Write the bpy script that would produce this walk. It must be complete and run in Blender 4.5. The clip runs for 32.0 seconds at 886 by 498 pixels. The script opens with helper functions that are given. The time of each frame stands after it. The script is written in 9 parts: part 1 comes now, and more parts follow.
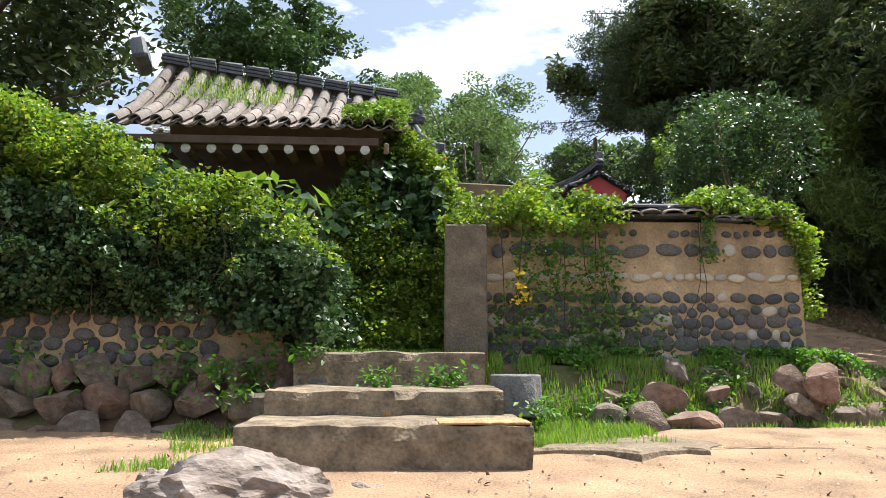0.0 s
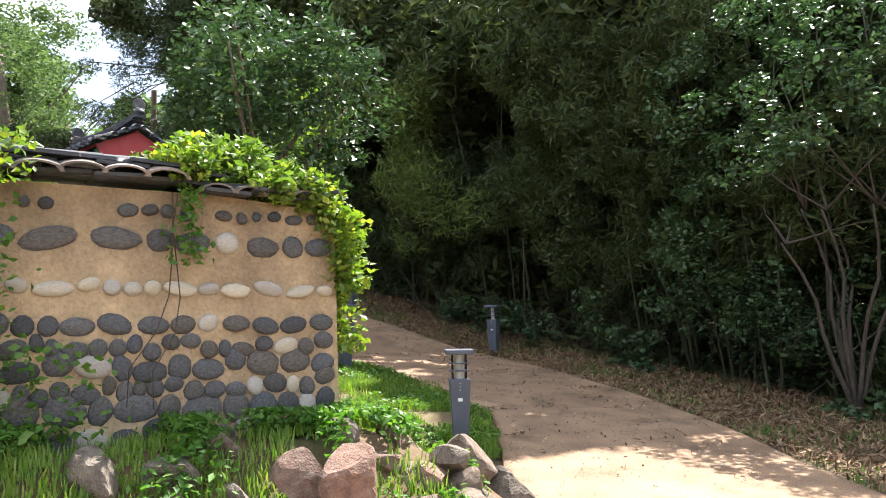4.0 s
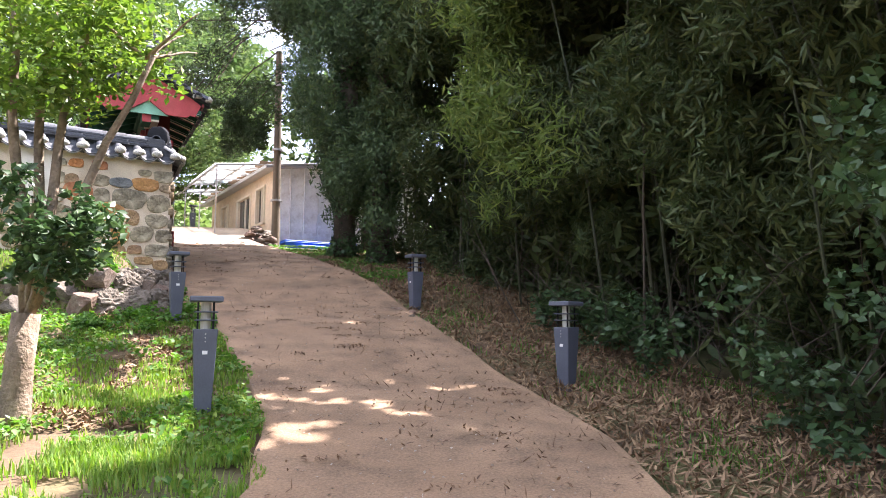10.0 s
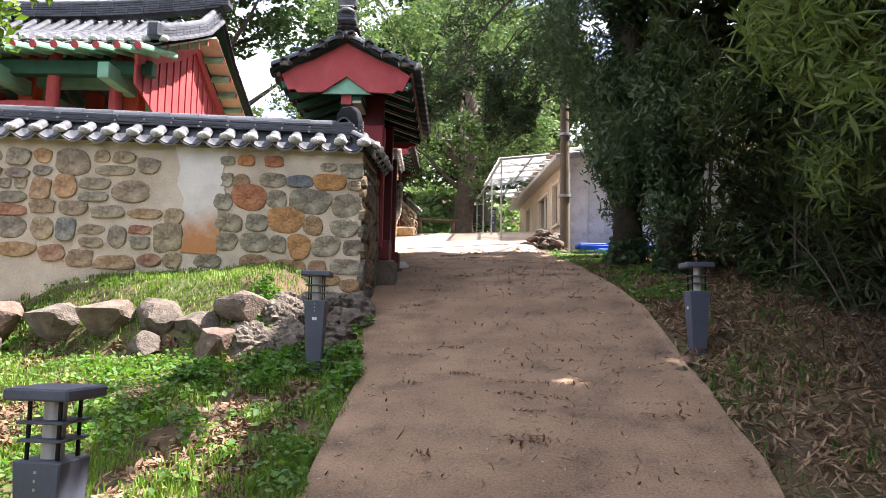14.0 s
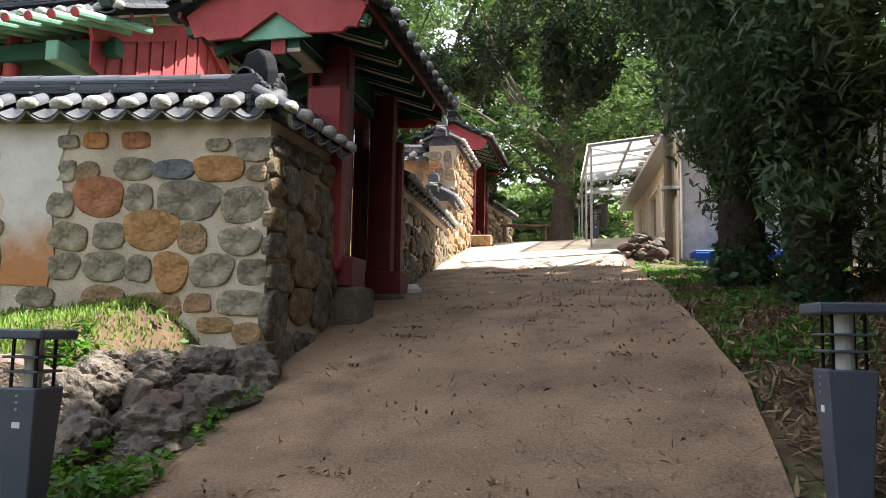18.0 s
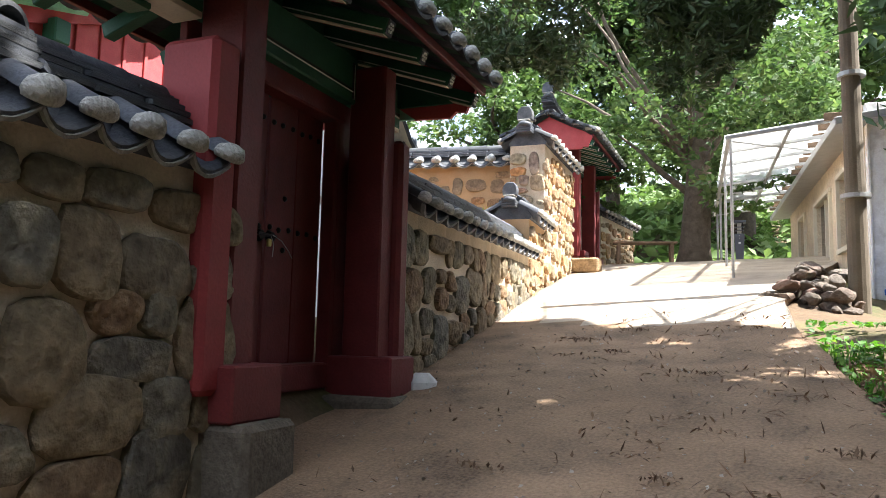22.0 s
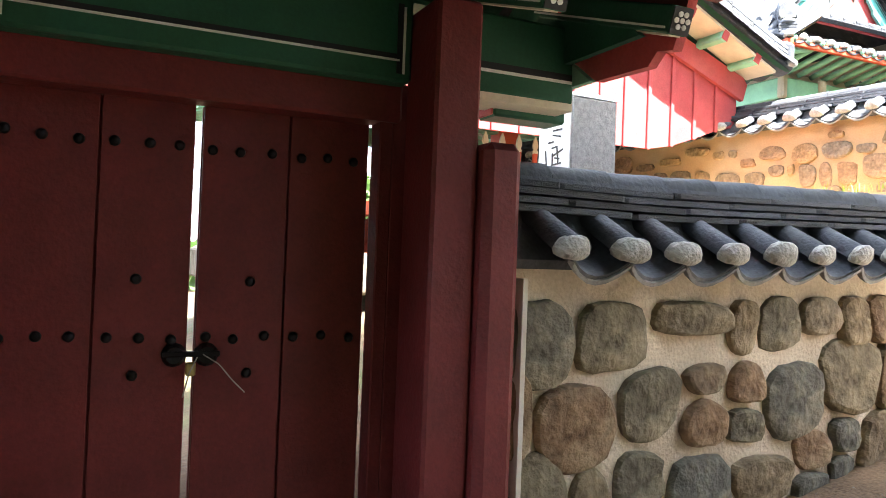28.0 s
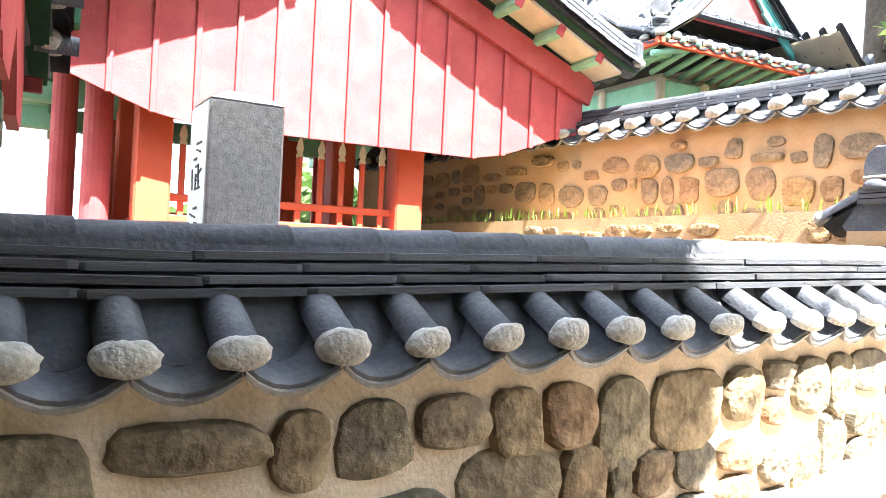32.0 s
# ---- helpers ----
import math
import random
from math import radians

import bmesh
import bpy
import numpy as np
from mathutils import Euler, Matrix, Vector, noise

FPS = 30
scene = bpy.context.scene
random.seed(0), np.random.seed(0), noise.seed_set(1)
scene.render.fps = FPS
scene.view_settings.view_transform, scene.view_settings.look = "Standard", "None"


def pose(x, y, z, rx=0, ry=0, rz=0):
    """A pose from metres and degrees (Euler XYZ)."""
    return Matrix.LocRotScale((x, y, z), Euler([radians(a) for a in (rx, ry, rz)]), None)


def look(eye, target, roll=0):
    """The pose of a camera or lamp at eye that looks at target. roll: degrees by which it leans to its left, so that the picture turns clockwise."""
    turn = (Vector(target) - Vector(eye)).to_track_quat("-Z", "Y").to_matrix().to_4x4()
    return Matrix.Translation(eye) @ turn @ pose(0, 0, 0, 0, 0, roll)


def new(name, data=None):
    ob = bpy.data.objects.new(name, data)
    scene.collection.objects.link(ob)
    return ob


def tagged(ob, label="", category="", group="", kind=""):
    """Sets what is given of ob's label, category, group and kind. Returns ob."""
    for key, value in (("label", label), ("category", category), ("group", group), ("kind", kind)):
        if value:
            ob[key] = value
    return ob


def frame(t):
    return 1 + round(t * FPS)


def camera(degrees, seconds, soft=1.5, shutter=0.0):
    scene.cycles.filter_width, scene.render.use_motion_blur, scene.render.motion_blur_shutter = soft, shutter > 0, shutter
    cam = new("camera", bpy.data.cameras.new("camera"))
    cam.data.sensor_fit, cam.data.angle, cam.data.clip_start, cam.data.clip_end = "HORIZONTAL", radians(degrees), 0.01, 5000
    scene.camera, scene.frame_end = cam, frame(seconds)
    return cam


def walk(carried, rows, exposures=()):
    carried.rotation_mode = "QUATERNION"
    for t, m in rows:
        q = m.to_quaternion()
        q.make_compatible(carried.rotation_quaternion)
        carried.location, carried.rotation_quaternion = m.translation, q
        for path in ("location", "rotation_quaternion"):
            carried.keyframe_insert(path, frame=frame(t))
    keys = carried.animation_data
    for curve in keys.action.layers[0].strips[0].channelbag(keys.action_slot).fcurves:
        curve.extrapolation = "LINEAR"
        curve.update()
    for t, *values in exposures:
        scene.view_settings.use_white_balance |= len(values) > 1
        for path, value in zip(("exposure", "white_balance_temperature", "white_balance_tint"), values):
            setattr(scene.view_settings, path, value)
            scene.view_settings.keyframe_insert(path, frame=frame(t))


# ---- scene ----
cam = camera(60.9, 32.0, 0.9)
PATH = [
    (0, (-0.293, 0.265, 1.046), (-0.209, 2.242, 1.338), 0.1),
    (0.5, (-0.193, 0.6, 1.153), (-0.108, 2.579, 1.431), 0.0),
    (1, (0.059, 0.95, 1.201), (0.164, 2.929, 1.47), -0.1),
    (1.5, (0.247, 1.292, 1.281), (0.383, 3.269, 1.548), -0.2),
    (2, (0.377, 1.748, 1.383), (0.553, 3.724, 1.641), -0.2),
    (2.5, (0.752, 2.157, 1.399), (1.063, 4.116, 1.655), -0.5),
    (3, (0.982, 2.556, 1.461), (1.555, 4.457, 1.707), -0.7),
    (3.5, (1.279, 2.991, 1.552), (2.14, 4.78, 1.794), -0.8),
    (4, (1.68, 3.375, 1.629), (2.76, 5.044, 1.847), -1.1),
    (4.5, (2.03, 3.739, 1.687), (3.219, 5.336, 1.872), -0.6),
    (6.5, (3.80, 4.86, 1.755), (4.97, 6.47, 1.945), -0.2),
    (7, (4.255, 5.114, 1.767), (5.376, 6.757, 1.976), 0.4),
    (8, (5.362, 5.575, 1.797), (6.317, 7.32, 2.005), 0.7),
    (8.5, (5.853, 5.803, 1.827), (6.694, 7.606, 2.032), 0.4),
    (9, (6.337, 6.319, 1.774), (7.048, 8.176, 1.992), 0.5),
    (9.5, (6.732, 6.56, 1.812), (7.271, 8.474, 2.021), 0.7),
    (10, (7.056, 7.074, 1.808), (7.459, 9.022, 2.018), 0.4),
    (10.5, (7.313, 7.537, 1.874), (7.615, 9.503, 2.087), 0.7),
    (11, (7.499, 8.089, 1.947), (7.701, 10.067, 2.157), 0.8),
    (11.5, (7.765, 8.547, 1.978), (7.862, 10.534, 2.187), 0.9),
    (12, (7.977, 8.962, 2.03), (7.95, 10.951, 2.239), 1.1),
    (12.5, (8.161, 9.452, 2.096), (8.032, 11.437, 2.306), 1.1),
    (13, (8.293, 9.961, 2.189), (8.057, 11.936, 2.398), 1.1),
    (13.5, (8.414, 10.462, 2.238), (8.014, 12.411, 2.443), 1.1),
    (15.5, (8.989, 12.584, 2.491), (8.278, 14.442, 2.7), 1.1),
    (16, (9.041, 12.989, 2.512), (8.302, 14.835, 2.729), 1.1),
    (16.5, (9.019, 13.472, 2.622), (8.248, 15.305, 2.835), 1.1),
    (17, (9.043, 13.997, 2.685), (8.24, 15.817, 2.9), 0.9),
    (17.5, (8.94, 14.455, 2.7), (8.098, 16.257, 2.915), 0.9),
    (18, (8.879, 14.922, 2.782), (7.99, 16.7, 2.999), 1.0),
    (18.5, (8.811, 15.405, 2.93), (7.87, 17.156, 3.149), 1.2),
    (19, (8.692, 15.833, 3.028), (7.679, 17.544, 3.246), 1.5),
    (19.5, (8.573, 16.329, 3.104), (7.516, 18.013, 3.318), 1.5),
    (20, (8.508, 16.737, 3.213), (7.426, 18.405, 3.428), 1.2),
    (20.5, (8.363, 17.198, 3.355), (7.268, 18.858, 3.566), 1.5),
    (21, (8.285, 17.574, 3.373), (7.172, 19.222, 3.59), 1.3),
    (21.5, (8.168, 17.951, 3.532), (7.022, 19.575, 3.747), 1.4),
    (22, (8.0, 18.343, 3.621), (6.809, 19.935, 3.838), 1.3),
    (22.5, (7.945, 18.709, 3.719), (6.716, 20.273, 3.928), 1.9),
    (23, (7.93, 19.058, 3.875), (6.663, 20.59, 4.086), 1.8),
    (23.5, (7.841, 19.47, 3.99), (6.526, 20.963, 4.196), 1.9),
    (24, (7.861, 19.85, 4.067), (6.482, 21.283, 4.272), 2.0),
    (24.5, (7.746, 20.237, 4.248), (6.254, 21.554, 4.446), 2.0),
    (25, (7.537, 20.552, 4.291), (5.885, 21.662, 4.488), 1.9),
    (25.5, (7.449, 20.879, 4.333), (5.658, 21.748, 4.52), 1.9),
    (27.5, (7.159, 21.787, 4.552), (5.208, 22.224, 4.595), 2.0),
    (28, (7.136, 21.785, 4.554), (5.168, 22.142, 4.585), 2.2),
    (28.5, (7.072, 21.767, 4.557), (5.087, 22.013, 4.587), 2.5),
    (29, (7.106, 21.807, 4.555), (5.109, 21.911, 4.586), 2.3),
    (29.5, (7.118, 21.972, 4.57), (5.118, 22.002, 4.602), 2.0),
    (30, (7.014, 22.257, 4.587), (5.016, 22.339, 4.619), 2.1),
    (30.5, (6.848, 22.577, 4.703), (4.86, 22.799, 4.734), 2.4),
    (31, (6.721, 22.935, 4.767), (4.748, 23.261, 4.792), 2.7),
    (31.5, (6.561, 23.251, 4.819), (4.598, 23.635, 4.844), 2.6),
    (32, (6.346, 23.584, 4.905), (4.401, 24.048, 4.93), 2.7),
]
STOPS = [(0, 1.22), (1, 1.2), (2, 1.15), (3, 1.2), (4, 1.9), (7, 2.95), (9, 2.6), (11, 2.45), (13, 2.15), (16, 1.85), (18, 1.75), (20, 1.9), (21.5, 2.15), (23, 2.45), (25, 2.5), (27.5, 3.5), (28.5, 3.9), (30, 4.45), (31, 4.25), (32, 3.4)]
walk(cam, [(t, look(eye, target, roll)) for t, eye, target, roll in PATH], [(t, stops, float(np.interp(t, (4, 7, 13, 16, 20, 22, 25, 27.5), (6450, 6350, 6350, 6450, 6420, 6150, 6080, 6230))), float(np.interp(t, (3, 7, 13, 16, 20, 25), (10, 22, 22, 14, 11, 11)))) for t, stops in STOPS])

# ---- world, sun and exposure ----
SUN_AZ, SUN_EL = 66.0, 58.0     # compass-like angle from +y towards +x, and elevation
world = bpy.data.worlds.new("sky")
scene.world = world
world.use_nodes = True
wn = world.node_tree.nodes
sky = wn.new("ShaderNodeTexSky")
sky.sky_type = "NISHITA"
sky.sun_disc = False
sky.sun_elevation = radians(SUN_EL)
sky.sun_rotation = radians(SUN_AZ)
sky.air_density, sky.dust_density, sky.ozone_density = 1.0, 1.6, 1.0
cl_co = wn.new("ShaderNodeTexCoord")
cl_map = wn.new("ShaderNodeMapping")
cl_map.inputs["Scale"].default_value = (2.2, 2.2, 6.0)
cl_no = wn.new("ShaderNodeTexNoise")
cl_no.inputs["Scale"].default_value = 1.7
cl_no.inputs["Detail"].default_value = 9.0
cl_no.inputs["Roughness"].default_value = 0.6
cl_ra = wn.new("ShaderNodeValToRGB")
cl_ra.color_ramp.elements[0].position = 0.46
cl_ra.color_ramp.elements[1].position = 0.64
cl_mx = wn.new("ShaderNodeMixRGB")
cl_mx.inputs[2].default_value = (15.0, 16.0, 17.4, 1)
cl_ra.color_ramp.elements[0].color = (0.14, 0.14, 0.14, 1)
wl = world.node_tree.links
wl.new(cl_co.outputs["Generated"], cl_map.inputs[0])
wl.new(cl_map.outputs[0], cl_no.inputs["Vector"])
wl.new(cl_no.outputs[0], cl_ra.inputs[0])
wl.new(cl_ra.outputs[0], cl_mx.inputs[0])
wl.new(sky.outputs[0], cl_mx.inputs[1])
wl.new(cl_mx.outputs[0], wn["Background"].inputs[0])
wn["Background"].inputs[1].default_value = 0.066
sun = new("sun", bpy.data.lights.new("sun", "SUN"))
sun.data.energy, sun.data.angle, sun.data.color = 5.0, radians(0.53), (1.0, 0.965, 0.90)
az, el = radians(SUN_AZ), radians(SUN_EL)
sun_dir = Vector((math.sin(az) * math.cos(el), math.cos(az) * math.cos(el), math.sin(el)))
sun.matrix_world = look(sun_dir * 60, (0, 0, 0))


# ---- materials ----
def mat(name, base, rough=0.7, metal=0.0, var=0.25, scale=6.0, bump=0.3, fine=60.0, rand=0.0, island=0.0, tint=None,
        trans=0.0, spec=0.4, stain=None, stain_scale=1.4, stain_amt=0.5, relief=0.02):
    """A surface with two scales of colour variation, fine relief, and variation from piece to piece."""
    m = bpy.data.materials.new(name)
    m.use_nodes = True
    n, l = m.node_tree.nodes, m.node_tree.links
    b = n["Principled BSDF"]
    b.inputs["Roughness"].default_value = rough
    b.inputs["Metallic"].default_value = metal
    b.inputs["Specular IOR Level"].default_value = spec
    co = n.new("ShaderNodeTexCoord")
    big, small = n.new("ShaderNodeTexNoise"), n.new("ShaderNodeTexNoise")
    for t, s in ((big, scale), (small, fine)):
        t.inputs["Scale"].default_value = s
        t.inputs["Detail"].default_value = 5.0
        l.new(co.outputs["Object"], t.inputs["Vector"])
    add = n.new("ShaderNodeMath")
    add.operation = "ADD"
    half = n.new("ShaderNodeMath")
    half.operation = "MULTIPLY"
    half.inputs[1].default_value = 0.6
    l.new(small.outputs[0], half.inputs[0])
    l.new(big.outputs[0], add.inputs[0])
    l.new(half.outputs[0], add.inputs[1])
    rng = n.new("ShaderNodeMapRange")
    rng.inputs["From Min"].default_value, rng.inputs["From Max"].default_value = 0.5, 1.1
    rng.inputs["To Min"].default_value, rng.inputs["To Max"].default_value = 1 - var, 1 + var
    l.new(add.outputs[0], rng.inputs["Value"])
    hue = n.new("ShaderNodeHueSaturation")
    l.new(rng.outputs[0], hue.inputs["Value"])
    if tint:
        ramp = n.new("ShaderNodeValToRGB")
        els = ramp.color_ramp.elements
        cols = [base, *tint]
        while len(els) < len(cols):
            els.new(0.5)
        for i, c in enumerate(cols):
            els[i].position = i / (len(cols) - 1)
            els[i].color = (*c, 1)
        src = n.new("ShaderNodeNewGeometry").outputs["Random Per Island"] if island else n.new("ShaderNodeObjectInfo").outputs["Random"]
        l.new(src, ramp.inputs[0])
        col = ramp.outputs[0]
    else:
        rgb = n.new("ShaderNodeRGB")
        rgb.outputs[0].default_value = (*base, 1)
        col = rgb.outputs[0]
    if stain:
        st = n.new("ShaderNodeTexNoise")
        st.inputs["Scale"].default_value = stain_scale
        st.inputs["Detail"].default_value = 7.0
        st.inputs["Roughness"].default_value = 0.65
        l.new(co.outputs["Object"], st.inputs["Vector"])
        sr = n.new("ShaderNodeMapRange")
        sr.inputs["From Min"].default_value, sr.inputs["From Max"].default_value = 0.45, 0.68
        sr.inputs["To Max"].default_value = stain_amt
        l.new(st.outputs[0], sr.inputs["Value"])
        mx = n.new("ShaderNodeMixRGB")
        mx.inputs[2].default_value = (*stain, 1)
        l.new(sr.outputs[0], mx.inputs[0])
        l.new(col, mx.inputs[1])
        col = mx.outputs[0]
    l.new(col, hue.inputs["Color"])
    l.new(hue.outputs[0], b.inputs["Base Color"])
    if bump:
        bp = n.new("ShaderNodeBump")
        bp.inputs["Strength"].default_value = bump
        bp.inputs["Distance"].default_value = relief
        l.new(add.outputs[0], bp.inputs["Height"])
        l.new(bp.outputs[0], b.inputs["Normal"])
    if trans:
        tr = n.new("ShaderNodeBsdfTranslucent")
        sh = n.new("ShaderNodeHueSaturation")
        sh.inputs["Value"].default_value, sh.inputs["Saturation"].default_value = 1.6, 1.15
        l.new(hue.outputs[0], sh.inputs["Color"])
        l.new(sh.outputs[0], tr.inputs["Color"])
        mix = n.new("ShaderNodeMixShader")
        mix.inputs[0].default_value = trans
        l.new(b.outputs[0], mix.inputs[1])
        l.new(tr.outputs[0], mix.inputs[2])
        l.new(mix.outputs[0], n["Material Output"].inputs[0])
    return m


M_SOIL = mat("soil_and_litter", (0.115, 0.075, 0.042), 0.95, var=0.45, scale=1.6, fine=26, bump=0.7, stain=(0.07, 0.10, 0.025), stain_scale=0.7, stain_amt=0.8)
M_PATH = mat("weathered_paving", (0.285, 0.185, 0.112), 0.92, var=0.62, scale=2.6, fine=58, bump=1.0, stain=(0.182, 0.114, 0.066), stain_scale=1.3, stain_amt=0.8)
M_GRASS = mat("grass", (0.10, 0.19, 0.03), 0.6, var=0.3, scale=3, bump=0, tint=[(0.17, 0.27, 0.045), (0.12, 0.23, 0.04), (0.27, 0.30, 0.08)], island=1, trans=0.35)
M_WEED = mat("weed_leaves", (0.05, 0.13, 0.022), 0.55, var=0.3, bump=0, tint=[(0.10, 0.21, 0.035), (0.06, 0.15, 0.028), (0.15, 0.25, 0.05)], island=1, trans=0.38)
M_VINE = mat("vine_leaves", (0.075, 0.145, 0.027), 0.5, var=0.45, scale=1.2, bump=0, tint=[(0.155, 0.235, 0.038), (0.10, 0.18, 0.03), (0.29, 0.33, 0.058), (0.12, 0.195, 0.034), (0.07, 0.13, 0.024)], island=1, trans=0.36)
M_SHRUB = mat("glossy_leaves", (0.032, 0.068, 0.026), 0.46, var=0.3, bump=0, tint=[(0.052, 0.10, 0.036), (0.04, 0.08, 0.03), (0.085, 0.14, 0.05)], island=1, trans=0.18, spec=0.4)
M_SUNLEAF = mat("light_green_leaves", (0.085, 0.155, 0.032), 0.45, var=0.35, bump=0, tint=[(0.14, 0.225, 0.042), (0.105, 0.18, 0.036), (0.21, 0.275, 0.06)], island=1, trans=0.32)
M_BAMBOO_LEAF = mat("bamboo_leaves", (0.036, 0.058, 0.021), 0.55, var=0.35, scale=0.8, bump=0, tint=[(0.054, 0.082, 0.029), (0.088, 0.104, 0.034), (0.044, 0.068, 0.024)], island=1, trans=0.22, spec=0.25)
M_CONIFER = mat("conifer_needles", (0.032, 0.055, 0.02), 0.6, var=0.35, scale=0.5, bump=0, tint=[(0.052, 0.082, 0.026), (0.04, 0.063, 0.022)], island=1, trans=0.12)
M_PINE = mat("pine_needles", (0.04, 0.08, 0.025), 0.6, var=0.35, scale=0.5, bump=0, tint=[(0.06, 0.11, 0.03), (0.05, 0.09, 0.03)], island=1, trans=0.15)
M_SLOPE = mat("slope_scrub", (0.10, 0.16, 0.05), 0.7, var=0.4, scale=0.5, bump=0, tint=[(0.15, 0.22, 0.07), (0.12, 0.19, 0.06), (0.19, 0.25, 0.09)], island=1, trans=0.25)
M_FAR = mat("distant_foliage", (0.055, 0.10, 0.036), 0.7, var=0.45, scale=0.4, bump=0, tint=[(0.10, 0.155, 0.05), (0.075, 0.125, 0.042), (0.15, 0.205, 0.07)], island=1, trans=0.28)
M_LITTER = mat("dry_bamboo_litter", (0.21, 0.135, 0.075), 0.85, var=0.3, bump=0, tint=[(0.13, 0.075, 0.04), (0.32, 0.22, 0.125), (0.16, 0.09, 0.05)], island=1)
M_DEADLEAF = mat("brown_fallen_leaves", (0.14, 0.078, 0.042), 0.9, var=0.3, bump=0, tint=[(0.20, 0.12, 0.065), (0.09, 0.05, 0.03), (0.26, 0.17, 0.10)], island=1)
M_BARK = mat("grey_bark", (0.13, 0.10, 0.075), 0.9, var=0.4, scale=9, fine=40, bump=0.9)
M_PALEBARK = mat("pale_brown_bark", (0.22, 0.165, 0.115), 0.9, var=0.4, scale=10, fine=40, bump=0.9)
M_DARKBARK = mat("dark_bark", (0.07, 0.055, 0.042), 0.9, var=0.4, scale=9, fine=40, bump=0.9)
M_CULM = mat("bamboo_culm", (0.036, 0.042, 0.020), 0.5, var=0.35, scale=4, bump=0.1, tint=[(0.055, 0.05, 0.027), (0.03, 0.037, 0.017)])
M_TWIG = mat("bare_twigs", (0.060, 0.046, 0.033), 0.9, var=0.3, bump=0.2)
M_STONE = mat("wall_stone", (0.288, 0.228, 0.144), 0.85, var=0.55, scale=9, fine=30, bump=1.0, spec=0.3, relief=0.032,
              tint=[(0.36, 0.27, 0.156), (0.24, 0.21, 0.15), (0.48, 0.228, 0.084), (0.3, 0.246, 0.156), (0.372, 0.162, 0.09), (0.204, 0.204, 0.174), (0.432, 0.24, 0.102), (0.264, 0.24, 0.174), (0.336, 0.264, 0.162)], stain=(0.384, 0.324, 0.216), stain_scale=7, stain_amt=0.35)
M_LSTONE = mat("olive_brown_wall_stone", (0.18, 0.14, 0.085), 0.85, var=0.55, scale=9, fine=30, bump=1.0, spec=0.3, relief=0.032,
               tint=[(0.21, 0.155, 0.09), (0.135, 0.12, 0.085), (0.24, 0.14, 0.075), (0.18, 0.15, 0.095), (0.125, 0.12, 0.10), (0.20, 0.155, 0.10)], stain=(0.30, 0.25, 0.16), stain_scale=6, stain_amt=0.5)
M_OSTONE = mat("warm_wall_stone", (0.30, 0.20, 0.11), 0.85, var=0.45, scale=9, fine=36, bump=1.0, spec=0.3, relief=0.03,
              tint=[(0.36, 0.23, 0.11), (0.22, 0.175, 0.12), (0.32, 0.19, 0.10), (0.25, 0.20, 0.13)])
M_GREYSTONE = mat("grey_olive_wall_stone", (0.26, 0.215, 0.14), 0.85, var=0.6, scale=11, fine=34, bump=1.0, spec=0.3, relief=0.03,
                  tint=[(0.20, 0.18, 0.13), (0.31, 0.265, 0.175), (0.23, 0.205, 0.15), (0.28, 0.23, 0.145)], stain=(0.38, 0.34, 0.25), stain_scale=7, stain_amt=0.45)
M_RUSTSTONE = mat("rust_orange_wall_stone", (0.46, 0.215, 0.07), 0.85, var=0.5, scale=10, fine=34, bump=1.0, spec=0.3, relief=0.03,
                  tint=[(0.42, 0.24, 0.095), (0.48, 0.20, 0.07), (0.38, 0.155, 0.075)], stain=(0.26, 0.16, 0.09), stain_scale=6, stain_amt=0.5)
M_BLUESTONE = mat("blue_grey_wall_stone", (0.15, 0.16, 0.16), 0.85, var=0.5, scale=10, fine=36, bump=0.9, spec=0.3, relief=0.03)
M_FIN = mat("near_black_ridge_tile", (0.022, 0.023, 0.026), 0.9, var=0.3, scale=8, fine=50, bump=0.4, spec=0.12)
M_LIP = mat("pale_worn_tile_lip", (0.27, 0.265, 0.25), 0.85, var=0.4, scale=12, fine=60, bump=0.5, tint=[(0.16, 0.16, 0.16), (0.34, 0.33, 0.30)])
# Darker leaf copy: the shade under the trees is put into its colour.
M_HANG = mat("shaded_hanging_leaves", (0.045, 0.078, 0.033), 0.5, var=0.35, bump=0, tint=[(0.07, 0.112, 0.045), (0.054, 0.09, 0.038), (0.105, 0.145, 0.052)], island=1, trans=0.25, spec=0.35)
M_PEBBLE = mat("dark_river_stone", (0.115, 0.117, 0.122), 0.85, var=0.45, scale=9, fine=45, bump=0.8, spec=0.25, tint=[(0.17, 0.165, 0.16), (0.085, 0.087, 0.093), (0.145, 0.13, 0.115), (0.12, 0.125, 0.138)])
M_WHITEPEB = mat("pale_river_stone", (0.46, 0.42, 0.36), 0.7, var=0.2, scale=9, fine=70, bump=0.3, tint=[(0.36, 0.33, 0.29), (0.50, 0.44, 0.33)])
M_GRIT = mat("loose_grit", (0.26, 0.20, 0.15), 0.9, var=0.3, bump=0, tint=[(0.40, 0.34, 0.28), (0.16, 0.12, 0.09), (0.50, 0.45, 0.38)], island=1)
M_ROCK = mat("lichened_rock", (0.14, 0.105, 0.075), 0.9, var=0.45, scale=5, fine=30, bump=1.0, tint=[(0.105, 0.085, 0.065), (0.20, 0.115, 0.082), (0.13, 0.112, 0.09), (0.17, 0.115, 0.08)], stain=(0.28, 0.25, 0.21), stain_scale=7, stain_amt=0.35)
M_BOULDER = mat("pinkish_grey_bedrock", (0.17, 0.135, 0.115), 0.9, var=0.5, scale=6, fine=28, bump=1.0, stain=(0.33, 0.29, 0.26), stain_scale=5, stain_amt=0.6)
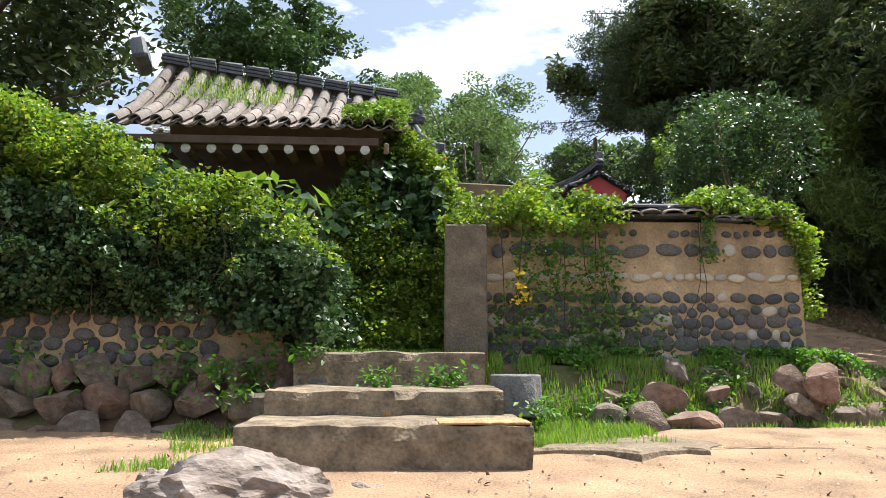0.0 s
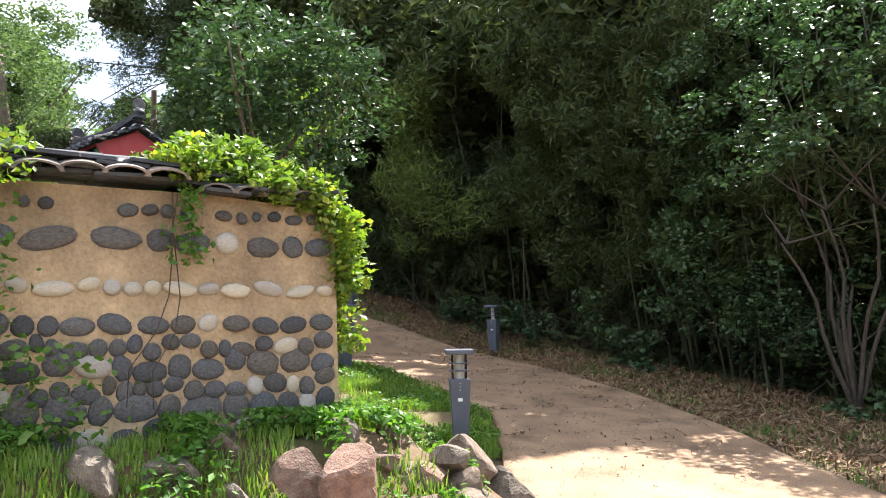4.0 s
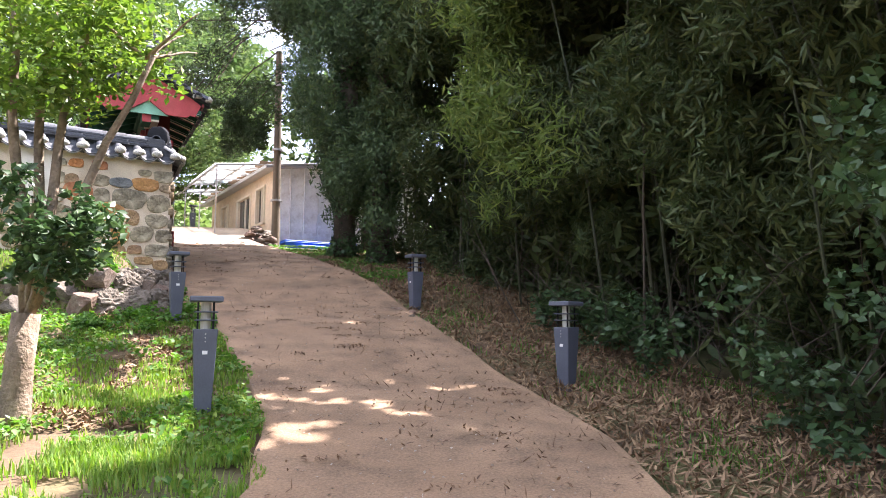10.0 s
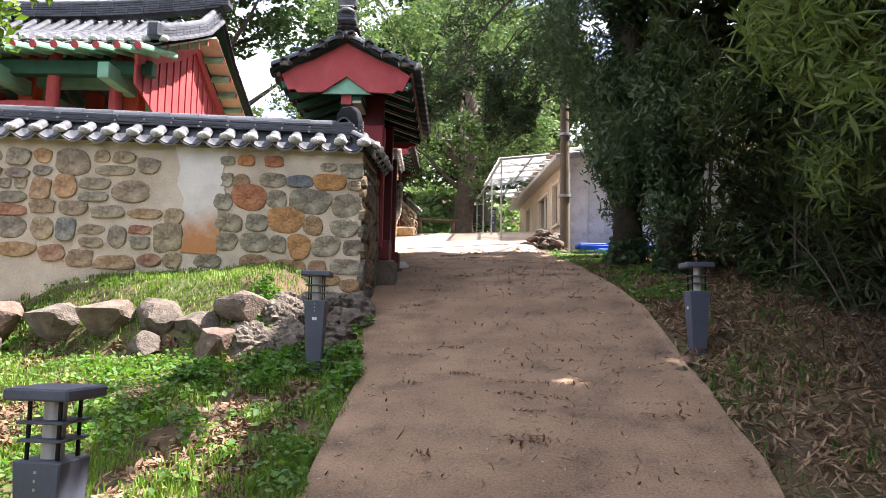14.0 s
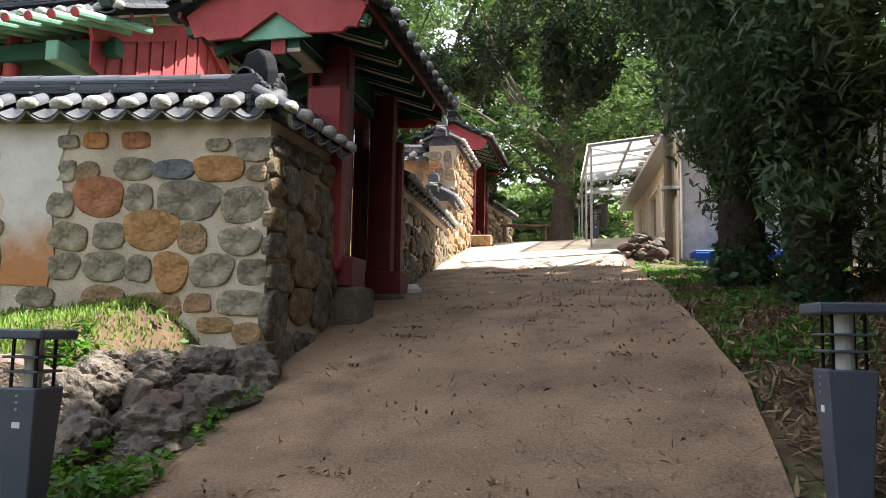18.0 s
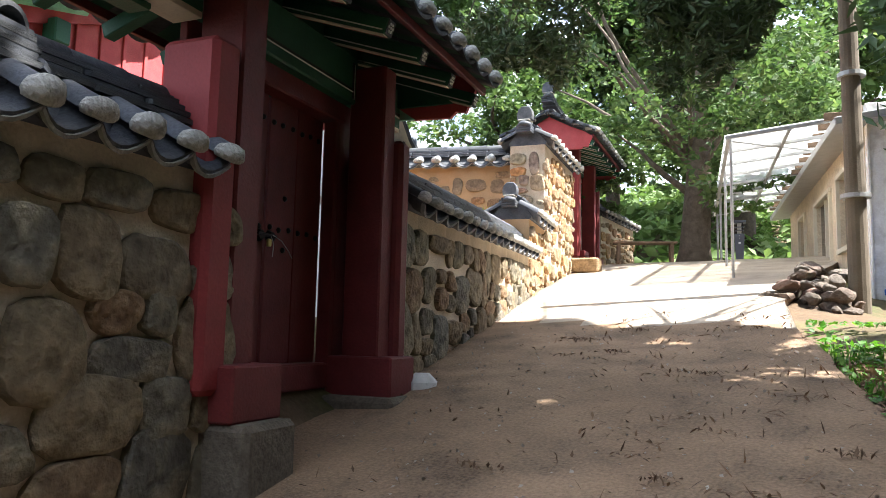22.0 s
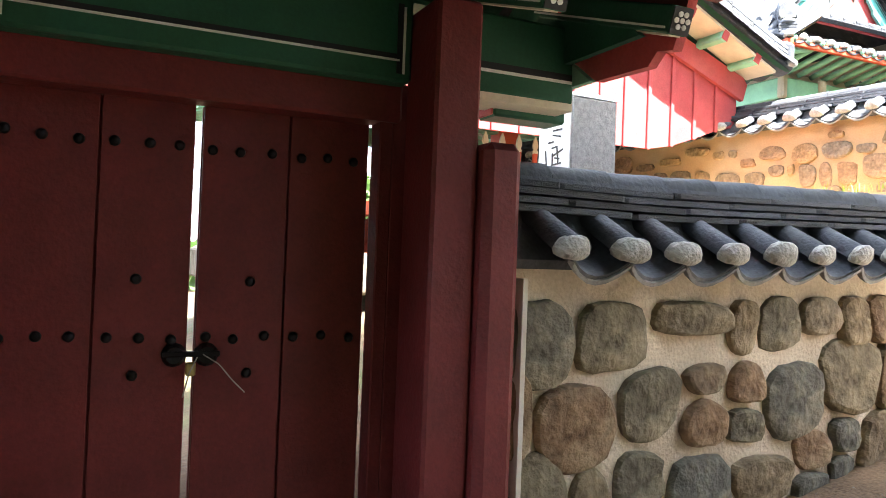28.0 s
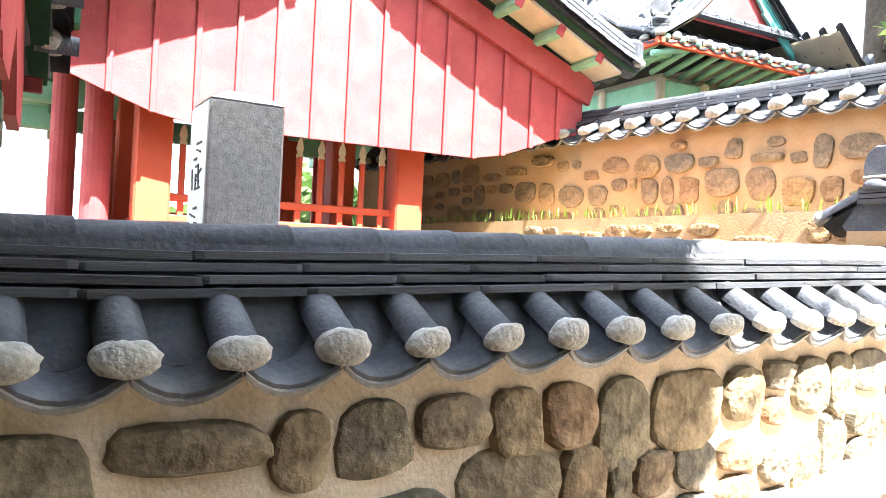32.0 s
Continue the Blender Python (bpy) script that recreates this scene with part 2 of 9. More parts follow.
M_LEDGE = mat("dark_lichened_ledge", (0.125, 0.102, 0.078), 0.9, var=0.5, scale=6, fine=28, bump=1.0, stain=(0.26, 0.24, 0.20), stain_scale=9, stain_amt=0.4)
M_MORTAR = mat("lime_mortar", (0.60, 0.51, 0.385), 0.95, var=0.25, scale=3, fine=55, bump=0.8, stain=(0.42, 0.31, 0.20), stain_scale=2.2, stain_amt=0.6)
M_OMORTAR = mat("ochre_mortar", (0.47, 0.32, 0.18), 0.95, var=0.18, scale=3, fine=55, bump=0.5, stain=(0.40, 0.22, 0.09), stain_scale=1.3, stain_amt=0.6)
M_MUD = mat("ochre_mud_plaster", (0.41, 0.30, 0.18), 0.95, var=0.35, scale=3, fine=40, bump=0.9, stain=(0.15, 0.105, 0.065), stain_scale=1.1, stain_amt=0.85, relief=0.03)
M_WHITE = mat("white_patch_plaster", (0.66, 0.62, 0.54), 0.95, var=0.1, scale=3, fine=40, bump=0.2, stain=(0.5, 0.36, 0.22), stain_scale=1.6, stain_amt=0.5)
M_TILE = mat("dark_clay_roof_tile", (0.050, 0.055, 0.066), 0.68, var=0.45, scale=6, fine=50, bump=0.4, tint=[(0.085, 0.093, 0.112), (0.034, 0.037, 0.045), (0.070, 0.073, 0.077)], stain=(0.13, 0.13, 0.115), stain_scale=5, stain_amt=0.4)
M_GREYTILE = mat("slate_grey_ridge_tile", (0.075, 0.08, 0.09), 0.6, var=0.25, scale=6, fine=50, bump=0.3)
M_OLDTILE = mat("weathered_pinkish_roof_tile", (0.20, 0.165, 0.145), 0.9, var=0.45, scale=5, fine=50, bump=0.8, tint=[(0.16, 0.14, 0.125), (0.30, 0.245, 0.215)], stain=(0.09, 0.085, 0.08), stain_scale=4, stain_amt=0.7)
M_LIME = mat("white_lime_tile_end", (0.47, 0.455, 0.41), 0.95, var=0.3, scale=14, fine=60, bump=0.8, stain=(0.15, 0.15, 0.125), stain_scale=12, stain_amt=0.8)
# Brighter copy of the gate red: sunlight on one board put into colour.
M_SUNRED = mat("gate_red_lit_copy", (0.27, 0.036, 0.036), 0.65, var=0.2, scale=4, fine=60, bump=0.2)
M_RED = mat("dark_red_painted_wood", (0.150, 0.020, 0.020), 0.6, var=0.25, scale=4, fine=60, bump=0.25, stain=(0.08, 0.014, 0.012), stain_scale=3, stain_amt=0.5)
M_PINK = mat("faded_red_painted_boards", (0.42, 0.062, 0.064), 0.7, var=0.2, scale=4, fine=60, bump=0.2, stain=(0.52, 0.12, 0.10), stain_scale=2.5, stain_amt=0.5)
M_ORANGE = mat("orange_red_painted_wood", (0.55, 0.085, 0.035), 0.65, var=0.15, scale=4, fine=60, bump=0.15)
M_GREEN = mat("green_painted_beam", (0.018, 0.092, 0.05), 0.6, var=0.2, scale=5, fine=60, bump=0.2)
M_PALEGREEN = mat("pale_green_paint", (0.25, 0.52, 0.36), 0.65, var=0.2, scale=5, fine=60, bump=0.15)
M_TEAL = mat("teal_painted_board", (0.10, 0.36, 0.33), 0.65, var=0.2, scale=5, fine=60, bump=0.15)
M_CREAM = mat("cream_painted_edge", (0.62, 0.55, 0.42), 0.7, var=0.15, bump=0.1)
M_WHITELINE = mat("white_painted_line", (0.75, 0.74, 0.70), 0.7, var=0.1, bump=0)
M_BLACKLINE = mat("black_painted_line", (0.015, 0.016, 0.02), 0.6, var=0.1, bump=0)
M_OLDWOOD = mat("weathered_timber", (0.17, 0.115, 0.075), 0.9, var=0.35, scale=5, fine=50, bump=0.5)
# Dark copy of the weathered timber, with shade under the roof put into colour.
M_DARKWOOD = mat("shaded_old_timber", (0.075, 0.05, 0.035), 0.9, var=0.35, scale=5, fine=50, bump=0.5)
M_CONC = mat("old_concrete", (0.15, 0.122, 0.09), 0.95, var=0.5, scale=4.5, fine=45, bump=0.9, stain=(0.075, 0.06, 0.045), stain_scale=4.0, stain_amt=0.8)
# Raised leaf colour: sunlight on the bamboo tips is put into the albedo.
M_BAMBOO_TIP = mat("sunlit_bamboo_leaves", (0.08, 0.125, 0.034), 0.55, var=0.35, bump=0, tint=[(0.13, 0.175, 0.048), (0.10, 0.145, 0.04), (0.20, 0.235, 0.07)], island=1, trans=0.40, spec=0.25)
M_STEP = mat("stained_step_concrete", (0.20, 0.155, 0.105), 0.95, var=0.6, scale=7, fine=38, bump=1.0, stain=(0.075, 0.058, 0.04), stain_scale=3.6, stain_amt=0.8, relief=0.03)
M_GRANITE = mat("speckled_granite", (0.47, 0.465, 0.44), 0.8, var=0.3, scale=30, fine=160, bump=0.5)
M_PALEGRANITE = mat("pale_granite", (0.66, 0.65, 0.61), 0.8, var=0.12, scale=20, fine=160, bump=0.3)
M_BOLLARD = mat("slate_grey_painted_metal", (0.085, 0.095, 0.125), 0.45, var=0.15, scale=5, fine=80, bump=0.1)
M_LAMP = mat("frosted_lamp_glass", (0.55, 0.54, 0.50), 0.35, var=0.1, bump=0)
M_STICKER = mat("white_sticker", (0.75, 0.75, 0.75), 0.6, var=0.05, bump=0)
M_IRON = mat("black_iron", (0.012, 0.012, 0.013), 0.5, metal=0.6, var=0.2, bump=0.2)
M_WIRE = mat("pale_wire", (0.45, 0.43, 0.40), 0.4, metal=0.8, var=0.1, bump=0)
M_BRASS = mat("brass_padlock", (0.6, 0.5, 0.2), 0.4, metal=0.8, var=0.1, bump=0)
M_INK = mat("carved_letters", (0.06, 0.055, 0.05), 0.9, var=0.1, bump=0)
M_HOUSE = mat("rough_cream_render", (0.62, 0.52, 0.38), 0.95, var=0.2, scale=8, fine=30, bump=1.0, stain=(0.36, 0.28, 0.19), stain_scale=2, stain_amt=0.6)
M_PEEL = mat("peeling_white_panel", (0.88, 0.87, 0.83), 0.8, var=0.10, scale=5, fine=40, bump=0.3, stain=(0.50, 0.44, 0.36), stain_scale=6, stain_amt=0.5)
M_FRAMEW = mat("cream_window_frame", (0.62, 0.56, 0.44), 0.6, var=0.1, bump=0.1)
M_STEEL = mat("galvanised_steel", (0.40, 0.40, 0.39), 0.45, metal=0.5, var=0.15, bump=0.1)
M_BLUE = mat("blue_sheet", (0.02, 0.11, 0.50), 0.5, var=0.2, scale=4, bump=0.3)
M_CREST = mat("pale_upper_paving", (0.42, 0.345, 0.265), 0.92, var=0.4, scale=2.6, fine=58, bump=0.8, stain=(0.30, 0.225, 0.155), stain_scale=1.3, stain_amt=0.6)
M_POLE = mat("concrete_utility_pole", (0.15, 0.12, 0.085), 0.9, var=0.2, scale=4, fine=60, bump=0.3)
M_BLUEROOF = mat("far_blue_tile_roof", (0.12, 0.17, 0.30), 0.7, var=0.2, bump=0.3)
M_YELLOW = mat("yellow_flowers", (0.75, 0.55, 0.03), 0.6, var=0.1, bump=0)
M_OFFW = mat("white_house_wall", (0.75, 0.74, 0.72), 0.8, var=0.05, bump=0.1)


def plastic_sheet():
    m = mat("translucent_corrugated_sheet", (0.82, 0.82, 0.80), 0.4, var=0.08, bump=0.1, trans=0.6)
    n, l = m.node_tree.nodes, m.node_tree.links
    clear, mix = n.new("ShaderNodeBsdfTransparent"), n.new("ShaderNodeMixShader")
    mix.inputs[0].default_value = 0.62
    l.new(n["Material Output"].inputs[0].links[0].from_socket, mix.inputs[1])
    l.new(clear.outputs[0], mix.inputs[2])
    l.new(mix.outputs[0], n["Material Output"].inputs[0])
    return m


def patch_plaster():
    """White lime plaster, rust-stained orange towards its foot."""
    m = mat("rust_footed_white_plaster", (0.70, 0.66, 0.58), 0.95, var=0.1, scale=3, fine=40, bump=0.35, stain=(0.50, 0.40, 0.28), stain_scale=2.2, stain_amt=0.45)
    n, l = m.node_tree.nodes, m.node_tree.links
    hue = [q for q in n if q.type == "HUE_SAT"][0]
    co, sep, no = n.new("ShaderNodeTexCoord"), n.new("ShaderNodeSeparateXYZ"), n.new("ShaderNodeTexNoise")
    no.inputs["Scale"].default_value, no.inputs["Detail"].default_value = 5.0, 6.0
    add, rng, mx = n.new("ShaderNodeMath"), n.new("ShaderNodeMapRange"), n.new("ShaderNodeMixRGB")
    add.operation = "MULTIPLY_ADD"
    add.inputs[1].default_value = 0.5
    rng.inputs["From Min"].default_value, rng.inputs["From Max"].default_value = 3.86, 3.52
    rng.inputs["To Min"].default_value, rng.inputs["To Max"].default_value = 0.0, 0.95
    mx.inputs[2].default_value = (0.50, 0.21, 0.07, 1)
    l.new(co.outputs["Object"], sep.inputs[0])
    l.new(co.outputs["Object"], no.inputs["Vector"])
    l.new(no.outputs[0], add.inputs[0])
    l.new(sep.outputs["Z"], add.inputs[2])
    l.new(add.outputs[0], rng.inputs["Value"])
    l.new(rng.outputs[0], mx.inputs[0])
    l.new(hue.inputs["Color"].links[0].from_socket, mx.inputs[1])
    l.new(mx.outputs[0], hue.inputs["Color"])
    return m


def glass(name="window_glass"):
    m = bpy.data.materials.new(name)
    m.use_nodes = True
    b = m.node_tree.nodes["Principled BSDF"]
    b.inputs["Base Color"].default_value = (0.05, 0.06, 0.065, 1)
    b.inputs["Roughness"].default_value = 0.08
    b.inputs["Specular IOR Level"].default_value = 0.8
    return m


M_SHEET = plastic_sheet()
M_PATCH = patch_plaster()
M_GLASS = glass()


# ---- building helpers ----
rnd = random.Random(7)
nprng = np.random.default_rng(11)


PLACED = {}    # where each mesh part stands, for the parts under it


def empty(name, label, category, group="", kind="", at=(0, 0, 0)):
    ob = new(name)
    ob.location = at
    bpy.context.view_layer.update()
    return tagged(ob, label, category, group, kind)


def link(name, me, material, parent=None, label="", m=None):
    if material and not me.materials:
        me.materials.append(material)
    ob = new(name, me)
    if m is not None:
        ob.matrix_world = m
    if parent is not None:
        ob.parent = parent
        ob.matrix_parent_inverse = Matrix.Translation(-parent.location) if parent.type == "EMPTY" else PLACED[parent.name].inverted()
    PLACED[ob.name] = m.copy() if m is not None else Matrix.Identity(4)
    if label:
        ob["label"] = label
    return ob


def part(name, bm, material, parent=None, label="", m=None, smooth=False):
    """Links a bmesh as one mesh object under a thing or part."""
    me = bpy.data.meshes.new(name)
    bm.normal_update()
    bm.to_mesh(me)
    bm.free()
    if smooth:
        me.polygons.foreach_set("use_smooth", [True] * len(me.polygons))
    return link(name, me, material, parent, label, m)


def mesh_of(name, bm, material, smooth=False):
    me = bpy.data.meshes.new(name)
    bm.normal_update()
    if smooth == "crease":
        for e in bm.edges:
            e.smooth = e.calc_face_angle(0.0) < 0.45
    bm.to_mesh(me)
    bm.free()
    if smooth:
        me.polygons.foreach_set("use_smooth", [True] * len(me.polygons))
    me.materials.append(material)
    return me


def box(sx, sy, sz, bevel=0.0, at=(0, 0, 0), bm=None, taper=1.0, m=None):
    """A box centred on x and y, standing on z = at[2]."""
    own = bmesh.new()
    bmesh.ops.create_cube(own, size=1.0)
    for v in own.verts:
        k = taper if v.co.z > 0 else 1.0
        v.co = Vector((v.co.x * sx * k, v.co.y * sy * k, (v.co.z + 0.5) * sz))
    if bevel:
        bmesh.ops.bevel(own, geom=list(own.edges), offset=bevel, segments=1, affect="EDGES")
    bmesh.ops.translate(own, verts=own.verts, vec=at)
    if m is not None:
        own.transform(m)
    if bm is None:
        return own
    me = bpy.data.meshes.new("t")
    own.to_mesh(me)
    own.free()
    bm.from_mesh(me)
    bpy.data.meshes.remove(me)
    return bm


def tube(points, radii, seg=8, bm=None):
    """A tapered limb along points."""
    bm = bm or bmesh.new()
    rings = []
    for i, p in enumerate(points):
        p = Vector(p)
        d = (Vector(points[min(i + 1, len(points) - 1)]) - Vector(points[max(i - 1, 0)])).normalized()
        a = d.orthogonal().normalized() if i == 0 else (rings_a - d * rings_a.dot(d)).normalized()
        rings_a = a
        b = d.cross(a)
        rings.append([bm.verts.new(p + (a * math.cos(k * math.tau / seg) + b * math.sin(k * math.tau / seg)) * radii[i]) for k in range(seg)])
    for r0, r1 in zip(rings, rings[1:]):
        for k in range(seg):
            bm.faces.new((r0[k], r0[(k + 1) % seg], r1[(k + 1) % seg], r1[k]))
    bm.faces.new(rings[0][::-1])
    bm.faces.new(rings[-1])
    return bm


def cards(name, centres, size, material, aspect=2.2, up=0.35, parent=None, label="", droop=0.0, jitter=0.35):
    """Many small folded leaves, one mesh."""
    c = np.asarray(centres, dtype=np.float64)
    n = len(c)
    length = size * nprng.uniform(1 - jitter, 1 + jitter, n)
    d = nprng.normal(size=(n, 3))
    d[:, 2] = d[:, 2] * 0.6 - droop
    d /= np.linalg.norm(d, axis=1)[:, None]
    nv = nprng.normal(size=(n, 3))
    nv[:, 2] += up * 3
    s = np.cross(d, nv)
    s /= np.linalg.norm(s, axis=1)[:, None] + 1e-9
    fold = np.cross(s, d)
    half = (length / aspect / 2)[:, None]
    L = length[:, None]
    v = np.empty((n, 4, 3))
    v[:, 0] = c - d * L * 0.5
    v[:, 1] = c + s * half + fold * half * 0.35 - d * L * 0.06
    v[:, 2] = c + d * L * 0.5
    v[:, 3] = c - s * half + fold * half * 0.35 - d * L * 0.06
    me = bpy.data.meshes.new(name)
    me.vertices.add(n * 4)
    me.vertices.foreach_set("co", v.reshape(-1))
    base = np.arange(n)[:, None] * 4
    tri = np.concatenate([base + np.array([[0, 1, 2]]), base + np.array([[0, 2, 3]])], axis=1).reshape(-1)
    me.loops.add(n * 6)
    me.loops.foreach_set("vertex_index", tri)
    me.polygons.add(n * 2)
    me.polygons.foreach_set("loop_start", np.arange(n * 2) * 3)
    me.update(calc_edges=True)
    return link(name, me, material, parent, label)


def clumps(centres, radii, per, squash=0.8):
    """Leaf places gathered in clumps, densest near each clump's skin."""
    out = []
    for (x, y, z), r in zip(centres, radii):
        p = nprng.normal(size=(per, 3))
        p /= np.linalg.norm(p, axis=1)[:, None]
        p *= (nprng.uniform(0.25, 1.0, per) ** 0.5)[:, None] * r
        p[:, 2] *= squash
        out.append(p + np.array((x, y, z)))
    return np.concatenate(out)


def profile(y):
    return float(np.interp(y, (-40, 0, 3.7, 5.3, 6.5, 8, 10, 12.6, 14.5, 16.7, 18.3, 20.4, 22.6, 24.8, 29.5, 32.4, 37, 46, 200),
                           (-2.4, -.4, .2, .3, .38, .5, .72, 1.02, 1.25, 1.75, 2.1, 2.75, 3.2, 3.6, 4.5, 5.0, 5.4, 5.5, 5.5)))


def ease(a, b, v):
    t = min(1.0, max(0.0, (v - a) / (b - a)))
    return t * t * (3 - 2 * t)


def ground(x, y):
    z = profile(y)
    z += max(0, 1.03 - z) * ease(7.1, 7.8, y) * (1 - ease(3.9, 5.2, x)) * (1 - ease(9, 13, y))
    lane = 5.25 - 0.26 * max(0, y - 19.27)
    z += 0.71 * ease(17.35, 18.15, y) * (1 - ease(lane - 0.85, lane - 0.05, x)) * (1 - ease(21, 26, y))
    z += 1.3 * ease(20.5, 26, y) * (1 - ease(0.5, 3.5, x + (y - 22) * 0.3)) * (1 - ease(34, 40, y))
    z -= 0.35 * ease(5.8, 7.2, x) * ease(25, 29, y)
    return z


# ---- ground and paving ----
def axis(stops):
    out = []
    for (a, b, step) in stops:
        out += list(np.arange(a, b, step))
    return out + [stops[-1][1]]


gx = axis([(-600, -60, 180), (-60, -14, 6), (-14, 16, 0.25), (16, 60, 4), (60, 600, 180)])
gy = axis([(-600, -60, 180), (-60, -8, 6), (-8, 38, 0.25), (38, 80, 4), (80, 600, 180)])
verts, faces = [], []
for j, y in enumerate(gy):
    for i, x in enumerate(gx):
        near = -14 < x < 16 and -8 < y < 38
        z = ground(x, y) + (0.05 * noise.noise((x * 0.9, y * 0.9, 0)) + 0.02 * noise.noise((x * 3.1, y * 3.1, 5)) if near else 0)
        verts.append((x, y, z - 0.03))
for j in range(len(gy) - 1):
    for i in range(len(gx) - 1):
        a = j * len(gx) + i
        faces.append((a, a + 1, a + 1 + len(gx), a + len(gx)))
me = bpy.data.meshes.new("ground")
me.from_pydata(verts, [], faces)
me.polygons.foreach_set("use_smooth", [True] * len(me.polygons))
tagged(link("ground", me, M_SOIL), "earth with sparse grass and leaf litter", "ground", kind="structure")

EDGES = [((-14, -9), (6.4, -9)), ((-14, -2), (6.4, -2)), ((-12, 3), (6.6, 3)), ((-9, 6.6), (6.8, 4.4)), ((-4, 7.0), (7.0, 5.2)),
         ((-1.9, 6.7), (7.1, 5.6)), ((0.6, 6.0), (7.25, 6.1)), ((2.0, 6.95), (7.5, 6.7)), ((4.1, 7.1), (7.8, 7.3)), ((5.05, 7.8), (8.3, 8.1)), ((5.9, 9.0), (8.75, 9.3)),
         ((6.5, 9.95), (9.1, 10.4)), ((6.88, 11.5), (9.4, 12.3)), ((6.9, 13.3), (9.35, 14.2)), ((6.65, 15.0), (9.15, 15.8)),
         ((6.2, 16.9), (8.9, 17.4)), ((5.55, 18.5), (8.65, 19.0)), ((5.22, 19.5), (8.3, 20.1)), ((4.62, 20.7), (7.95, 21.2)), ((4.15, 21.4), (7.75, 21.9)), ((4.15, 22.2), (7.5, 22.7)),
         ((4.36, 22.7), (7.25, 23.4)), ((4.05, 23.7), (6.6, 25.2)), ((3.45, 25.3), (6.15, 26.8)), ((2.45, 28.4), (6.0, 29.5)),
         ((1.9, 30.2), (6.0, 32)), ((0.8, 33), (6.2, 35.5)), ((-3, 36), (6.5, 39))]
verts, faces = [], []
ACROSS, ALONG = 26, 5
rows_xy = []
for (l0, r0), (l1, r1) in zip(EDGES, EDGES[1:]):
    for k in range(ALONG):
        t = k / ALONG
        rows_xy.append((Vector(l0).lerp(Vector(l1), t), Vector(r0).lerp(Vector(r1), t)))
rows_xy.append((Vector(EDGES[-1][0]), Vector(EDGES[-1][1])))
for l, r in rows_xy:
    for k in range(ACROSS + 1):
        p = l.lerp(r, k / ACROSS)
        wob = 0.05 * noise.noise((p.x * 1.3, p.y * 1.3, 3)) if k in (0, ACROSS) else 0
        verts.append((p.x + wob, p.y, profile(p.y) + 0.035 + 0.012 * noise.noise((p.x, p.y, 9))))
n0 = len(verts)
for s in (0, ACROSS):
    for j in range(len(rows_xy)):
        v = verts[j * (ACROSS + 1) + s]
        verts.append((v[0], v[1], v[2] - 0.14))
for j in range(len(rows_xy) - 1):
    for k in range(ACROSS):
        a = j * (ACROSS + 1) + k
        faces.append((a, a + 1, a + ACROSS + 2, a + ACROSS + 1))
    for q, s in enumerate((0, ACROSS)):
        a, b = j * (ACROSS + 1) + s, n0 + q * len(rows_xy) + j
        faces.append((a, a + ACROSS + 1, b + 1, b))
me = bpy.data.meshes.new("path")
me.from_pydata(verts, [], faces)
me.polygons.foreach_set("use_smooth", [True] * len(me.polygons))
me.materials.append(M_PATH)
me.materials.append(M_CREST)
# Paler upper paving from the sun's edge on; the crest's glare put into colour.
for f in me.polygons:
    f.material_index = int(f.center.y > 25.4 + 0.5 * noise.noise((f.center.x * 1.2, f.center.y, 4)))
tagged(link("path", me, None), "sloping reddish-brown paved footpath with worn surface", "path", kind="structure")


# ---- stones and tiles: shared meshes ----
def stone_mesh(name, material, seed, sides=14, power=2.6, rough=0.09, depth=0.5, full=False):
    """A unit stone: its outline in x and z about 1 across, swelling towards +y."""
    r = random.Random(seed)
    bm = bmesh.new()
    waves = [(k, r.uniform(-rough, rough) / (k - 1) ** 0.5, r.uniform(0, math.tau)) for k in (2, 3, 4, 5)]
    tilt = (r.uniform(-0.16, 0.16), r.uniform(-0.16, 0.16))
    angs = [k * math.tau / sides for k in range(sides)]
    rad = [(abs(math.cos(a)) ** power + abs(math.sin(a)) ** power) ** (-1 / power) * 0.5 * (1 + sum(h * math.cos(k * a + p) for k, h, p in waves)) for a in angs]
    rings = []
    for scale, y in (((1.0, -0.2), (0.98, 0.10), (0.84, 0.30), (0.56, 0.43), (0.24, 0.48)) if full else ((1.0, -0.25), (1.0, 0.16), (0.93, 0.27), (0.78, 0.33), (0.42, 0.36))):
        rings.append([bm.verts.new((math.cos(a) * q * scale, (y + r.uniform(-0.055, 0.055) + math.cos(a) * scale * tilt[0] + math.sin(a) * scale * tilt[1]) * depth, math.sin(a) * q * scale)) for a, q in zip(angs, rad)])
    for r0, r1 in zip(rings, rings[1:]):
        for k in range(sides):
            bm.faces.new((r0[k], r0[(k + 1) % sides], r1[(k + 1) % sides], r1[k]))
    bm.faces.new(rings[-1])
    bmesh.ops.recalc_face_normals(bm, faces=bm.faces)
    return mesh_of(name, bm, material, True)


def rock_mesh(name, material, seed):
    """An angular field rock about 1 across, standing on z = 0."""
    r = random.Random(seed * 7 + 1)
    bm = bmesh.new()
    bmesh.ops.create_icosphere(bm, subdivisions=3, radius=0.56)
    cuts = []
    for i in range(10):
        d = Vector((r.gauss(0, 1), r.gauss(0, 1), r.gauss(0, 0.8))).normalized()
        cuts.append((d, r.uniform(0.24, 0.38)))
    off = Vector((seed * 3.7, seed * 1.3, 0))
    for v in bm.verts:
        q = v.co.copy()
        for d, lim in cuts:
            over = q.dot(d) - lim
            if over > 0:
                q -= d * over
        v.co = q * (1 + 0.03 * noise.noise(q * 5 + off) + 0.03 * noise.noise(q * 14 + off)) + Vector((0, 0, 0.32))
    return mesh_of(name, bm, material, False)


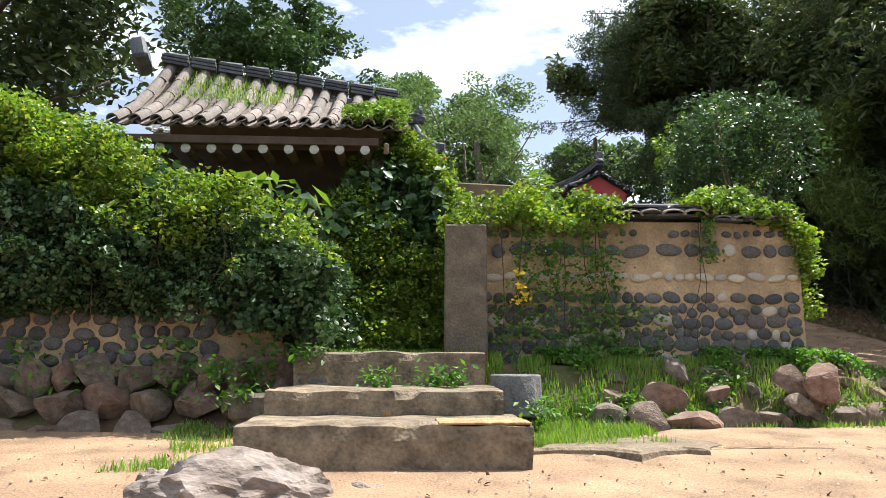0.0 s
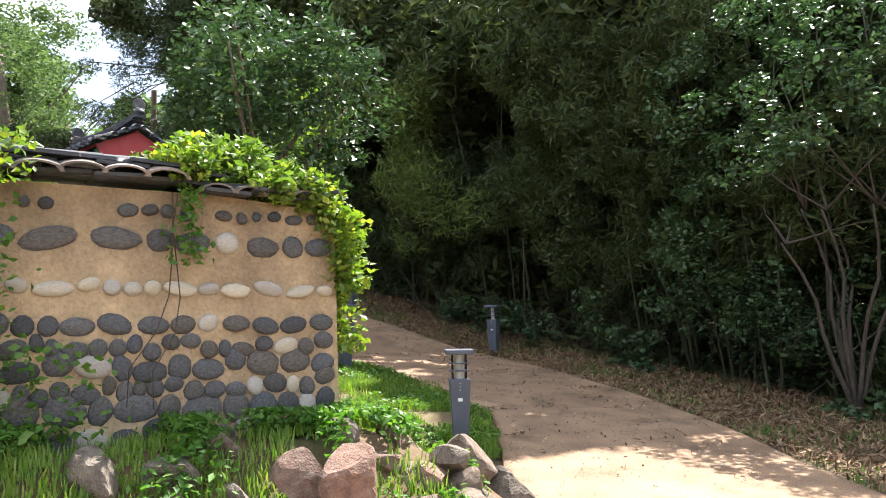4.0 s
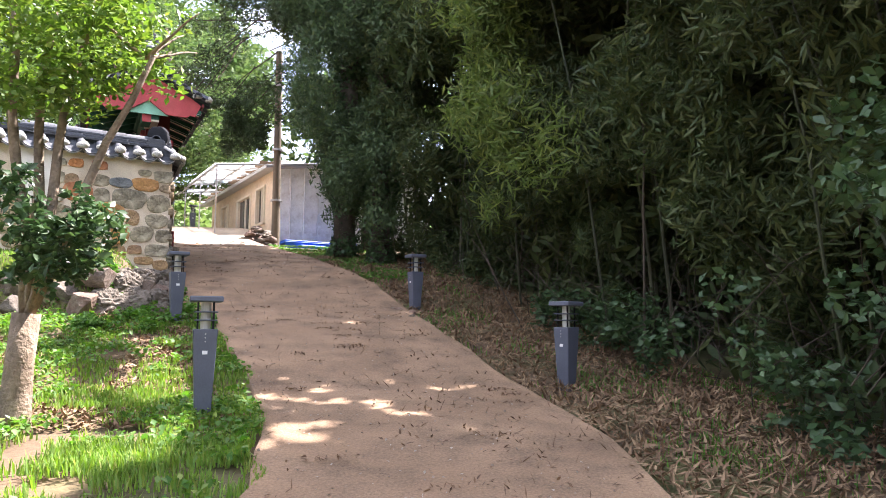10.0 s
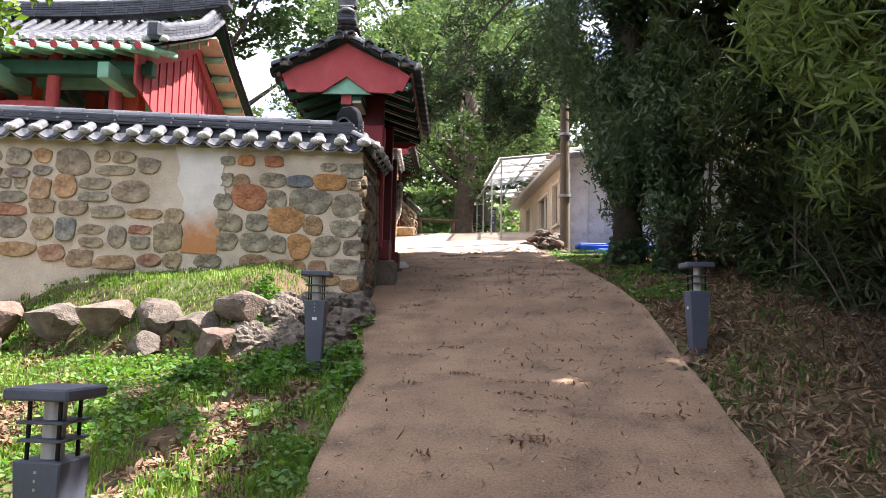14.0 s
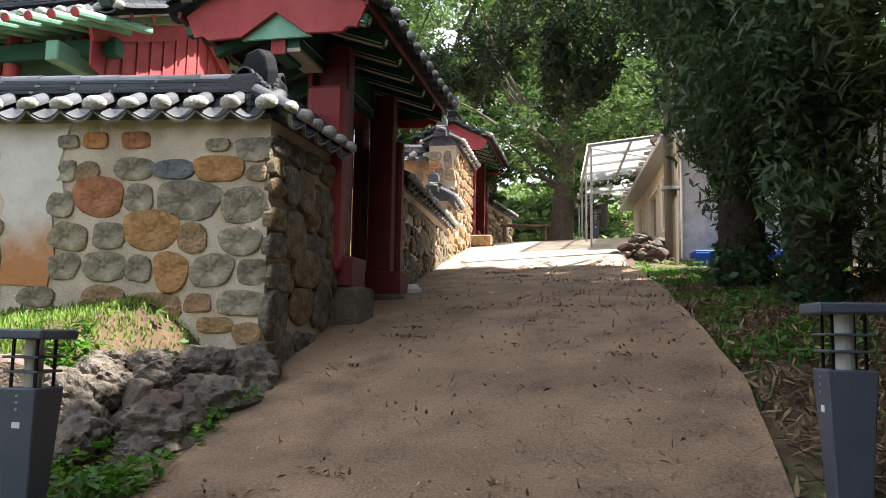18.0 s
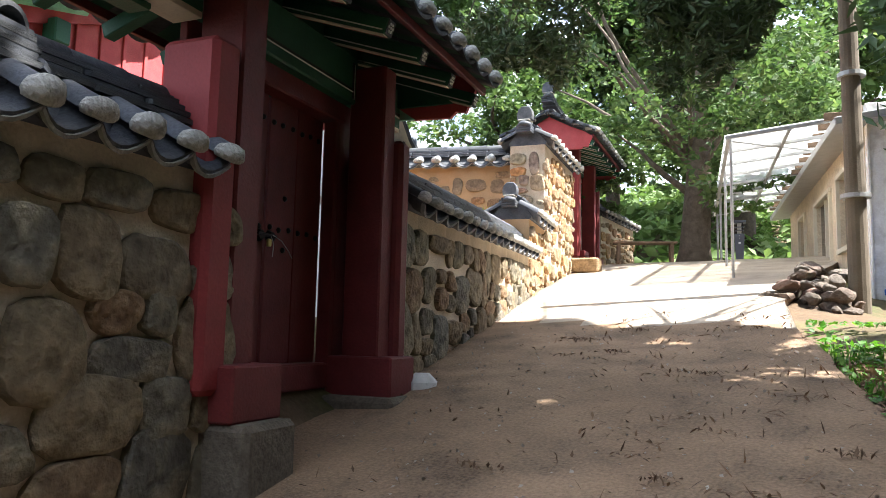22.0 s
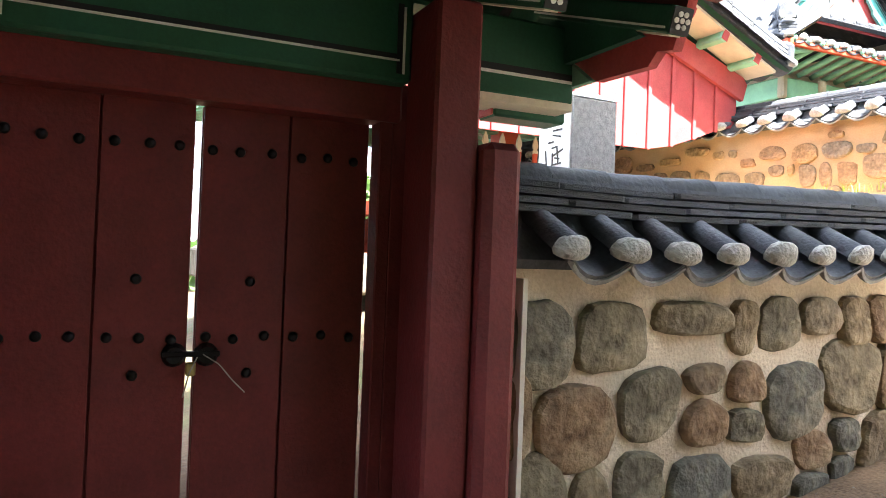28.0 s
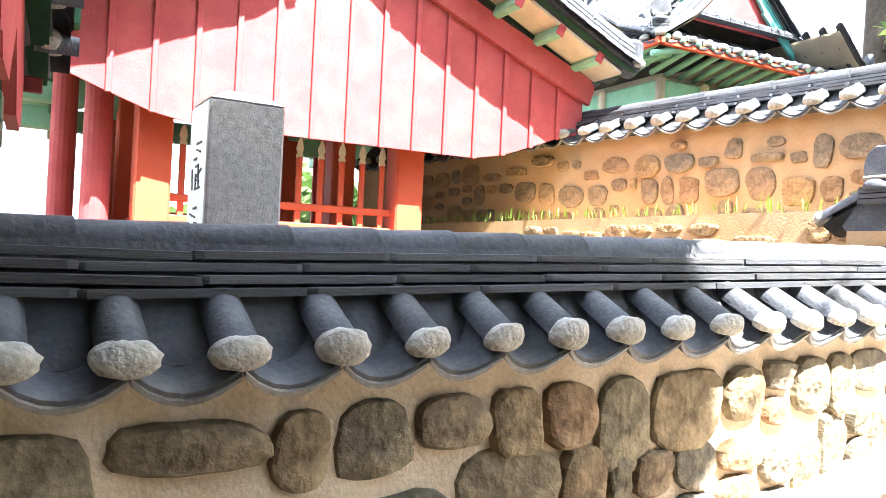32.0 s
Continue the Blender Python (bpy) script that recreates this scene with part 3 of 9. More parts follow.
def boulder_mesh(name, material, seed):
    """A broad outcrop of bedrock with cracked, ridged faces."""
    bm = bmesh.new()
    bmesh.ops.create_icosphere(bm, subdivisions=5, radius=0.5)
    off = Vector((seed * 3.7, seed * 1.3, 0))
    for v in bm.verts:
        p = v.co.copy()
        k = 1 + 0.30 * noise.noise(p * 2.0 + off) - 0.22 * abs(noise.noise(p * 5 + off)) + 0.09 * noise.noise(p * 11 + off) - 0.06 * abs(noise.noise(p * 17 + off))
        v.co = p * k + Vector((0, 0, 0.3))
    return mesh_of(name, bm, material, False)


STONES = [stone_mesh("stone", M_STONE, s, power=2.3 + (s % 4) * 0.45) for s in range(14)]
PEBBLES = [stone_mesh("stone", M_PEBBLE, 60 + s, sides=12, power=2.1, rough=0.05, depth=0.8, full=True) for s in range(6)]
PALES = [stone_mesh("stone", M_WHITEPEB, 80 + s, sides=12, power=2.1, rough=0.05, depth=0.8, full=True) for s in range(4)]
ROCKS = [rock_mesh("rock", M_ROCK, s) for s in range(12)]
BOULDERS = [boulder_mesh("rock", M_BOULDER, s) for s in range(2)]
LEDGES = [boulder_mesh("rock", M_LEDGE, s) for s in range(3, 6)]


def frame_at(p, ang):
    """Axes of a wall: x along it, y out of its face. ang: heading of x, degrees from world +x."""
    return pose(*p, 0, 0, ang)


def rubble_mesh(hw, hh, depth, r, material, flip):
    """One face-bedded wall stone: a blocky or rounded outline with a rough, slightly tilted face."""
    e = r.choice((2.4, 2.8, 3.2, 3.8, 5.5))
    turn = r.uniform(-0.14, 0.14)
    off = Vector((r.uniform(0, 90), r.uniform(0, 90), r.uniform(0, 90)))
    skew, pinch = r.uniform(-0.16, 0.16), r.uniform(-0.14, 0.14)
    n = 18
    ring = []
    for k in range(n):
        a = k * math.tau / n
        c, q = math.cos(a), math.sin(a)
        rad = (abs(c) ** e + abs(q) ** e) ** (-1 / e)
        x, z = c * rad, q * rad
        w = 1 + 0.15 * noise.noise(Vector((c * 1.1, q * 1.1, 0)) + off) + 0.05 * noise.noise(Vector((c * 4, q * 4, 0)) + off)
        x, z = x * w * (1 + pinch * z) + skew * z * 0.5, z * w
        x, z = x * math.cos(turn) - z * math.sin(turn), x * math.sin(turn) + z * math.cos(turn)
        ring.append((x * hw, z * hh))
    h = depth * r.uniform(0.75, 1.3)
    tx, tz = r.uniform(-0.10, 0.10), r.uniform(-0.10, 0.10)
    bm = bmesh.new()
    rings = []
    for sc, y in ((1.0, -0.03), (1.0, h * 0.42), (0.955, h * 0.80), (0.84, h * 1.0), (0.56, h * 1.06), (0.25, h * 1.08)):
        row = []
        for x, z in ring:
            p = Vector((x * sc, 0, z * sc))
            d = (0.30 * noise.noise(p * 7 + off) + 0.22 * noise.noise(p * 17 + off)) * depth + (x * tx + z * tz) * sc if y > 0 else 0
            row.append(bm.verts.new((x * sc * flip, y + d, z * sc)))
        rings.append(row)
    for r0, r1 in zip(rings, rings[1:]):
        for k in range(n):
            bm.faces.new((r0[k], r0[(k + 1) % n], r1[(k + 1) % n], r1[k]))
    bm.faces.new(rings[-1])
    bmesh.ops.recalc_face_normals(bm, faces=bm.faces)
    return mesh_of("stone", bm, material, "crease")


def lay_rubble(parent, place, length, low, high, material, size=(0.33, 0.29), gap=0.05, skip=None, seed=0, depth=0.05, lo=0.0, hi=None, flip=1, top_gap=0.03):
    """Roughly coursed rubble over a wall face; place(s) gives the face's axes at the distance s, low and high bound it."""
    r = random.Random(seed)
    hi = length if hi is None else hi
    z = min(low(lo), low(hi), low((lo + hi) / 2)) - 0.06
    top = max(high(lo), high(hi))
    def lay(a, b, z0, z1):
        cx, cz = (a + b) / 2, (z0 + z1) / 2
        z1 = min(z1, high(cx) - top_gap)
        z0 = max(z0, low(cx) - 0.10)
        cz = (z0 + z1) / 2
        g = gap * r.uniform(0.55, 1.25)
        hw, hh = (b - a - g) / 2, (z1 - z0 - g) / 2
        if hw < 0.035 or hh < 0.035 or skip and (skip(cx, cz) or skip(cx - hw * 0.6, cz) or skip(cx + hw * 0.6, cz)):
            return
        link("stone", rubble_mesh(hw, hh, depth, r, material, flip), None, parent, m=place(cx) @ Matrix.Translation((0, 0, cz)))
    while z < top - 0.06:
        h = size[1] * r.uniform(0.72, 1.3)
        if top - z - h < 0.10:
            h = top - z
        a = lo - r.uniform(0, 0.6) * size[0]
        while a < hi - 0.05:
            w = size[0] * r.uniform(0.62, 1.38)
            b = min(a + w, hi + 0.02) if hi - a - w > 0.12 else hi + 0.02
            c = max(a, lo - 0.02)
            wave = 0.16 * size[1] * math.sin(c * 2.3 + z * 3 + seed) + 0.10 * size[1] * math.sin(c * 5.1 + seed)
            if b - c > 0.09:
                if h > 0.22 and r.random() < 0.32:
                    k = z + wave + h * r.uniform(0.38, 0.62)
                    lay(c, b, z + wave, k)
                    m_ = c + (b - c) * r.uniform(0.35, 0.65)
                    if r.random() < 0.5 and b - c > 0.3:
                        lay(c, m_, k, z + wave + h)
                        lay(m_, b, k, z + wave + h)
                    else:
                        lay(c, b, k, z + wave + h)
                else:
                    t = 0.13 * h
                    lay(c, b, z + wave - r.uniform(-t, t), z + wave + h - r.uniform(-t, t))
            a = b
        z += h


def along(m):
    return lambda s: m @ Matrix.Translation((s, 0, 0))


def wall_body(name, m, length, thick, low, high, material, label, lean=0.0, kind="structure", n=10):
    """A wall on its own frame, face at y = 0, thickness behind it."""
    bm = bmesh.new()
    rows = []
    for i in range(n + 1):
        s = length * i / n
        rows.append([bm.verts.new(v) for v in ((s, lean, low(s) - 0.3), (s, 0, high(s)), (s, -thick, high(s)), (s, -thick - lean, low(s) - 0.3))])
    for a, b in zip(rows, rows[1:]):
        for k in range(3):
            bm.faces.new((a[k], a[k + 1], b[k + 1], b[k]))
    bm.faces.new(rows[0][::-1])
    bm.faces.new(rows[-1])
    bmesh.ops.recalc_face_normals(bm, faces=bm.faces)
    root = empty(name, label, "wall", kind=kind)
    part("masonry", bm, material, root, m=m)
    return root


def half_round(name, length, r, material, seg=8, thick=0.016, close=False):
    """A half-round tile lying along +y, crown up."""
    bm = bmesh.new()
    rings = []
    for y, k in ((0.0, 1.0), (length, 0.92)):
        ring = [bm.verts.new((math.cos(math.pi * i / seg) * r * k, y, math.sin(math.pi * i / seg) * r * k)) for i in range(seg + 1)]
        ring += [bm.verts.new((math.cos(math.pi * i / seg) * (r - thick) * k, y, math.sin(math.pi * i / seg) * (r - thick) * k)) for i in range(seg, -1, -1)]
        rings.append(ring)
    k = len(rings[0])
    for i in range(k):
        bm.faces.new((rings[0][i], rings[0][(i + 1) % k], rings[1][(i + 1) % k], rings[1][i]))
    bm.faces.new(rings[0][::-1])
    bm.faces.new(rings[1])
    bmesh.ops.recalc_face_normals(bm, faces=bm.faces)
    return mesh_of(name, bm, material, "crease")


def trough(name, length, w, sag, material, seg=6, thick=0.018):
    """A concave tile lying along +y."""
    bm = bmesh.new()
    rings = []
    for y in (0.0, length):
        top = [bm.verts.new(((i / seg - 0.5) * w, y, -sag * (1 - (2 * i / seg - 1) ** 2))) for i in range(seg + 1)]
        low = [bm.verts.new(((i / seg - 0.5) * w, y, -sag * (1 - (2 * i / seg - 1) ** 2) - thick)) for i in range(seg, -1, -1)]
        rings.append(top + low)
    k = len(rings[0])
    for i in range(k):
        bm.faces.new((rings[0][i], rings[0][(i + 1) % k], rings[1][(i + 1) % k], rings[1][i]))
    bm.faces.new(rings[0][::-1])
    bm.faces.new(rings[1])
    bmesh.ops.recalc_face_normals(bm, faces=bm.faces)
    return mesh_of(name, bm, material, "crease")


def lime_cap(name, r, material):
    """The rounded lime plug that closes the end of a row of round tiles, bulging towards -y."""
    bm = bmesh.new()
    bmesh.ops.create_uvsphere(bm, u_segments=14, v_segments=9, radius=r)
    for v in bm.verts:
        v.co = Vector((v.co.x * 1.12, v.co.y * 0.75, max(v.co.z, -r * 0.55) * 0.80)) * (1 + 0.16 * noise.noise(v.co * 26))
    return mesh_of(name, bm, material, True)


TR = 0.068
T_ROUND = half_round("round_tile", 0.34, TR, M_TILE)
T_RIDGE = half_round("ridge_tile", 0.30, 0.075, M_TILE)
T_TROUGH = trough("trough_tile", 0.36, 0.22, 0.075, M_TILE)
T_LIP = trough("tile_lip", 0.035, 0.22, 0.075, M_LIP)
T_CAP = lime_cap("lime_end", TR * 1.1, M_LIME)
OT_ROUND = half_round("round_tile", 0.36, 0.085, M_OLDTILE)
OT_TROUGH = trough("trough_tile", 0.40, 0.24, 0.055, M_OLDTILE)


def bent(points, s):
    """Place and heading at the distance s along a bent line of (x, y)."""
    for (a, b) in zip(points, points[1:]):
        d = math.dist(a, b)
        if s <= d or b is points[-1]:
            t = s / d
            return a[0] + (b[0] - a[0]) * t, a[1] + (b[1] - a[1]) * t, math.degrees(math.atan2(b[1] - a[1], b[0] - a[0]))
        s -= d


def run_length(points):
    return sum(math.dist(a, b) for a, b in zip(points, points[1:]))


def coping(parent, points, height, thick, side=1, pitch=0.25, both=True, over=0.13, rise=0.205, layers=4, caps=True, start=0.0):
    """A tiled wall coping along a bent line: rows of round and trough tiles falling to the face, and a layered ridge.
    The face lies on the line's left where side is 1, on its right where it is -1. height(s): the wall's top."""
    total = run_length(points)
    n = max(2, round(total / pitch)) if not start else int((total - start) / pitch)
    step = total / n if not start else pitch
    mid = thick / 2
    reach = mid + over
    slope = math.degrees(math.atan2(rise, reach))
    for sgn in ((1, -1) if both else (1,)):
        for i in range(n + 1):
            s = min(start + i * step, total - 1e-4)
            x, y, a = bent(points, s)
            f = pose(x, y, height(s), 0, 0, a if side > 0 else a + 180)
            f = f @ Matrix.Translation((0, -mid, 0))
            if sgn < 0:
                f = f @ Matrix.Rotation(math.pi, 4, "Z")
            fall = f @ Matrix.Translation((0, reach, 0.02)) @ Matrix.Rotation(math.pi, 4, "Z") @ Matrix.Rotation(radians(slope), 4, "X")
            j = rnd.uniform(-0.008, 0.008)
            link("round_tile", T_ROUND, None, parent, m=fall @ Matrix.Translation((j, 0, 0.045)))
            if caps:
                link("lime_end", T_CAP, None, parent, m=fall @ Matrix.Translation((j, 0.005, 0.065)) @ Matrix.Rotation(rnd.uniform(-0.2, 0.2), 4, "Z") @ Matrix.Diagonal((rnd.uniform(0.92, 1.1), rnd.uniform(0.7, 1.15), rnd.uniform(0.85, 1.12), 1)))
            if i < n:
                x, y, a2 = bent(points, min(s + step / 2, total - 1e-4))
                g = pose(x, y, height(s + step / 2), 0, 0, a2 if side > 0 else a2 + 180) @ Matrix.Translation((0, -mid, 0))
                if sgn < 0:
                    g = g @ Matrix.Rotation(math.pi, 4, "Z")
                fall = g @ Matrix.Translation((0, reach + 0.035, 0.045)) @ Matrix.Rotation(math.pi, 4, "Z") @ Matrix.Rotation(radians(slope), 4, "X")
                link("trough_tile", T_TROUGH, None, parent, m=fall @ Matrix.Diagonal((step / 0.22 * 0.98, 1, 1, 1)))
                if sgn > 0:
                    link("tile_lip", T_LIP, None, parent, m=fall @ Matrix.Translation((0, -0.012, -0.016)) @ Matrix.Diagonal((step / 0.22 * 0.97, 1, 1, 1)))
    def fall_of(s):
        return -side * math.degrees(math.atan((height(min(total, s + 0.2)) - height(max(0, s - 0.2))) / 0.4))
    # the solid bed under the tiles
    bm = bmesh.new()
    marks = [0.0]
    for p, q in zip(points, points[1:]):
        marks.append(marks[-1] + math.dist(p, q))
    rings = []
    for i, s in enumerate(marks):
        x, y, a = bent(points, min(s, total - 1e-4))
        if 0 < i < len(marks) - 1:
            a = (a + bent(points, s + 0.01)[2]) / 2
        f = pose(x, y, height(s), 0, 0, a if side > 0 else a + 180) @ Matrix.Translation((0, -mid, 0))
        rings.append([bm.verts.new(f @ Vector(v)) for v in ((0, reach - 0.12, 0.0), (0, reach - 0.10, 0.035), (0, 0.17, rise - 0.01), (0, 0.105, rise + 0.02 + layers * 0.036), (0, -0.105, rise + 0.02 + layers * 0.036), (0, -0.17, rise - 0.01), (0, 0.10 - reach, 0.035), (0, 0.12 - reach, 0.0))])
    for r0, r1 in zip(rings, rings[1:]):
        for i in range(8):
            bm.faces.new((r0[i], r0[(i + 1) % 8], r1[(i + 1) % 8], r1[i]))
    bm.faces.new(rings[0])
    bm.faces.new(rings[-1][::-1])
    bmesh.ops.recalc_face_normals(bm, faces=bm.faces)
    part("coping_bed", bm, M_TILE, parent)
    # layered ridge
    k = max(2, round(total / 0.62))
    st = total / k
    for lay in range(layers):
        for i in range(k + (lay % 2)):
            a0 = max(0.0, (i - 0.5 * (lay % 2)) * st)
            a1 = min(total, a0 + st if not (lay % 2 and i == 0) else st * 0.5)
            if a1 - a0 < 0.04:
                continue
            x, y, a = bent(points, min((a0 + a1) / 2, total - 1e-4))
            f = pose(x, y, height((a0 + a1) / 2), rnd.uniform(-0.8, 0.8), fall_of((a0 + a1) / 2) + rnd.uniform(-0.25, 0.25), a if side > 0 else a + 180) @ Matrix.Translation((0, -mid, rise + 0.012 + lay * 0.036))
            link("flat_tile", FLAT, None, parent, m=f @ Matrix.Diagonal((a1 - a0 + 0.004, (0.46 - 0.062 * lay) * rnd.uniform(0.95, 1.05), 0.026, 1)))
    k = max(2, round(total / 0.33))
    st = total / k
    for i in range(k):
        x, y, a = bent(points, min((i + 0.5) * st, total - 1e-4))
        g = pose(x, y, height((i + 0.5) * st), 0, fall_of((i + 0.5) * st), a if side > 0 else a + 180) @ Matrix.Translation((0, -mid, rise + 0.012 + layers * 0.036 - 0.006)) @ Matrix.Rotation(-math.pi / 2, 4, "Z") @ Matrix.Translation((0, -st / 2, 0))
        link("ridge_tile", T_RIDGE, None, parent, m=g @ Matrix.Diagonal((1.12, st / 0.30 * 0.99, 1.12, 1)))


FLAT = mesh_of("flat_tile", box(1, 1, 1, 0.04), M_TILE)


def finial(parent, p, ang, k=1.0, fin=None):
    """The upright end of a coping ridge: stacked tiles, a lime plug and a tall rounded plate."""
    m = pose(*p, 0, 0, ang)
    for i in range(3):
        link("flat_tile", FLAT, None, parent, m=m @ Matrix.Translation((0, 0, 0.03 + i * 0.04 * k)) @ Matrix.Diagonal((0.28 * k, 0.26 * k, 0.035 * k, 1)))
    bm = bmesh.new()
    bmesh.ops.create_uvsphere(bm, u_segments=14, v_segments=8, radius=0.12 * k)
    for v in bm.verts:
        v.co = Vector((v.co.x * 1.15, v.co.y, max(v.co.z, -0.04 * k) * 0.62))
    part("ridge_end", bm, fin or M_GREYTILE, parent, "slate-grey rounded ridge end", m=m @ Matrix.Translation((0.05 * k, 0, 0.165 * k)), smooth=True)
    part("lime_bed", box(0.20 * k, 0.20 * k, 0.028 * k, 0.008), M_LIME, parent, "thin white lime bed", m=m @ Matrix.Translation((0.03 * k, 0, 0.222 * k)))
    bm = bmesh.new()
    prof = [(-0.13, 0), (0.13, 0), (0.145, 0.09), (0.125, 0.18), (0.065, 0.24), (-0.065, 0.24), (-0.125, 0.18), (-0.145, 0.09)]
    a = [bm.verts.new((-0.05 * k, x * k, z * k)) for x, z in prof]
    b = [bm.verts.new((0.05 * k, x * k * 0.95, z * k)) for x, z in prof]
    bm.faces.new(a[::-1])
    bm.faces.new(b)
    for i in range(8):
        bm.faces.new((a[i], a[(i + 1) % 8], b[(i + 1) % 8], b[i]))
    bmesh.ops.recalc_face_normals(bm, faces=bm.faces)
    bmesh.ops.bevel(bm, geom=list(bm.edges), offset=0.012, segments=1, affect="EDGES")
    part("end_plate", bm, fin or M_TILE, parent, m=m @ Matrix.Translation((0.03 * k, 0, 0.246 * k)) @ Matrix.Rotation(radians(-7), 4, "Y"))


# ---- walls along the lane ----
def ramp(a, b, length):
    return lambda s: a + (b - a) * min(1, max(0, s / length))


# the stone wall beside the first gate: its long face looks down the slope
GW0, GW1 = (5.25, 19.27), (-4.2, 15.45)
gw_ang = math.degrees(math.atan2(GW0[1] - GW1[1], GW0[0] - GW1[0]))
gw_len = math.dist(GW0, GW1)
gw_top = lambda s: 4.34
gw_m = frame_at((*GW1, 0), gw_ang) @ Matrix.Rotation(math.pi, 4, "Z") @ Matrix.Translation((-gw_len, 0, 0))
gw_low = lambda s: 2.2 + 0.5 * ease(0.5, 1.7, s)
wall_gw = wall_body("wall_south", gw_m, gw_len, 0.5, gw_low, gw_top, M_MORTAR, "stone and lime mortar wall capped with dark clay tiles, one white plaster patch")
patch = lambda cx, cz: 1.60 + 0.04 * math.sin(cz * 8) < cx < 2.08 + 0.05 * math.sin(cz * 5 + 1)
lay_rubble(wall_gw, along(gw_m), gw_len, lambda s: 2.95, lambda s: 4.27, M_STONE, (0.36, 0.25), 0.030, skip=patch, seed=3, depth=0.026, lo=2.04, hi=6.2)
# the end bay's larger stones: distance from the corner, height, width and depth of bed
END_GREY = [(1.57, 4.17, 0.16, 0.1), (0.4, 4.14, 0.19, 0.1), (0.13, 4.11, 0.27, 0.17), (1.59, 3.94, 0.17, 0.17), (1.04, 3.96, 0.31, 0.17), (1.6, 3.69, 0.2, 0.21), (0.99, 3.74, 0.23, 0.2), (1.52, 3.45, 0.3, 0.2),
            (1.21, 3.45, 0.26, 0.2), (0.2, 3.42, 0.32, 0.21), (1.54, 3.21, 0.24, 0.2), (0.10, 3.19, 0.2, 0.19), (0.17, 2.96, 0.36, 0.18), (1.75, 2.98, 0.3, 0.16)]
END_OLIVE = [(0.6, 3.72, 0.46, 0.28), (0.17, 3.68, 0.34, 0.26), (1.22, 3.22, 0.32, 0.22), (0.96, 3.21, 0.19, 0.2), (0.40, 3.20, 0.33, 0.25)]
END_RUST = [(1.36, 4.18, 0.19, 0.13), (1.04, 4.18, 0.21, 0.12), (0.38, 3.96, 0.36, 0.19), (1.3, 3.74, 0.37, 0.32), (0.87, 3.49, 0.39, 0.29), (0.71, 3.19, 0.25, 0.3)]
END_BROWN = [(1.41, 3.93, 0.2, 0.17), (0.09, 3.93, 0.15, 0.13), (0.56, 3.44, 0.23, 0.23), (0.5, 2.96, 0.2, 0.14), (0.82, 2.93, 0.4, 0.2), (1.22, 2.98, 0.32, 0.2), (0.36, 2.80, 0.28, 0.12), (0.12, 2.74, 0.22, 0.16)]
r6 = random.Random(64)
for bay, mtl in ((END_GREY, M_GREYSTONE), (END_OLIVE, M_GREYSTONE), (END_RUST, M_RUSTSTONE), (END_BROWN, M_OSTONE), ([(0.73, 3.96, 0.32, 0.15)], M_BLUESTONE)):
    for d, z, w, h in bay:
        link("stone", rubble_mesh(w * 0.52, h * 0.52, 0.020, r6, mtl, 1), None, wall_gw, m=along(gw_m)(d) @ Matrix.Translation((0, 0, z)))
SIDE1 = (4.93, 20.70)
side_ang = math.degrees(math.atan2(SIDE1[1] - GW0[1], SIDE1[0] - GW0[0]))
side_len = math.dist(GW0, SIDE1)
side_m = frame_at((*SIDE1, 0), side_ang + 180)
side_low = lambda s: profile(SIDE1[1] - s * 0.97) - 0.02
wall_side = wall_body("wall_gate_side", side_m, side_len, 0.5, side_low, gw_top, M_MORTAR, "shaded stone wall end beside the red gate")
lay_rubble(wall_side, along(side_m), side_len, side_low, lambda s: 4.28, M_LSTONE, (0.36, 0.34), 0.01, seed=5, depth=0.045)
coping(wall_gw, [GW1, GW0], gw_top, 0.5, side=-1, pitch=0.262, both=True)
coping(wall_side, [GW0, (GW0[0] + (SIDE1[0] - GW0[0]) * 0.84, GW0[1] + (SIDE1[1] - GW0[1]) * 0.84)], gw_top, 0.5, side=-1, pitch=0.26, both=False)
end_xy = (GW0[0] + (SIDE1[0] - GW0[0]) * 0.85, GW0[1] + (SIDE1[1] - GW0[1]) * 0.85)
bm = bmesh.new()
o = [(0.10, 0.0), (0.04, 0.10), (-0.05, 0.22), (-0.12, 0.34), (-0.25, 0.40), (-0.40, 0.36), (-0.5, 0.2), (-0.5, 0.0)]
aa, bb = [bm.verts.new((0, y, z)) for y, z in o], [bm.verts.new((0.05, y, z)) for y, z in o]
bm.faces.new(aa), bm.faces.new(bb[::-1])
for i in range(len(o)):
    bm.faces.new((aa[i], bb[i], bb[(i + 1) % len(o)], aa[(i + 1) % len(o)]))
bmesh.ops.recalc_face_normals(bm, faces=bm.faces)
part("lime_flashing", bm, M_LIME, wall_side, "white lime plaster sealing the coping's end", m=pose(*end_xy, 4.34, 0, 0, side_ang + 180))
finial(wall_gw, (5.0, 19.38, 4.34 + 0.02), gw_ang + 52, 1.2, M_FIN)

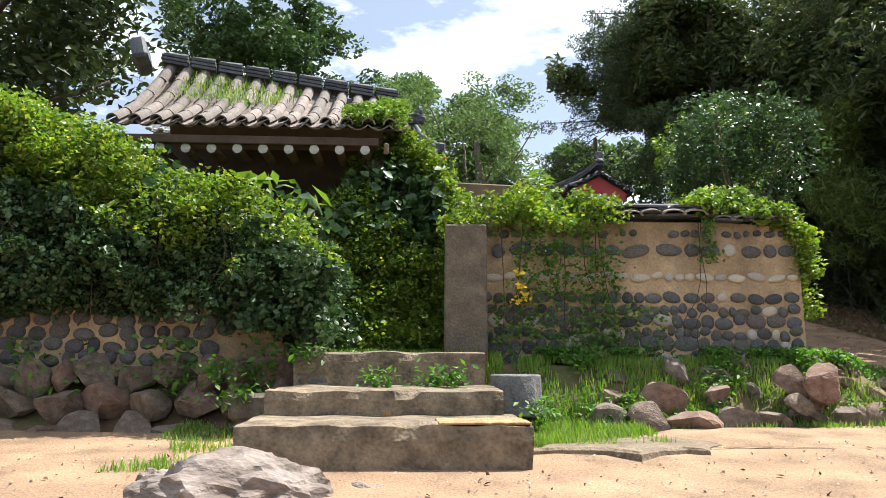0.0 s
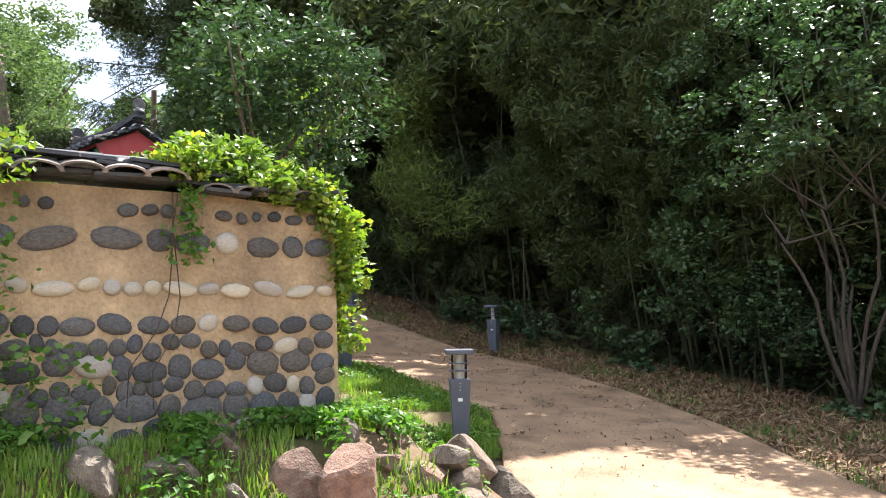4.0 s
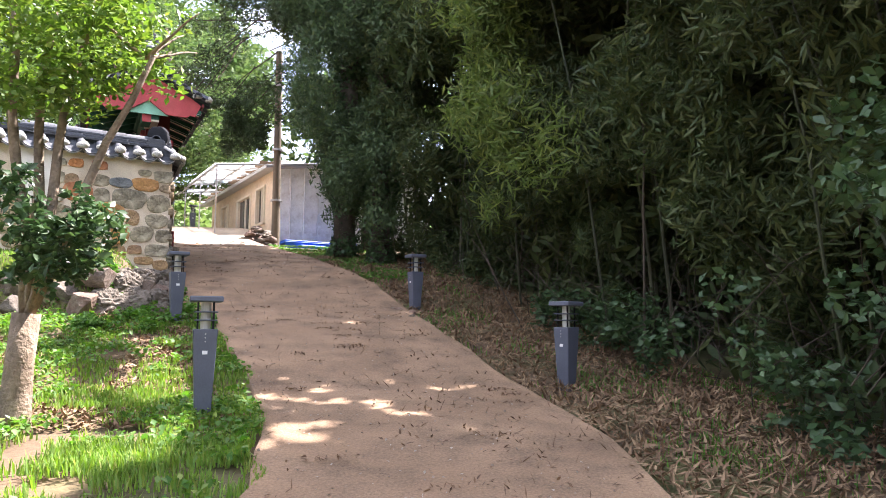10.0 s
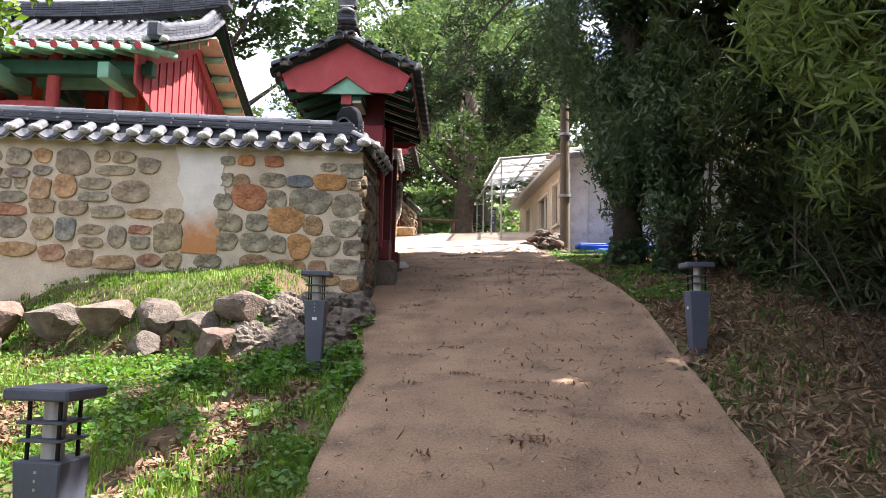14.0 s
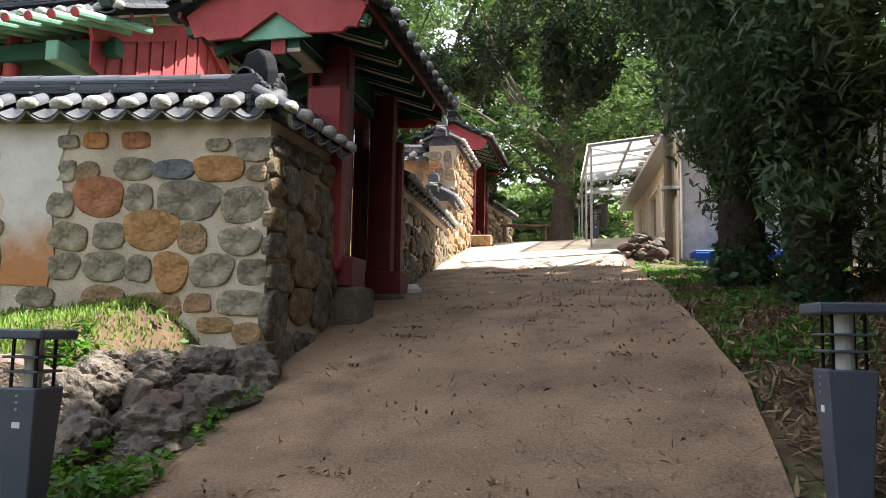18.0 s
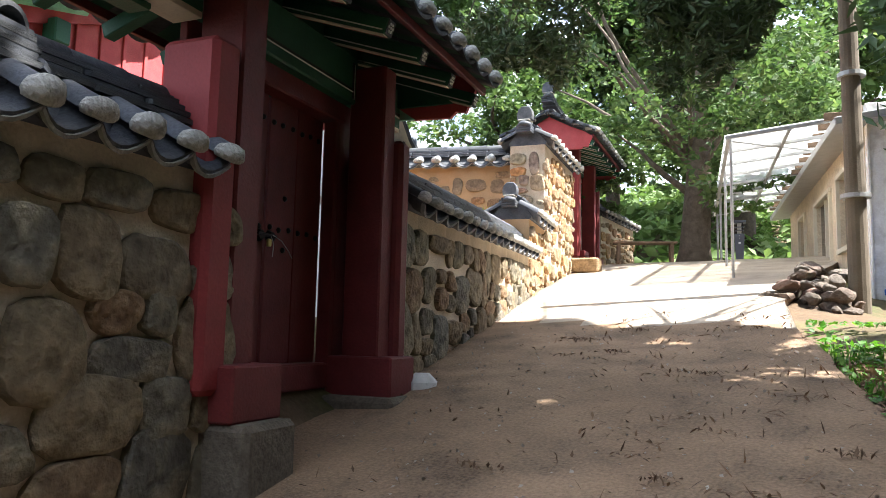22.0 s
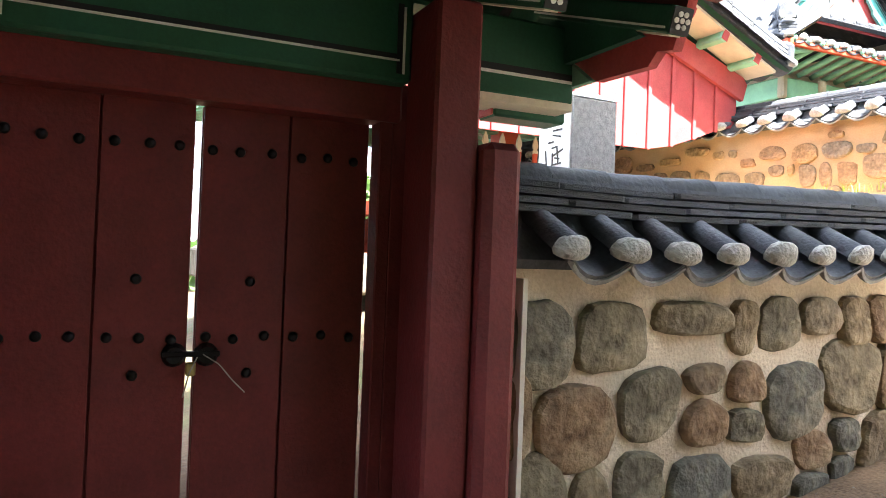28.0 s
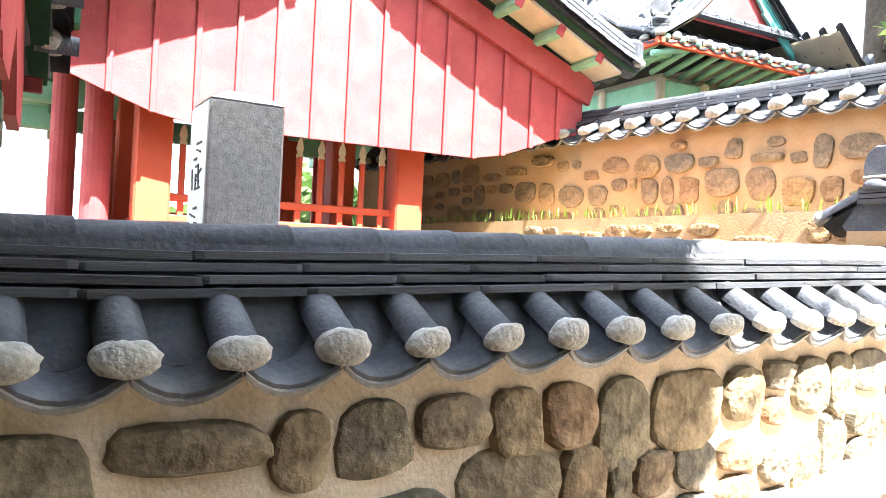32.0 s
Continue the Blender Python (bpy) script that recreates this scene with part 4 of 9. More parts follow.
# the curving wall uphill of the first gate
W1 = [(4.44, 22.52), (4.28, 22.98), (4.06, 23.65), (3.80, 24.40), (3.52, 25.20), (3.26, 25.95), (2.98, 26.70), (2.72, 27.4)]
w1_len = run_length(W1)
w1_top = lambda s: 4.515 + 0.030 * s + 0.02 * (1 - ease(0.0, 0.9, s))
root_w1 = empty("wall_lane", "curving stone and mortar wall with dark clay tile coping", "wall", kind="structure")
acc = 0.0
for i, (a, b) in enumerate(zip(W1, W1[1:])):
    d = math.dist(a, b)
    ang = math.degrees(math.atan2(b[1] - a[1], b[0] - a[0]))
    m = frame_at((*b, 0), ang + 180)
    low = (lambda b, d: lambda s: profile(b[1] - s * 0.94))(b, d)
    bm = bmesh.new()
    vs = [bm.verts.new(v) for v in ((0, 0, low(0) - 0.3), (d, 0, low(d) - 0.3), (d, 0, w1_top(acc)), (0, 0, w1_top(acc + d)),
                                    (0, -0.5, low(0) - 0.3), (d, -0.5, low(d) - 0.3), (d, -0.5, w1_top(acc)), (0, -0.5, w1_top(acc + d)))]
    for f in ((0, 1, 2, 3), (5, 4, 7, 6), (3, 2, 6, 7), (1, 5, 6, 2), (4, 0, 3, 7)):
        bm.faces.new([vs[k] for k in f])
    part("masonry", bm, M_MORTAR, root_w1, m=m)
    acc += d
def w1_place(s):
    x, y, a = bent(W1, s)
    return pose(x, y, 0, 0, 0, a + 180)


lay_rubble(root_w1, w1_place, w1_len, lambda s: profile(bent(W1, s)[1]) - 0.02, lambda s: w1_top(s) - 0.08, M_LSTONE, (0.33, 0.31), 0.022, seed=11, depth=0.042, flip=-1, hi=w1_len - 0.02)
coping(root_w1, W1, w1_top, 0.5, side=-1, pitch=0.288, both=True, start=0.17)

bm = bmesh.new()
pv = [(1.56, 4.31), (2.16, 4.31), (2.10, 4.05), (2.13, 3.86), (2.04, 3.70), (2.07, 3.45), (2.02, 3.25), (2.05, 3.08), (1.66, 3.06), (1.62, 3.3), (1.66, 3.6), (1.58, 3.78), (1.63, 4.0)]
top = [bm.verts.new((x, 0.016, z)) for x, z in pv]
rim = [bm.verts.new((1.84 + (x - 1.84) * 1.04, -0.01, z)) for x, z in pv]
bm.faces.new(top)
for k in range(len(pv)):
    bm.faces.new((top[k], top[(k + 1) % len(pv)], rim[(k + 1) % len(pv)], rim[k]))
bmesh.ops.recalc_face_normals(bm, faces=bm.faces)
part("plaster_patch", bm, M_PATCH, wall_gw, "white plaster patch, rust-stained at its foot", m=gw_m)


# ---- front walls, steps and terrace ----
FRONT_ANG = 178.6
fm = pose(3.86, 8.12, 0, 0, 0, FRONT_ANG) @ Matrix.Diagonal((1, 1, 1, 1))
front = empty("wall_front", "ochre mud wall with courses of dark and pale river stones and a ruined tile coping", "wall", kind="structure")
bm = bmesh.new()
NX = 24
rows = []
for i in range(NX + 1):
    s = 3.42 * i / NX
    top = 2.52 - 0.05 * ease(0.9, 0, s)
    rows.append([bm.verts.new(v) for v in ((s, 0.10, 0.75), (s, 0.05, 1.35), (s, 0.0, top), (s, -0.45, top), (s, -0.5, 0.75))])
for a, b in zip(rows, rows[1:]):
    for k in range(4):
        bm.faces.new((a[k], a[k + 1], b[k + 1], b[k]))
bm.faces.new(rows[0][::-1])
bm.faces.new(rows[-1])
bmesh.ops.recalc_face_normals(bm, faces=bm.faces)
part("mud_plaster", bm, M_MUD, front, m=fm)


def lean_at(z):
    return float(np.interp(z, (0.75, 1.35, 2.52), (0.10, 0.05, 0.0)))


r4 = random.Random(21)


def course(z, w, h, meshes, wob=0.015, lo=0.03, hi=3.38, chance=1.0, pale=0.0, loose=0.15):
    s = lo
    while s < hi - 0.05:
        ww = w * r4.uniform(0.6, 1.35)
        if r4.random() < chance:
            zz = z + r4.uniform(-wob, wob)
            me = r4.choice(PALES) if r4.random() < pale else r4.choice(meshes)
            q = fm @ Matrix.Translation((s + ww / 2, lean_at(zz), zz)) @ Matrix.Rotation(r4.uniform(-0.3, 0.3), 4, "Y") @ Matrix.Diagonal((ww * 1.03, 0.085, h * r4.uniform(0.85, 1.15), 1))
            link("stone", me, None, front, m=q)
        s += ww * (1 + r4.uniform(0, loose))


course(2.39, 0.095, 0.08, PEBBLES, chance=0.85, loose=0.6)
course(2.21, 0.23, 0.135, PEBBLES, pale=0.06, loose=0.25)
course(1.925, 0.165, 0.09, PALES, loose=0.12)
course(1.70, 0.155, 0.125, PEBBLES, pale=0.08, loose=0.15)
for z, w, h in ((1.575, 0.125, 0.105), (1.455, 0.165, 0.15), (1.325, 0.125, 0.12), (1.195, 0.19, 0.165), (1.05, 0.165, 0.15)):
    course(z, w, h, PEBBLES, wob=0.035, pale=0.13, loose=0.0)
# leftovers of its coping
for i, s in enumerate((1.14, 1.37, 1.60, 1.83)):
    q = fm @ Matrix.Translation((s, 0.16, 2.57 + r4.uniform(-0.015, 0.015))) @ Matrix.Rotation(math.pi + r4.uniform(-0.05, 0.05), 4, "Z") @ Matrix.Rotation(radians(20), 4, "X") @ Matrix.Diagonal((1.6, 1.15, 0.68, 1))
    link("round_tile", OT_ROUND, None, front, m=q)
for s, a in ((0.62, 0.12), (0.83, -0.1), (0.25, 0.06)):
    q = fm @ Matrix.Translation((s, 0.12, 2.52)) @ Matrix.Rotation(math.pi + a, 4, "Z") @ Matrix.Rotation(radians(8), 4, "X") @ Matrix.Diagonal((1.3, 1, 0.7, 1))
    link("round_tile", OT_ROUND, None, front, m=q)
for i in range(46):
    s, lay = r4.uniform(0.1, 2.2), r4.randrange(4)
    q = fm @ Matrix.Translation((s, -0.12 + r4.uniform(-0.06, 0.08), 2.54 + lay * 0.032 + (0.03 if s > 0.9 else -0.02))) @ Matrix.Rotation(r4.uniform(-0.12, 0.12), 4, "Z") @ Matrix.Rotation(r4.uniform(-0.05, 0.05), 4, "Y")
    link("flat_tile", FLAT, None, front, m=q @ Matrix.Diagonal((0.30, 0.34, 0.024, 1)))
for i, s in enumerate((1.15, 1.47, 1.79)):
    q = fm @ Matrix.Translation((s, -0.16, 2.70)) @ Matrix.Rotation(-math.pi / 2 + 0.03 * i, 4, "Z") @ Matrix.Diagonal((0.8, 1.05, 0.8, 1))
    link("ridge_tile", T_RIDGE, None, front, m=q)

# concrete gatepost
bm = box(0.44, 0.36, 1.42, 0.018, taper=0.97)
for v in bm.verts:
    v.co += Vector((noise.noise(v.co * 4), noise.noise(v.co * 4 + Vector((5, 0, 0))), 0)) * 0.006
tagged(part("gatepost", bm, M_CONC, m=pose(0.27, 7.98, 1.0, 0, 0, -4)), "weathered grey-brown concrete gatepost against the wall", "post")

# steps
def step_block(xa, xb, y, depth, z0, z1, chips, label):
    bm = bmesh.new()
    nx, ny, nz = 26, 8, 5
    grid = {}
    def P(i, j, k):
        if (i, j, k) not in grid:
            x, yy, z = xa + (xb - xa) * i / nx, y + depth * j / ny, z0 + (z1 - z0) * k / nz
            w = Vector((noise.noise((x * 3, yy * 3, z * 3)), noise.noise((x * 3 + 7, yy * 3, z * 3)), noise.noise((x * 3, yy * 3 + 9, z * 3)))) * 0.022
            if j == 0 and k == nz:
                w += Vector((0, 0.03, -0.02)) * (0.4 + chips * max(0, noise.noise((x * 5, 3, 1)) * 2))
            if j == 0 and k == 0:
                w += Vector((0, chips * 0.06 * max(0, noise.noise((x * 4, 8, 1))), 0))
            grid[(i, j, k)] = bm.verts.new(Vector((x, yy, z)) + w)
        return grid[(i, j, k)]
    for i in range(nx):
        for k in range(nz):
            bm.faces.new((P(i, 0, k), P(i + 1, 0, k), P(i + 1, 0, k + 1), P(i, 0, k + 1)))
        for j in range(ny):
            bm.faces.new((P(i, j, nz), P(i + 1, j, nz), P(i + 1, j + 1, nz), P(i, j + 1, nz)))
    for j in range(ny):
        for k in range(nz):
            bm.faces.new((P(0, j + 1, k), P(0, j, k), P(0, j, k + 1), P(0, j + 1, k + 1)))
            bm.faces.new((P(nx, j, k), P(nx, j + 1, k), P(nx, j + 1, k + 1), P(nx, j, k + 1)))
    return part("step", bm, M_STEP, steps, label)


steps = empty("stone_steps", "three chipped brown-stained concrete steps up to an overgrown gateway", "steps", kind="structure", at=(-0.45, 6.2, 0.2))
step_block(-1.44, 0.52, 5.33, 1.0, 0.10, 0.625, 1.0, "lowest step with a patched corner")
step_block(-1.40, 0.44, 6.20, 1.0, 0.45, 0.82, 1.4, "middle step with a crumbled edge")
step_block(-1.33, 0.37, 7.05, 0.5, 0.72, 1.115, 0.6, "top step")
rs5 = random.Random(33)
for i in range(15):
    x = -0.95 + i * 0.095 + rs5.uniform(-0.02, 0.02)
    link("embedded_stone", rs5.choice(STONES), None, steps, m=pose(x, 6.205, 0.55 + rs5.uniform(-0.03, 0.05), 0, 0, 180) @ Matrix.Diagonal((rs5.uniform(0.08, 0.16), 0.07, rs5.uniform(0.07, 0.13), 1)))
for i in range(7):
    link("embedded_stone", rs5.choice(PEBBLES), None, steps, m=pose(-1.25 + i * 0.09, 7.06, 0.84 + rs5.uniform(-0.02, 0.04), 0, 0, 180) @ Matrix.Diagonal((rs5.uniform(0.08, 0.15), 0.06, rs5.uniform(0.06, 0.1), 1)))
bm = box(0.62, 0.42, 0.016, 0.004)
part("mortar_patch", bm, M_OSTONE, steps, "ochre mortar patch", m=pose(0.20, 5.56, 0.622, 0, 0, 2))

# rocks of the terrace, the retaining edge and the gate corner
def rock(x, y, z, sx, sy, sz, label, group, turn=None, sink=0.05):
    ob = link("rock", rnd.choice(BOULDERS if group == "boulders" else ROCKS), None, None, m=pose(x, y, z - sink, rnd.uniform(-10, 10), rnd.uniform(-10, 10), turn if turn is not None else rnd.uniform(0, 360)) @ Matrix.Diagonal((sx, sy, sz, 1)))
    return tagged(ob, label, "rock", group)


rr = random.Random(5)
for lay in range(3):
    x = -8.0 + 0.15 * lay
    while x < -1.5:
        w = rr.uniform(0.30, 0.58) * (1.0 - 0.12 * lay)
        rock(x + w / 2, 7.10 + lay * 0.14 + rr.uniform(-0.04, 0.04), 0.34 + lay * 0.25 + rr.uniform(-0.03, 0.03), w * 1.12, 0.42, rr.uniform(0.30, 0.40), "rough brown field rock in a dry-laid terrace edge", "terrace rocks", rr.uniform(-14, 14))
        x += w * 0.97
for x, y, z, s in ((-1.95, 6.72, 0.36, 0.3), (-2.1, 6.5, 0.34, 0.22), (-2.75, 6.75, 0.34, 0.25), (-3.3, 6.8, 0.36, 0.2)):
    rock(x, y, z, s * 1.3, s, s * 0.6, "small fallen rock on the paving", "fallen rocks")
rock(-1.2, 4.72, 0.13, 1.35, 0.85, 0.66, "broad grey-pink bedrock boulder beside the lowest step", "boulders", 20, 0.12)
rock(-1.85, 5.0, 0.2, 0.4, 0.35, 0.35, "grey boulder beside the lowest step", "boulders", 60, 0.1)
rock(-0.6, 4.95, 0.15, 0.6, 0.4, 0.32, "grey boulder beside the lowest step", "boulders", 130, 0.08)
bm = bmesh.new()
ring = [(math.cos(a) * 0.78 * (1 + 0.5 * noise.noise((a * 1.7, 1, 2))), math.sin(a) * 0.55 * (1 + 0.5 * noise.noise((a * 2.3, 5, 2)))) for a in (k * math.tau / 22 for k in range(22))]
lvl = [[bm.verts.new((x * k, y * k, z + 0.012 * noise.noise((x * 4 * k, y * 4 * k, 3)))) for x, y in ring] for k, z in ((1.04, -0.1), (1.0, 0.012), (0.93, 0.03), (0.6, 0.036), (0.25, 0.04))]
for r0, r1 in zip(lvl, lvl[1:]):
    for k in range(22):
        bm.faces.new((r0[k], r0[(k + 1) % 22], r1[(k + 1) % 22], r1[k]))
bm.faces.new(lvl[-1])
tagged(part("flat_stone", bm, M_STEP, m=pose(1.35, 6.28, profile(6.28) + 0.02, 0, 0, 5)), "flat grey stone slab set in the paving's edge", "stone")
bm = bmesh.new()
bmesh.ops.create_cone(bm, cap_ends=True, segments=12, radius1=0.25, radius2=0.235, depth=0.36)
for v in bm.verts:
    v.co += Vector((noise.noise(v.co * 5), noise.noise(v.co * 5 + Vector((4, 0, 0))), 0)) * 0.05
bmesh.ops.bevel(bm, geom=list(bm.edges), offset=0.012, segments=1, affect="EDGES")
tagged(part("stump_stone", bm, M_PEBBLE, m=pose(0.66, 7.10, 0.74)), "flat-topped grey pillar stone beside the steps", "stone")
tagged(part("block_stone", box(0.36, 0.3, 0.22, 0.03), M_ROCK, m=pose(-1.62, 6.75, 0.55, 0, 0, 14)), "flat grey block of stone beside the steps", "stone")
for lay in range(3):
    x = 1.3 + 0.1 * lay
    while x < 4.75 - 0.15 * lay:
        w = rr.uniform(0.24, 0.48)
        rock(x + w / 2, 7.22 + 0.10 * math.sin(x * 2.3) + max(0, x - 3.9) * 0.55 + 0.26 * lay, 0.44 + 0.19 * lay, w * 1.1, 0.40, rr.uniform(0.28, 0.42), "reddish-brown field rock edging the grassy terrace", "terrace rocks", rr.uniform(-20, 20))
        x += w * (1.0 if lay == 0 else rr.uniform(1.0, 1.7))
for i in range(15):
    x = rr.uniform(3.1, 4.6)
    w = rr.uniform(0.2, 0.42)
    rock(x, 7.12 + max(0, x - 3.7) * 0.45 + rr.uniform(0, 0.45), 0.48 + 0.30 * (i % 3) / 2, w, w * 0.85, w * rr.uniform(0.7, 1.0), "reddish-brown field rock edging the grassy terrace", "terrace rocks")
for i in range(5):
    rock(4.15 + 0.14 * i, 7.75 + 0.24 * i, 0.50 + 0.02 * i, rr.uniform(0.28, 0.42), 0.3, 0.36, "dark field rock edging the grassy terrace", "terrace rocks")
# rocks below the tiled wall
x = 0.9
while x < 4.25:
    w = rr.uniform(0.40, 0.78)
    y = 17.60 + (x - 2.2) * 0.10
    rock(x + w / 2, y, 2.20 + rr.uniform(-0.05, 0.05), w * 1.1, 0.46, rr.uniform(0.36, 0.52), "sunlit grey-brown field rock in a low terrace edge", "wall-foot rocks", rr.uniform(-20, 20))
    if rr.random() < 0.3:
        rock(x + w / 2, y - 0.22, 1.98, w * 0.8, 0.36, 0.3, "sunlit grey-brown field rock in a low terrace edge", "wall-foot rocks", rr.uniform(-20, 20))
    x += w * 0.93
rock(4.62, 17.85, 2.40, 0.62, 0.45, 0.40, "pale flat-topped field rock in a low terrace edge", "wall-foot rocks", 10)
rock(4.52, 17.52, 2.0, 0.58, 0.45, 0.46, "grey field rock in a low terrace edge", "wall-foot rocks", 40)
for x, y, z, w, d, h in ((4.98, 17.95, 2.02, 0.7, 0.55, 0.55), (5.24, 18.35, 2.02, 0.7, 0.7, 0.58), (5.24, 18.75, 2.12, 0.66, 0.75, 0.66), (5.26, 19.1, 2.26, 0.5, 0.66, 0.66)):
    ob = link("rock", rr.choice(LEDGES), None, None, m=pose(x, y, z - 0.1, rr.uniform(-8, 8), rr.uniform(-8, 8), rr.uniform(0, 360)) @ Matrix.Diagonal((w, d, h, 1)))
    tagged(ob, "cracked lichened ledge rock at the wall's corner", "rock", "wall-foot rocks")
for x, y, z, w, d, h in ((4.72, 17.72, 2.02, 0.55, 0.42, 0.5), (4.9, 18.22, 2.40, 0.5, 0.42, 0.36), (4.86, 18.0, 2.30, 0.44, 0.4, 0.42), (5.04, 18.52, 2.46, 0.46, 0.46, 0.36), (5.12, 18.86, 2.50, 0.42, 0.42, 0.36), (4.78, 18.32, 2.56, 0.34, 0.3, 0.24), (5.02, 17.8, 1.9, 0.42, 0.4, 0.34), (5.3, 18.1, 1.98, 0.4, 0.4, 0.32)):
    ob = link("rock", rr.choice(LEDGES), None, None, m=pose(x, y, z - 0.1, rr.uniform(-8, 8), rr.uniform(-8, 8), rr.uniform(0, 360)) @ Matrix.Diagonal((w, d, h, 1)))
    tagged(ob, "cracked lichened ledge rock at the wall's corner", "rock", "wall-foot rocks")
for i in range(16):
    t = rr.random()
    x, y = 4.6 + 0.85 * t + rr.uniform(-0.12, 0.12), 17.62 + 1.0 * t + rr.uniform(-0.1, 0.1)
    w = rr.uniform(0.2, 0.42)
    rock(x, y, profile(y) + rr.uniform(0.0, 0.22), w, w * 0.8, w * 0.7, "rough lichened rock at the wall's corner", "wall-foot rocks")
# rocks by the bollards on the litter side
for x, y in ((8.75, 17.6), (8.85, 17.9), (8.7, 18.1)):
    rock(x, y, ground(x, y), 0.2, 0.18, 0.14, "small rock at the paving's edge", "edge rocks")

# left front wall
lm = pose(-1.22, 7.66, 0, 0, 0, 181)
left = wall_body("wall_front_west", lm, 8.0, 0.45, lambda s: 0.95, lambda s: 2.05, M_MUD, "river-stone wall almost buried under creepers")
for z in (1.06, 1.18, 1.31, 1.44, 1.56, 1.68):
    s = 0.75 if z > 1.2 else 0.9
    while s < 5.2:
        ww = 0.17 * r4.uniform(0.75, 1.3)
        q = lm @ Matrix.Translation((s + ww / 2, 0.0, z + r4.uniform(-0.03, 0.03))) @ Matrix.Rotation(r4.uniform(-0.3, 0.3), 4, "Y") @ Matrix.Diagonal((ww * 0.95, 0.10, 0.14 * r4.uniform(0.85, 1.2), 1))
        link("stone", r4.choice(PEBBLES), None, left, m=q)
        s += ww * (1 + r4.uniform(0, 0.12))
tagged(part("gatepost", box(0.3, 0.35, 1.0, 0.02), M_CONC, m=pose(-1.36, 7.8, 0.95)), "stained concrete gatepost under the creepers", "post")


# ---- old gatehouse behind the creepers ----
old = empty("old_house", "derelict tile-roofed timber building overgrown with creepers", "house", at=(-2.7, 10, 1))
ER0, ER1, RG0, RG1 = Vector((-3.95, 9.0, 3.80)), Vector((-0.45, 9.05, 3.80)), Vector((-3.75, 10.35, 5.0)), Vector((-0.5, 10.9, 4.70))
bm = bmesh.new()
N = 10
sheet = [[bm.verts.new(ER0.lerp(ER1, i / N).lerp(RG0.lerp(RG1, i / N), j / N) + Vector((0, 0, -0.12 * math.sin(math.pi * j / N)))) for j in range(N + 1)] for i in range(N + 1)]
for i in range(N):
    for j in range(N):
        bm.faces.new((sheet[i][j], sheet[i + 1][j], sheet[i + 1][j + 1], sheet[i][j + 1]))
bmesh.ops.solidify(bm, geom=list(bm.faces), thickness=0.06)
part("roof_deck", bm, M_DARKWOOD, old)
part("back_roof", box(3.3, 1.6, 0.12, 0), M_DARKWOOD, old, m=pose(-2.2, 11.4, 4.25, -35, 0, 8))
for i in range(14):
    t = (i + 0.5) / 14
    for j in range(5):
        a = ER0.lerp(ER1, t).lerp(RG0.lerp(RG1, t), j / 5) + Vector((0, 0, -0.12 * math.sin(math.pi * j / 5) + 0.05))
        b = ER0.lerp(ER1, t).lerp(RG0.lerp(RG1, t), (j + 1) / 5) + Vector((0, 0, -0.12 * math.sin(math.pi * (j + 1) / 5) + 0.05))
        d = b - a
        q = Matrix.Translation(a + Vector((rnd.uniform(-0.012, 0.012), 0, 0.0))) @ d.to_track_quat("Y", "Z").to_matrix().to_4x4()
        link("round_tile", OT_ROUND, None, old, m=q @ Matrix.Diagonal((0.95, d.length / 0.36 * 1.05, 0.95, 1)))
        q2 = Matrix.Translation(a + Vector((0.125, 0, 0.0))) @ d.to_track_quat("Y", "Z").to_matrix().to_4x4()
        link("trough_tile", OT_TROUGH, None, old, m=q2 @ Matrix.Diagonal((1, d.length / 0.40 * 1.05, 1, 1)))
for i in range(9):
    p = RG0.lerp(RG1, (i + 0.5) / 9) + Vector((0, 0, 0.1))
    for lay in range(3):
        link("flat_tile", FLAT, None, old, m=Matrix.Translation(p + Vector((0, 0, lay * 0.05 - 0.03))) @ pose(0, 0, 0, 0, 5, 12) @ Matrix.Diagonal((0.33, 0.26, 0.04, 1)))
    link("ridge_tile", T_RIDGE, None, old, m=Matrix.Translation(p + Vector((-0.15, 0, 0.11))) @ pose(0, 0, 0, 0, 0, -78))
bm = box(0.2, 0.5, 0.32, 0.04)
part("ridge_end", bm, M_TILE, old, m=pose(-3.95, 10.2, 5.0, -12, -14, 10))
part("eave_beam", box(3.35, 0.10, 0.10, 0.01), M_DARKWOOD, old, m=pose(-2.37, 9.12, 3.60, 0, 0, 1))
part("verge_board", box(0.05, 1.1, 0.13, 0.01), M_OLDWOOD, old, m=pose(-0.60, 9.45, 3.60, 16, 0, 0))
bm = bmesh.new()
bmesh.ops.create_cone(bm, cap_ends=True, segments=12, radius1=0.055, radius2=0.055, depth=0.6)
raf = mesh_of("rafter", bm, M_OLDWOOD, False)
bm = bmesh.new()
bmesh.ops.create_cone(bm, cap_ends=True, segments=14, radius1=0.058, radius2=0.058, depth=0.02)
rafend = mesh_of("rafter_end", bm, M_LIME, False)
for i in range(9):
    xx = -3.3 + i * 0.305
    link("rafter", raf, None, old, m=pose(xx, 9.42, 3.55, 90, 0, 0))
    link("rafter_end", rafend, None, old, m=pose(xx, 9.115, 3.55, 90, 0, 0))
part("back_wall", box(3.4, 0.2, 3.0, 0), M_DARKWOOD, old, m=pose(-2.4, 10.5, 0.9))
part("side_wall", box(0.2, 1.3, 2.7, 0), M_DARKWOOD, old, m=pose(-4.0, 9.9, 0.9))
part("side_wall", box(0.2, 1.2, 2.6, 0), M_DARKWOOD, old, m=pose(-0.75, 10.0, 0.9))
lint = empty("ruined_lintel", "weathered timber lintel and stub showing through creepers", "beam", at=(0.45, 9.6, 3.1))
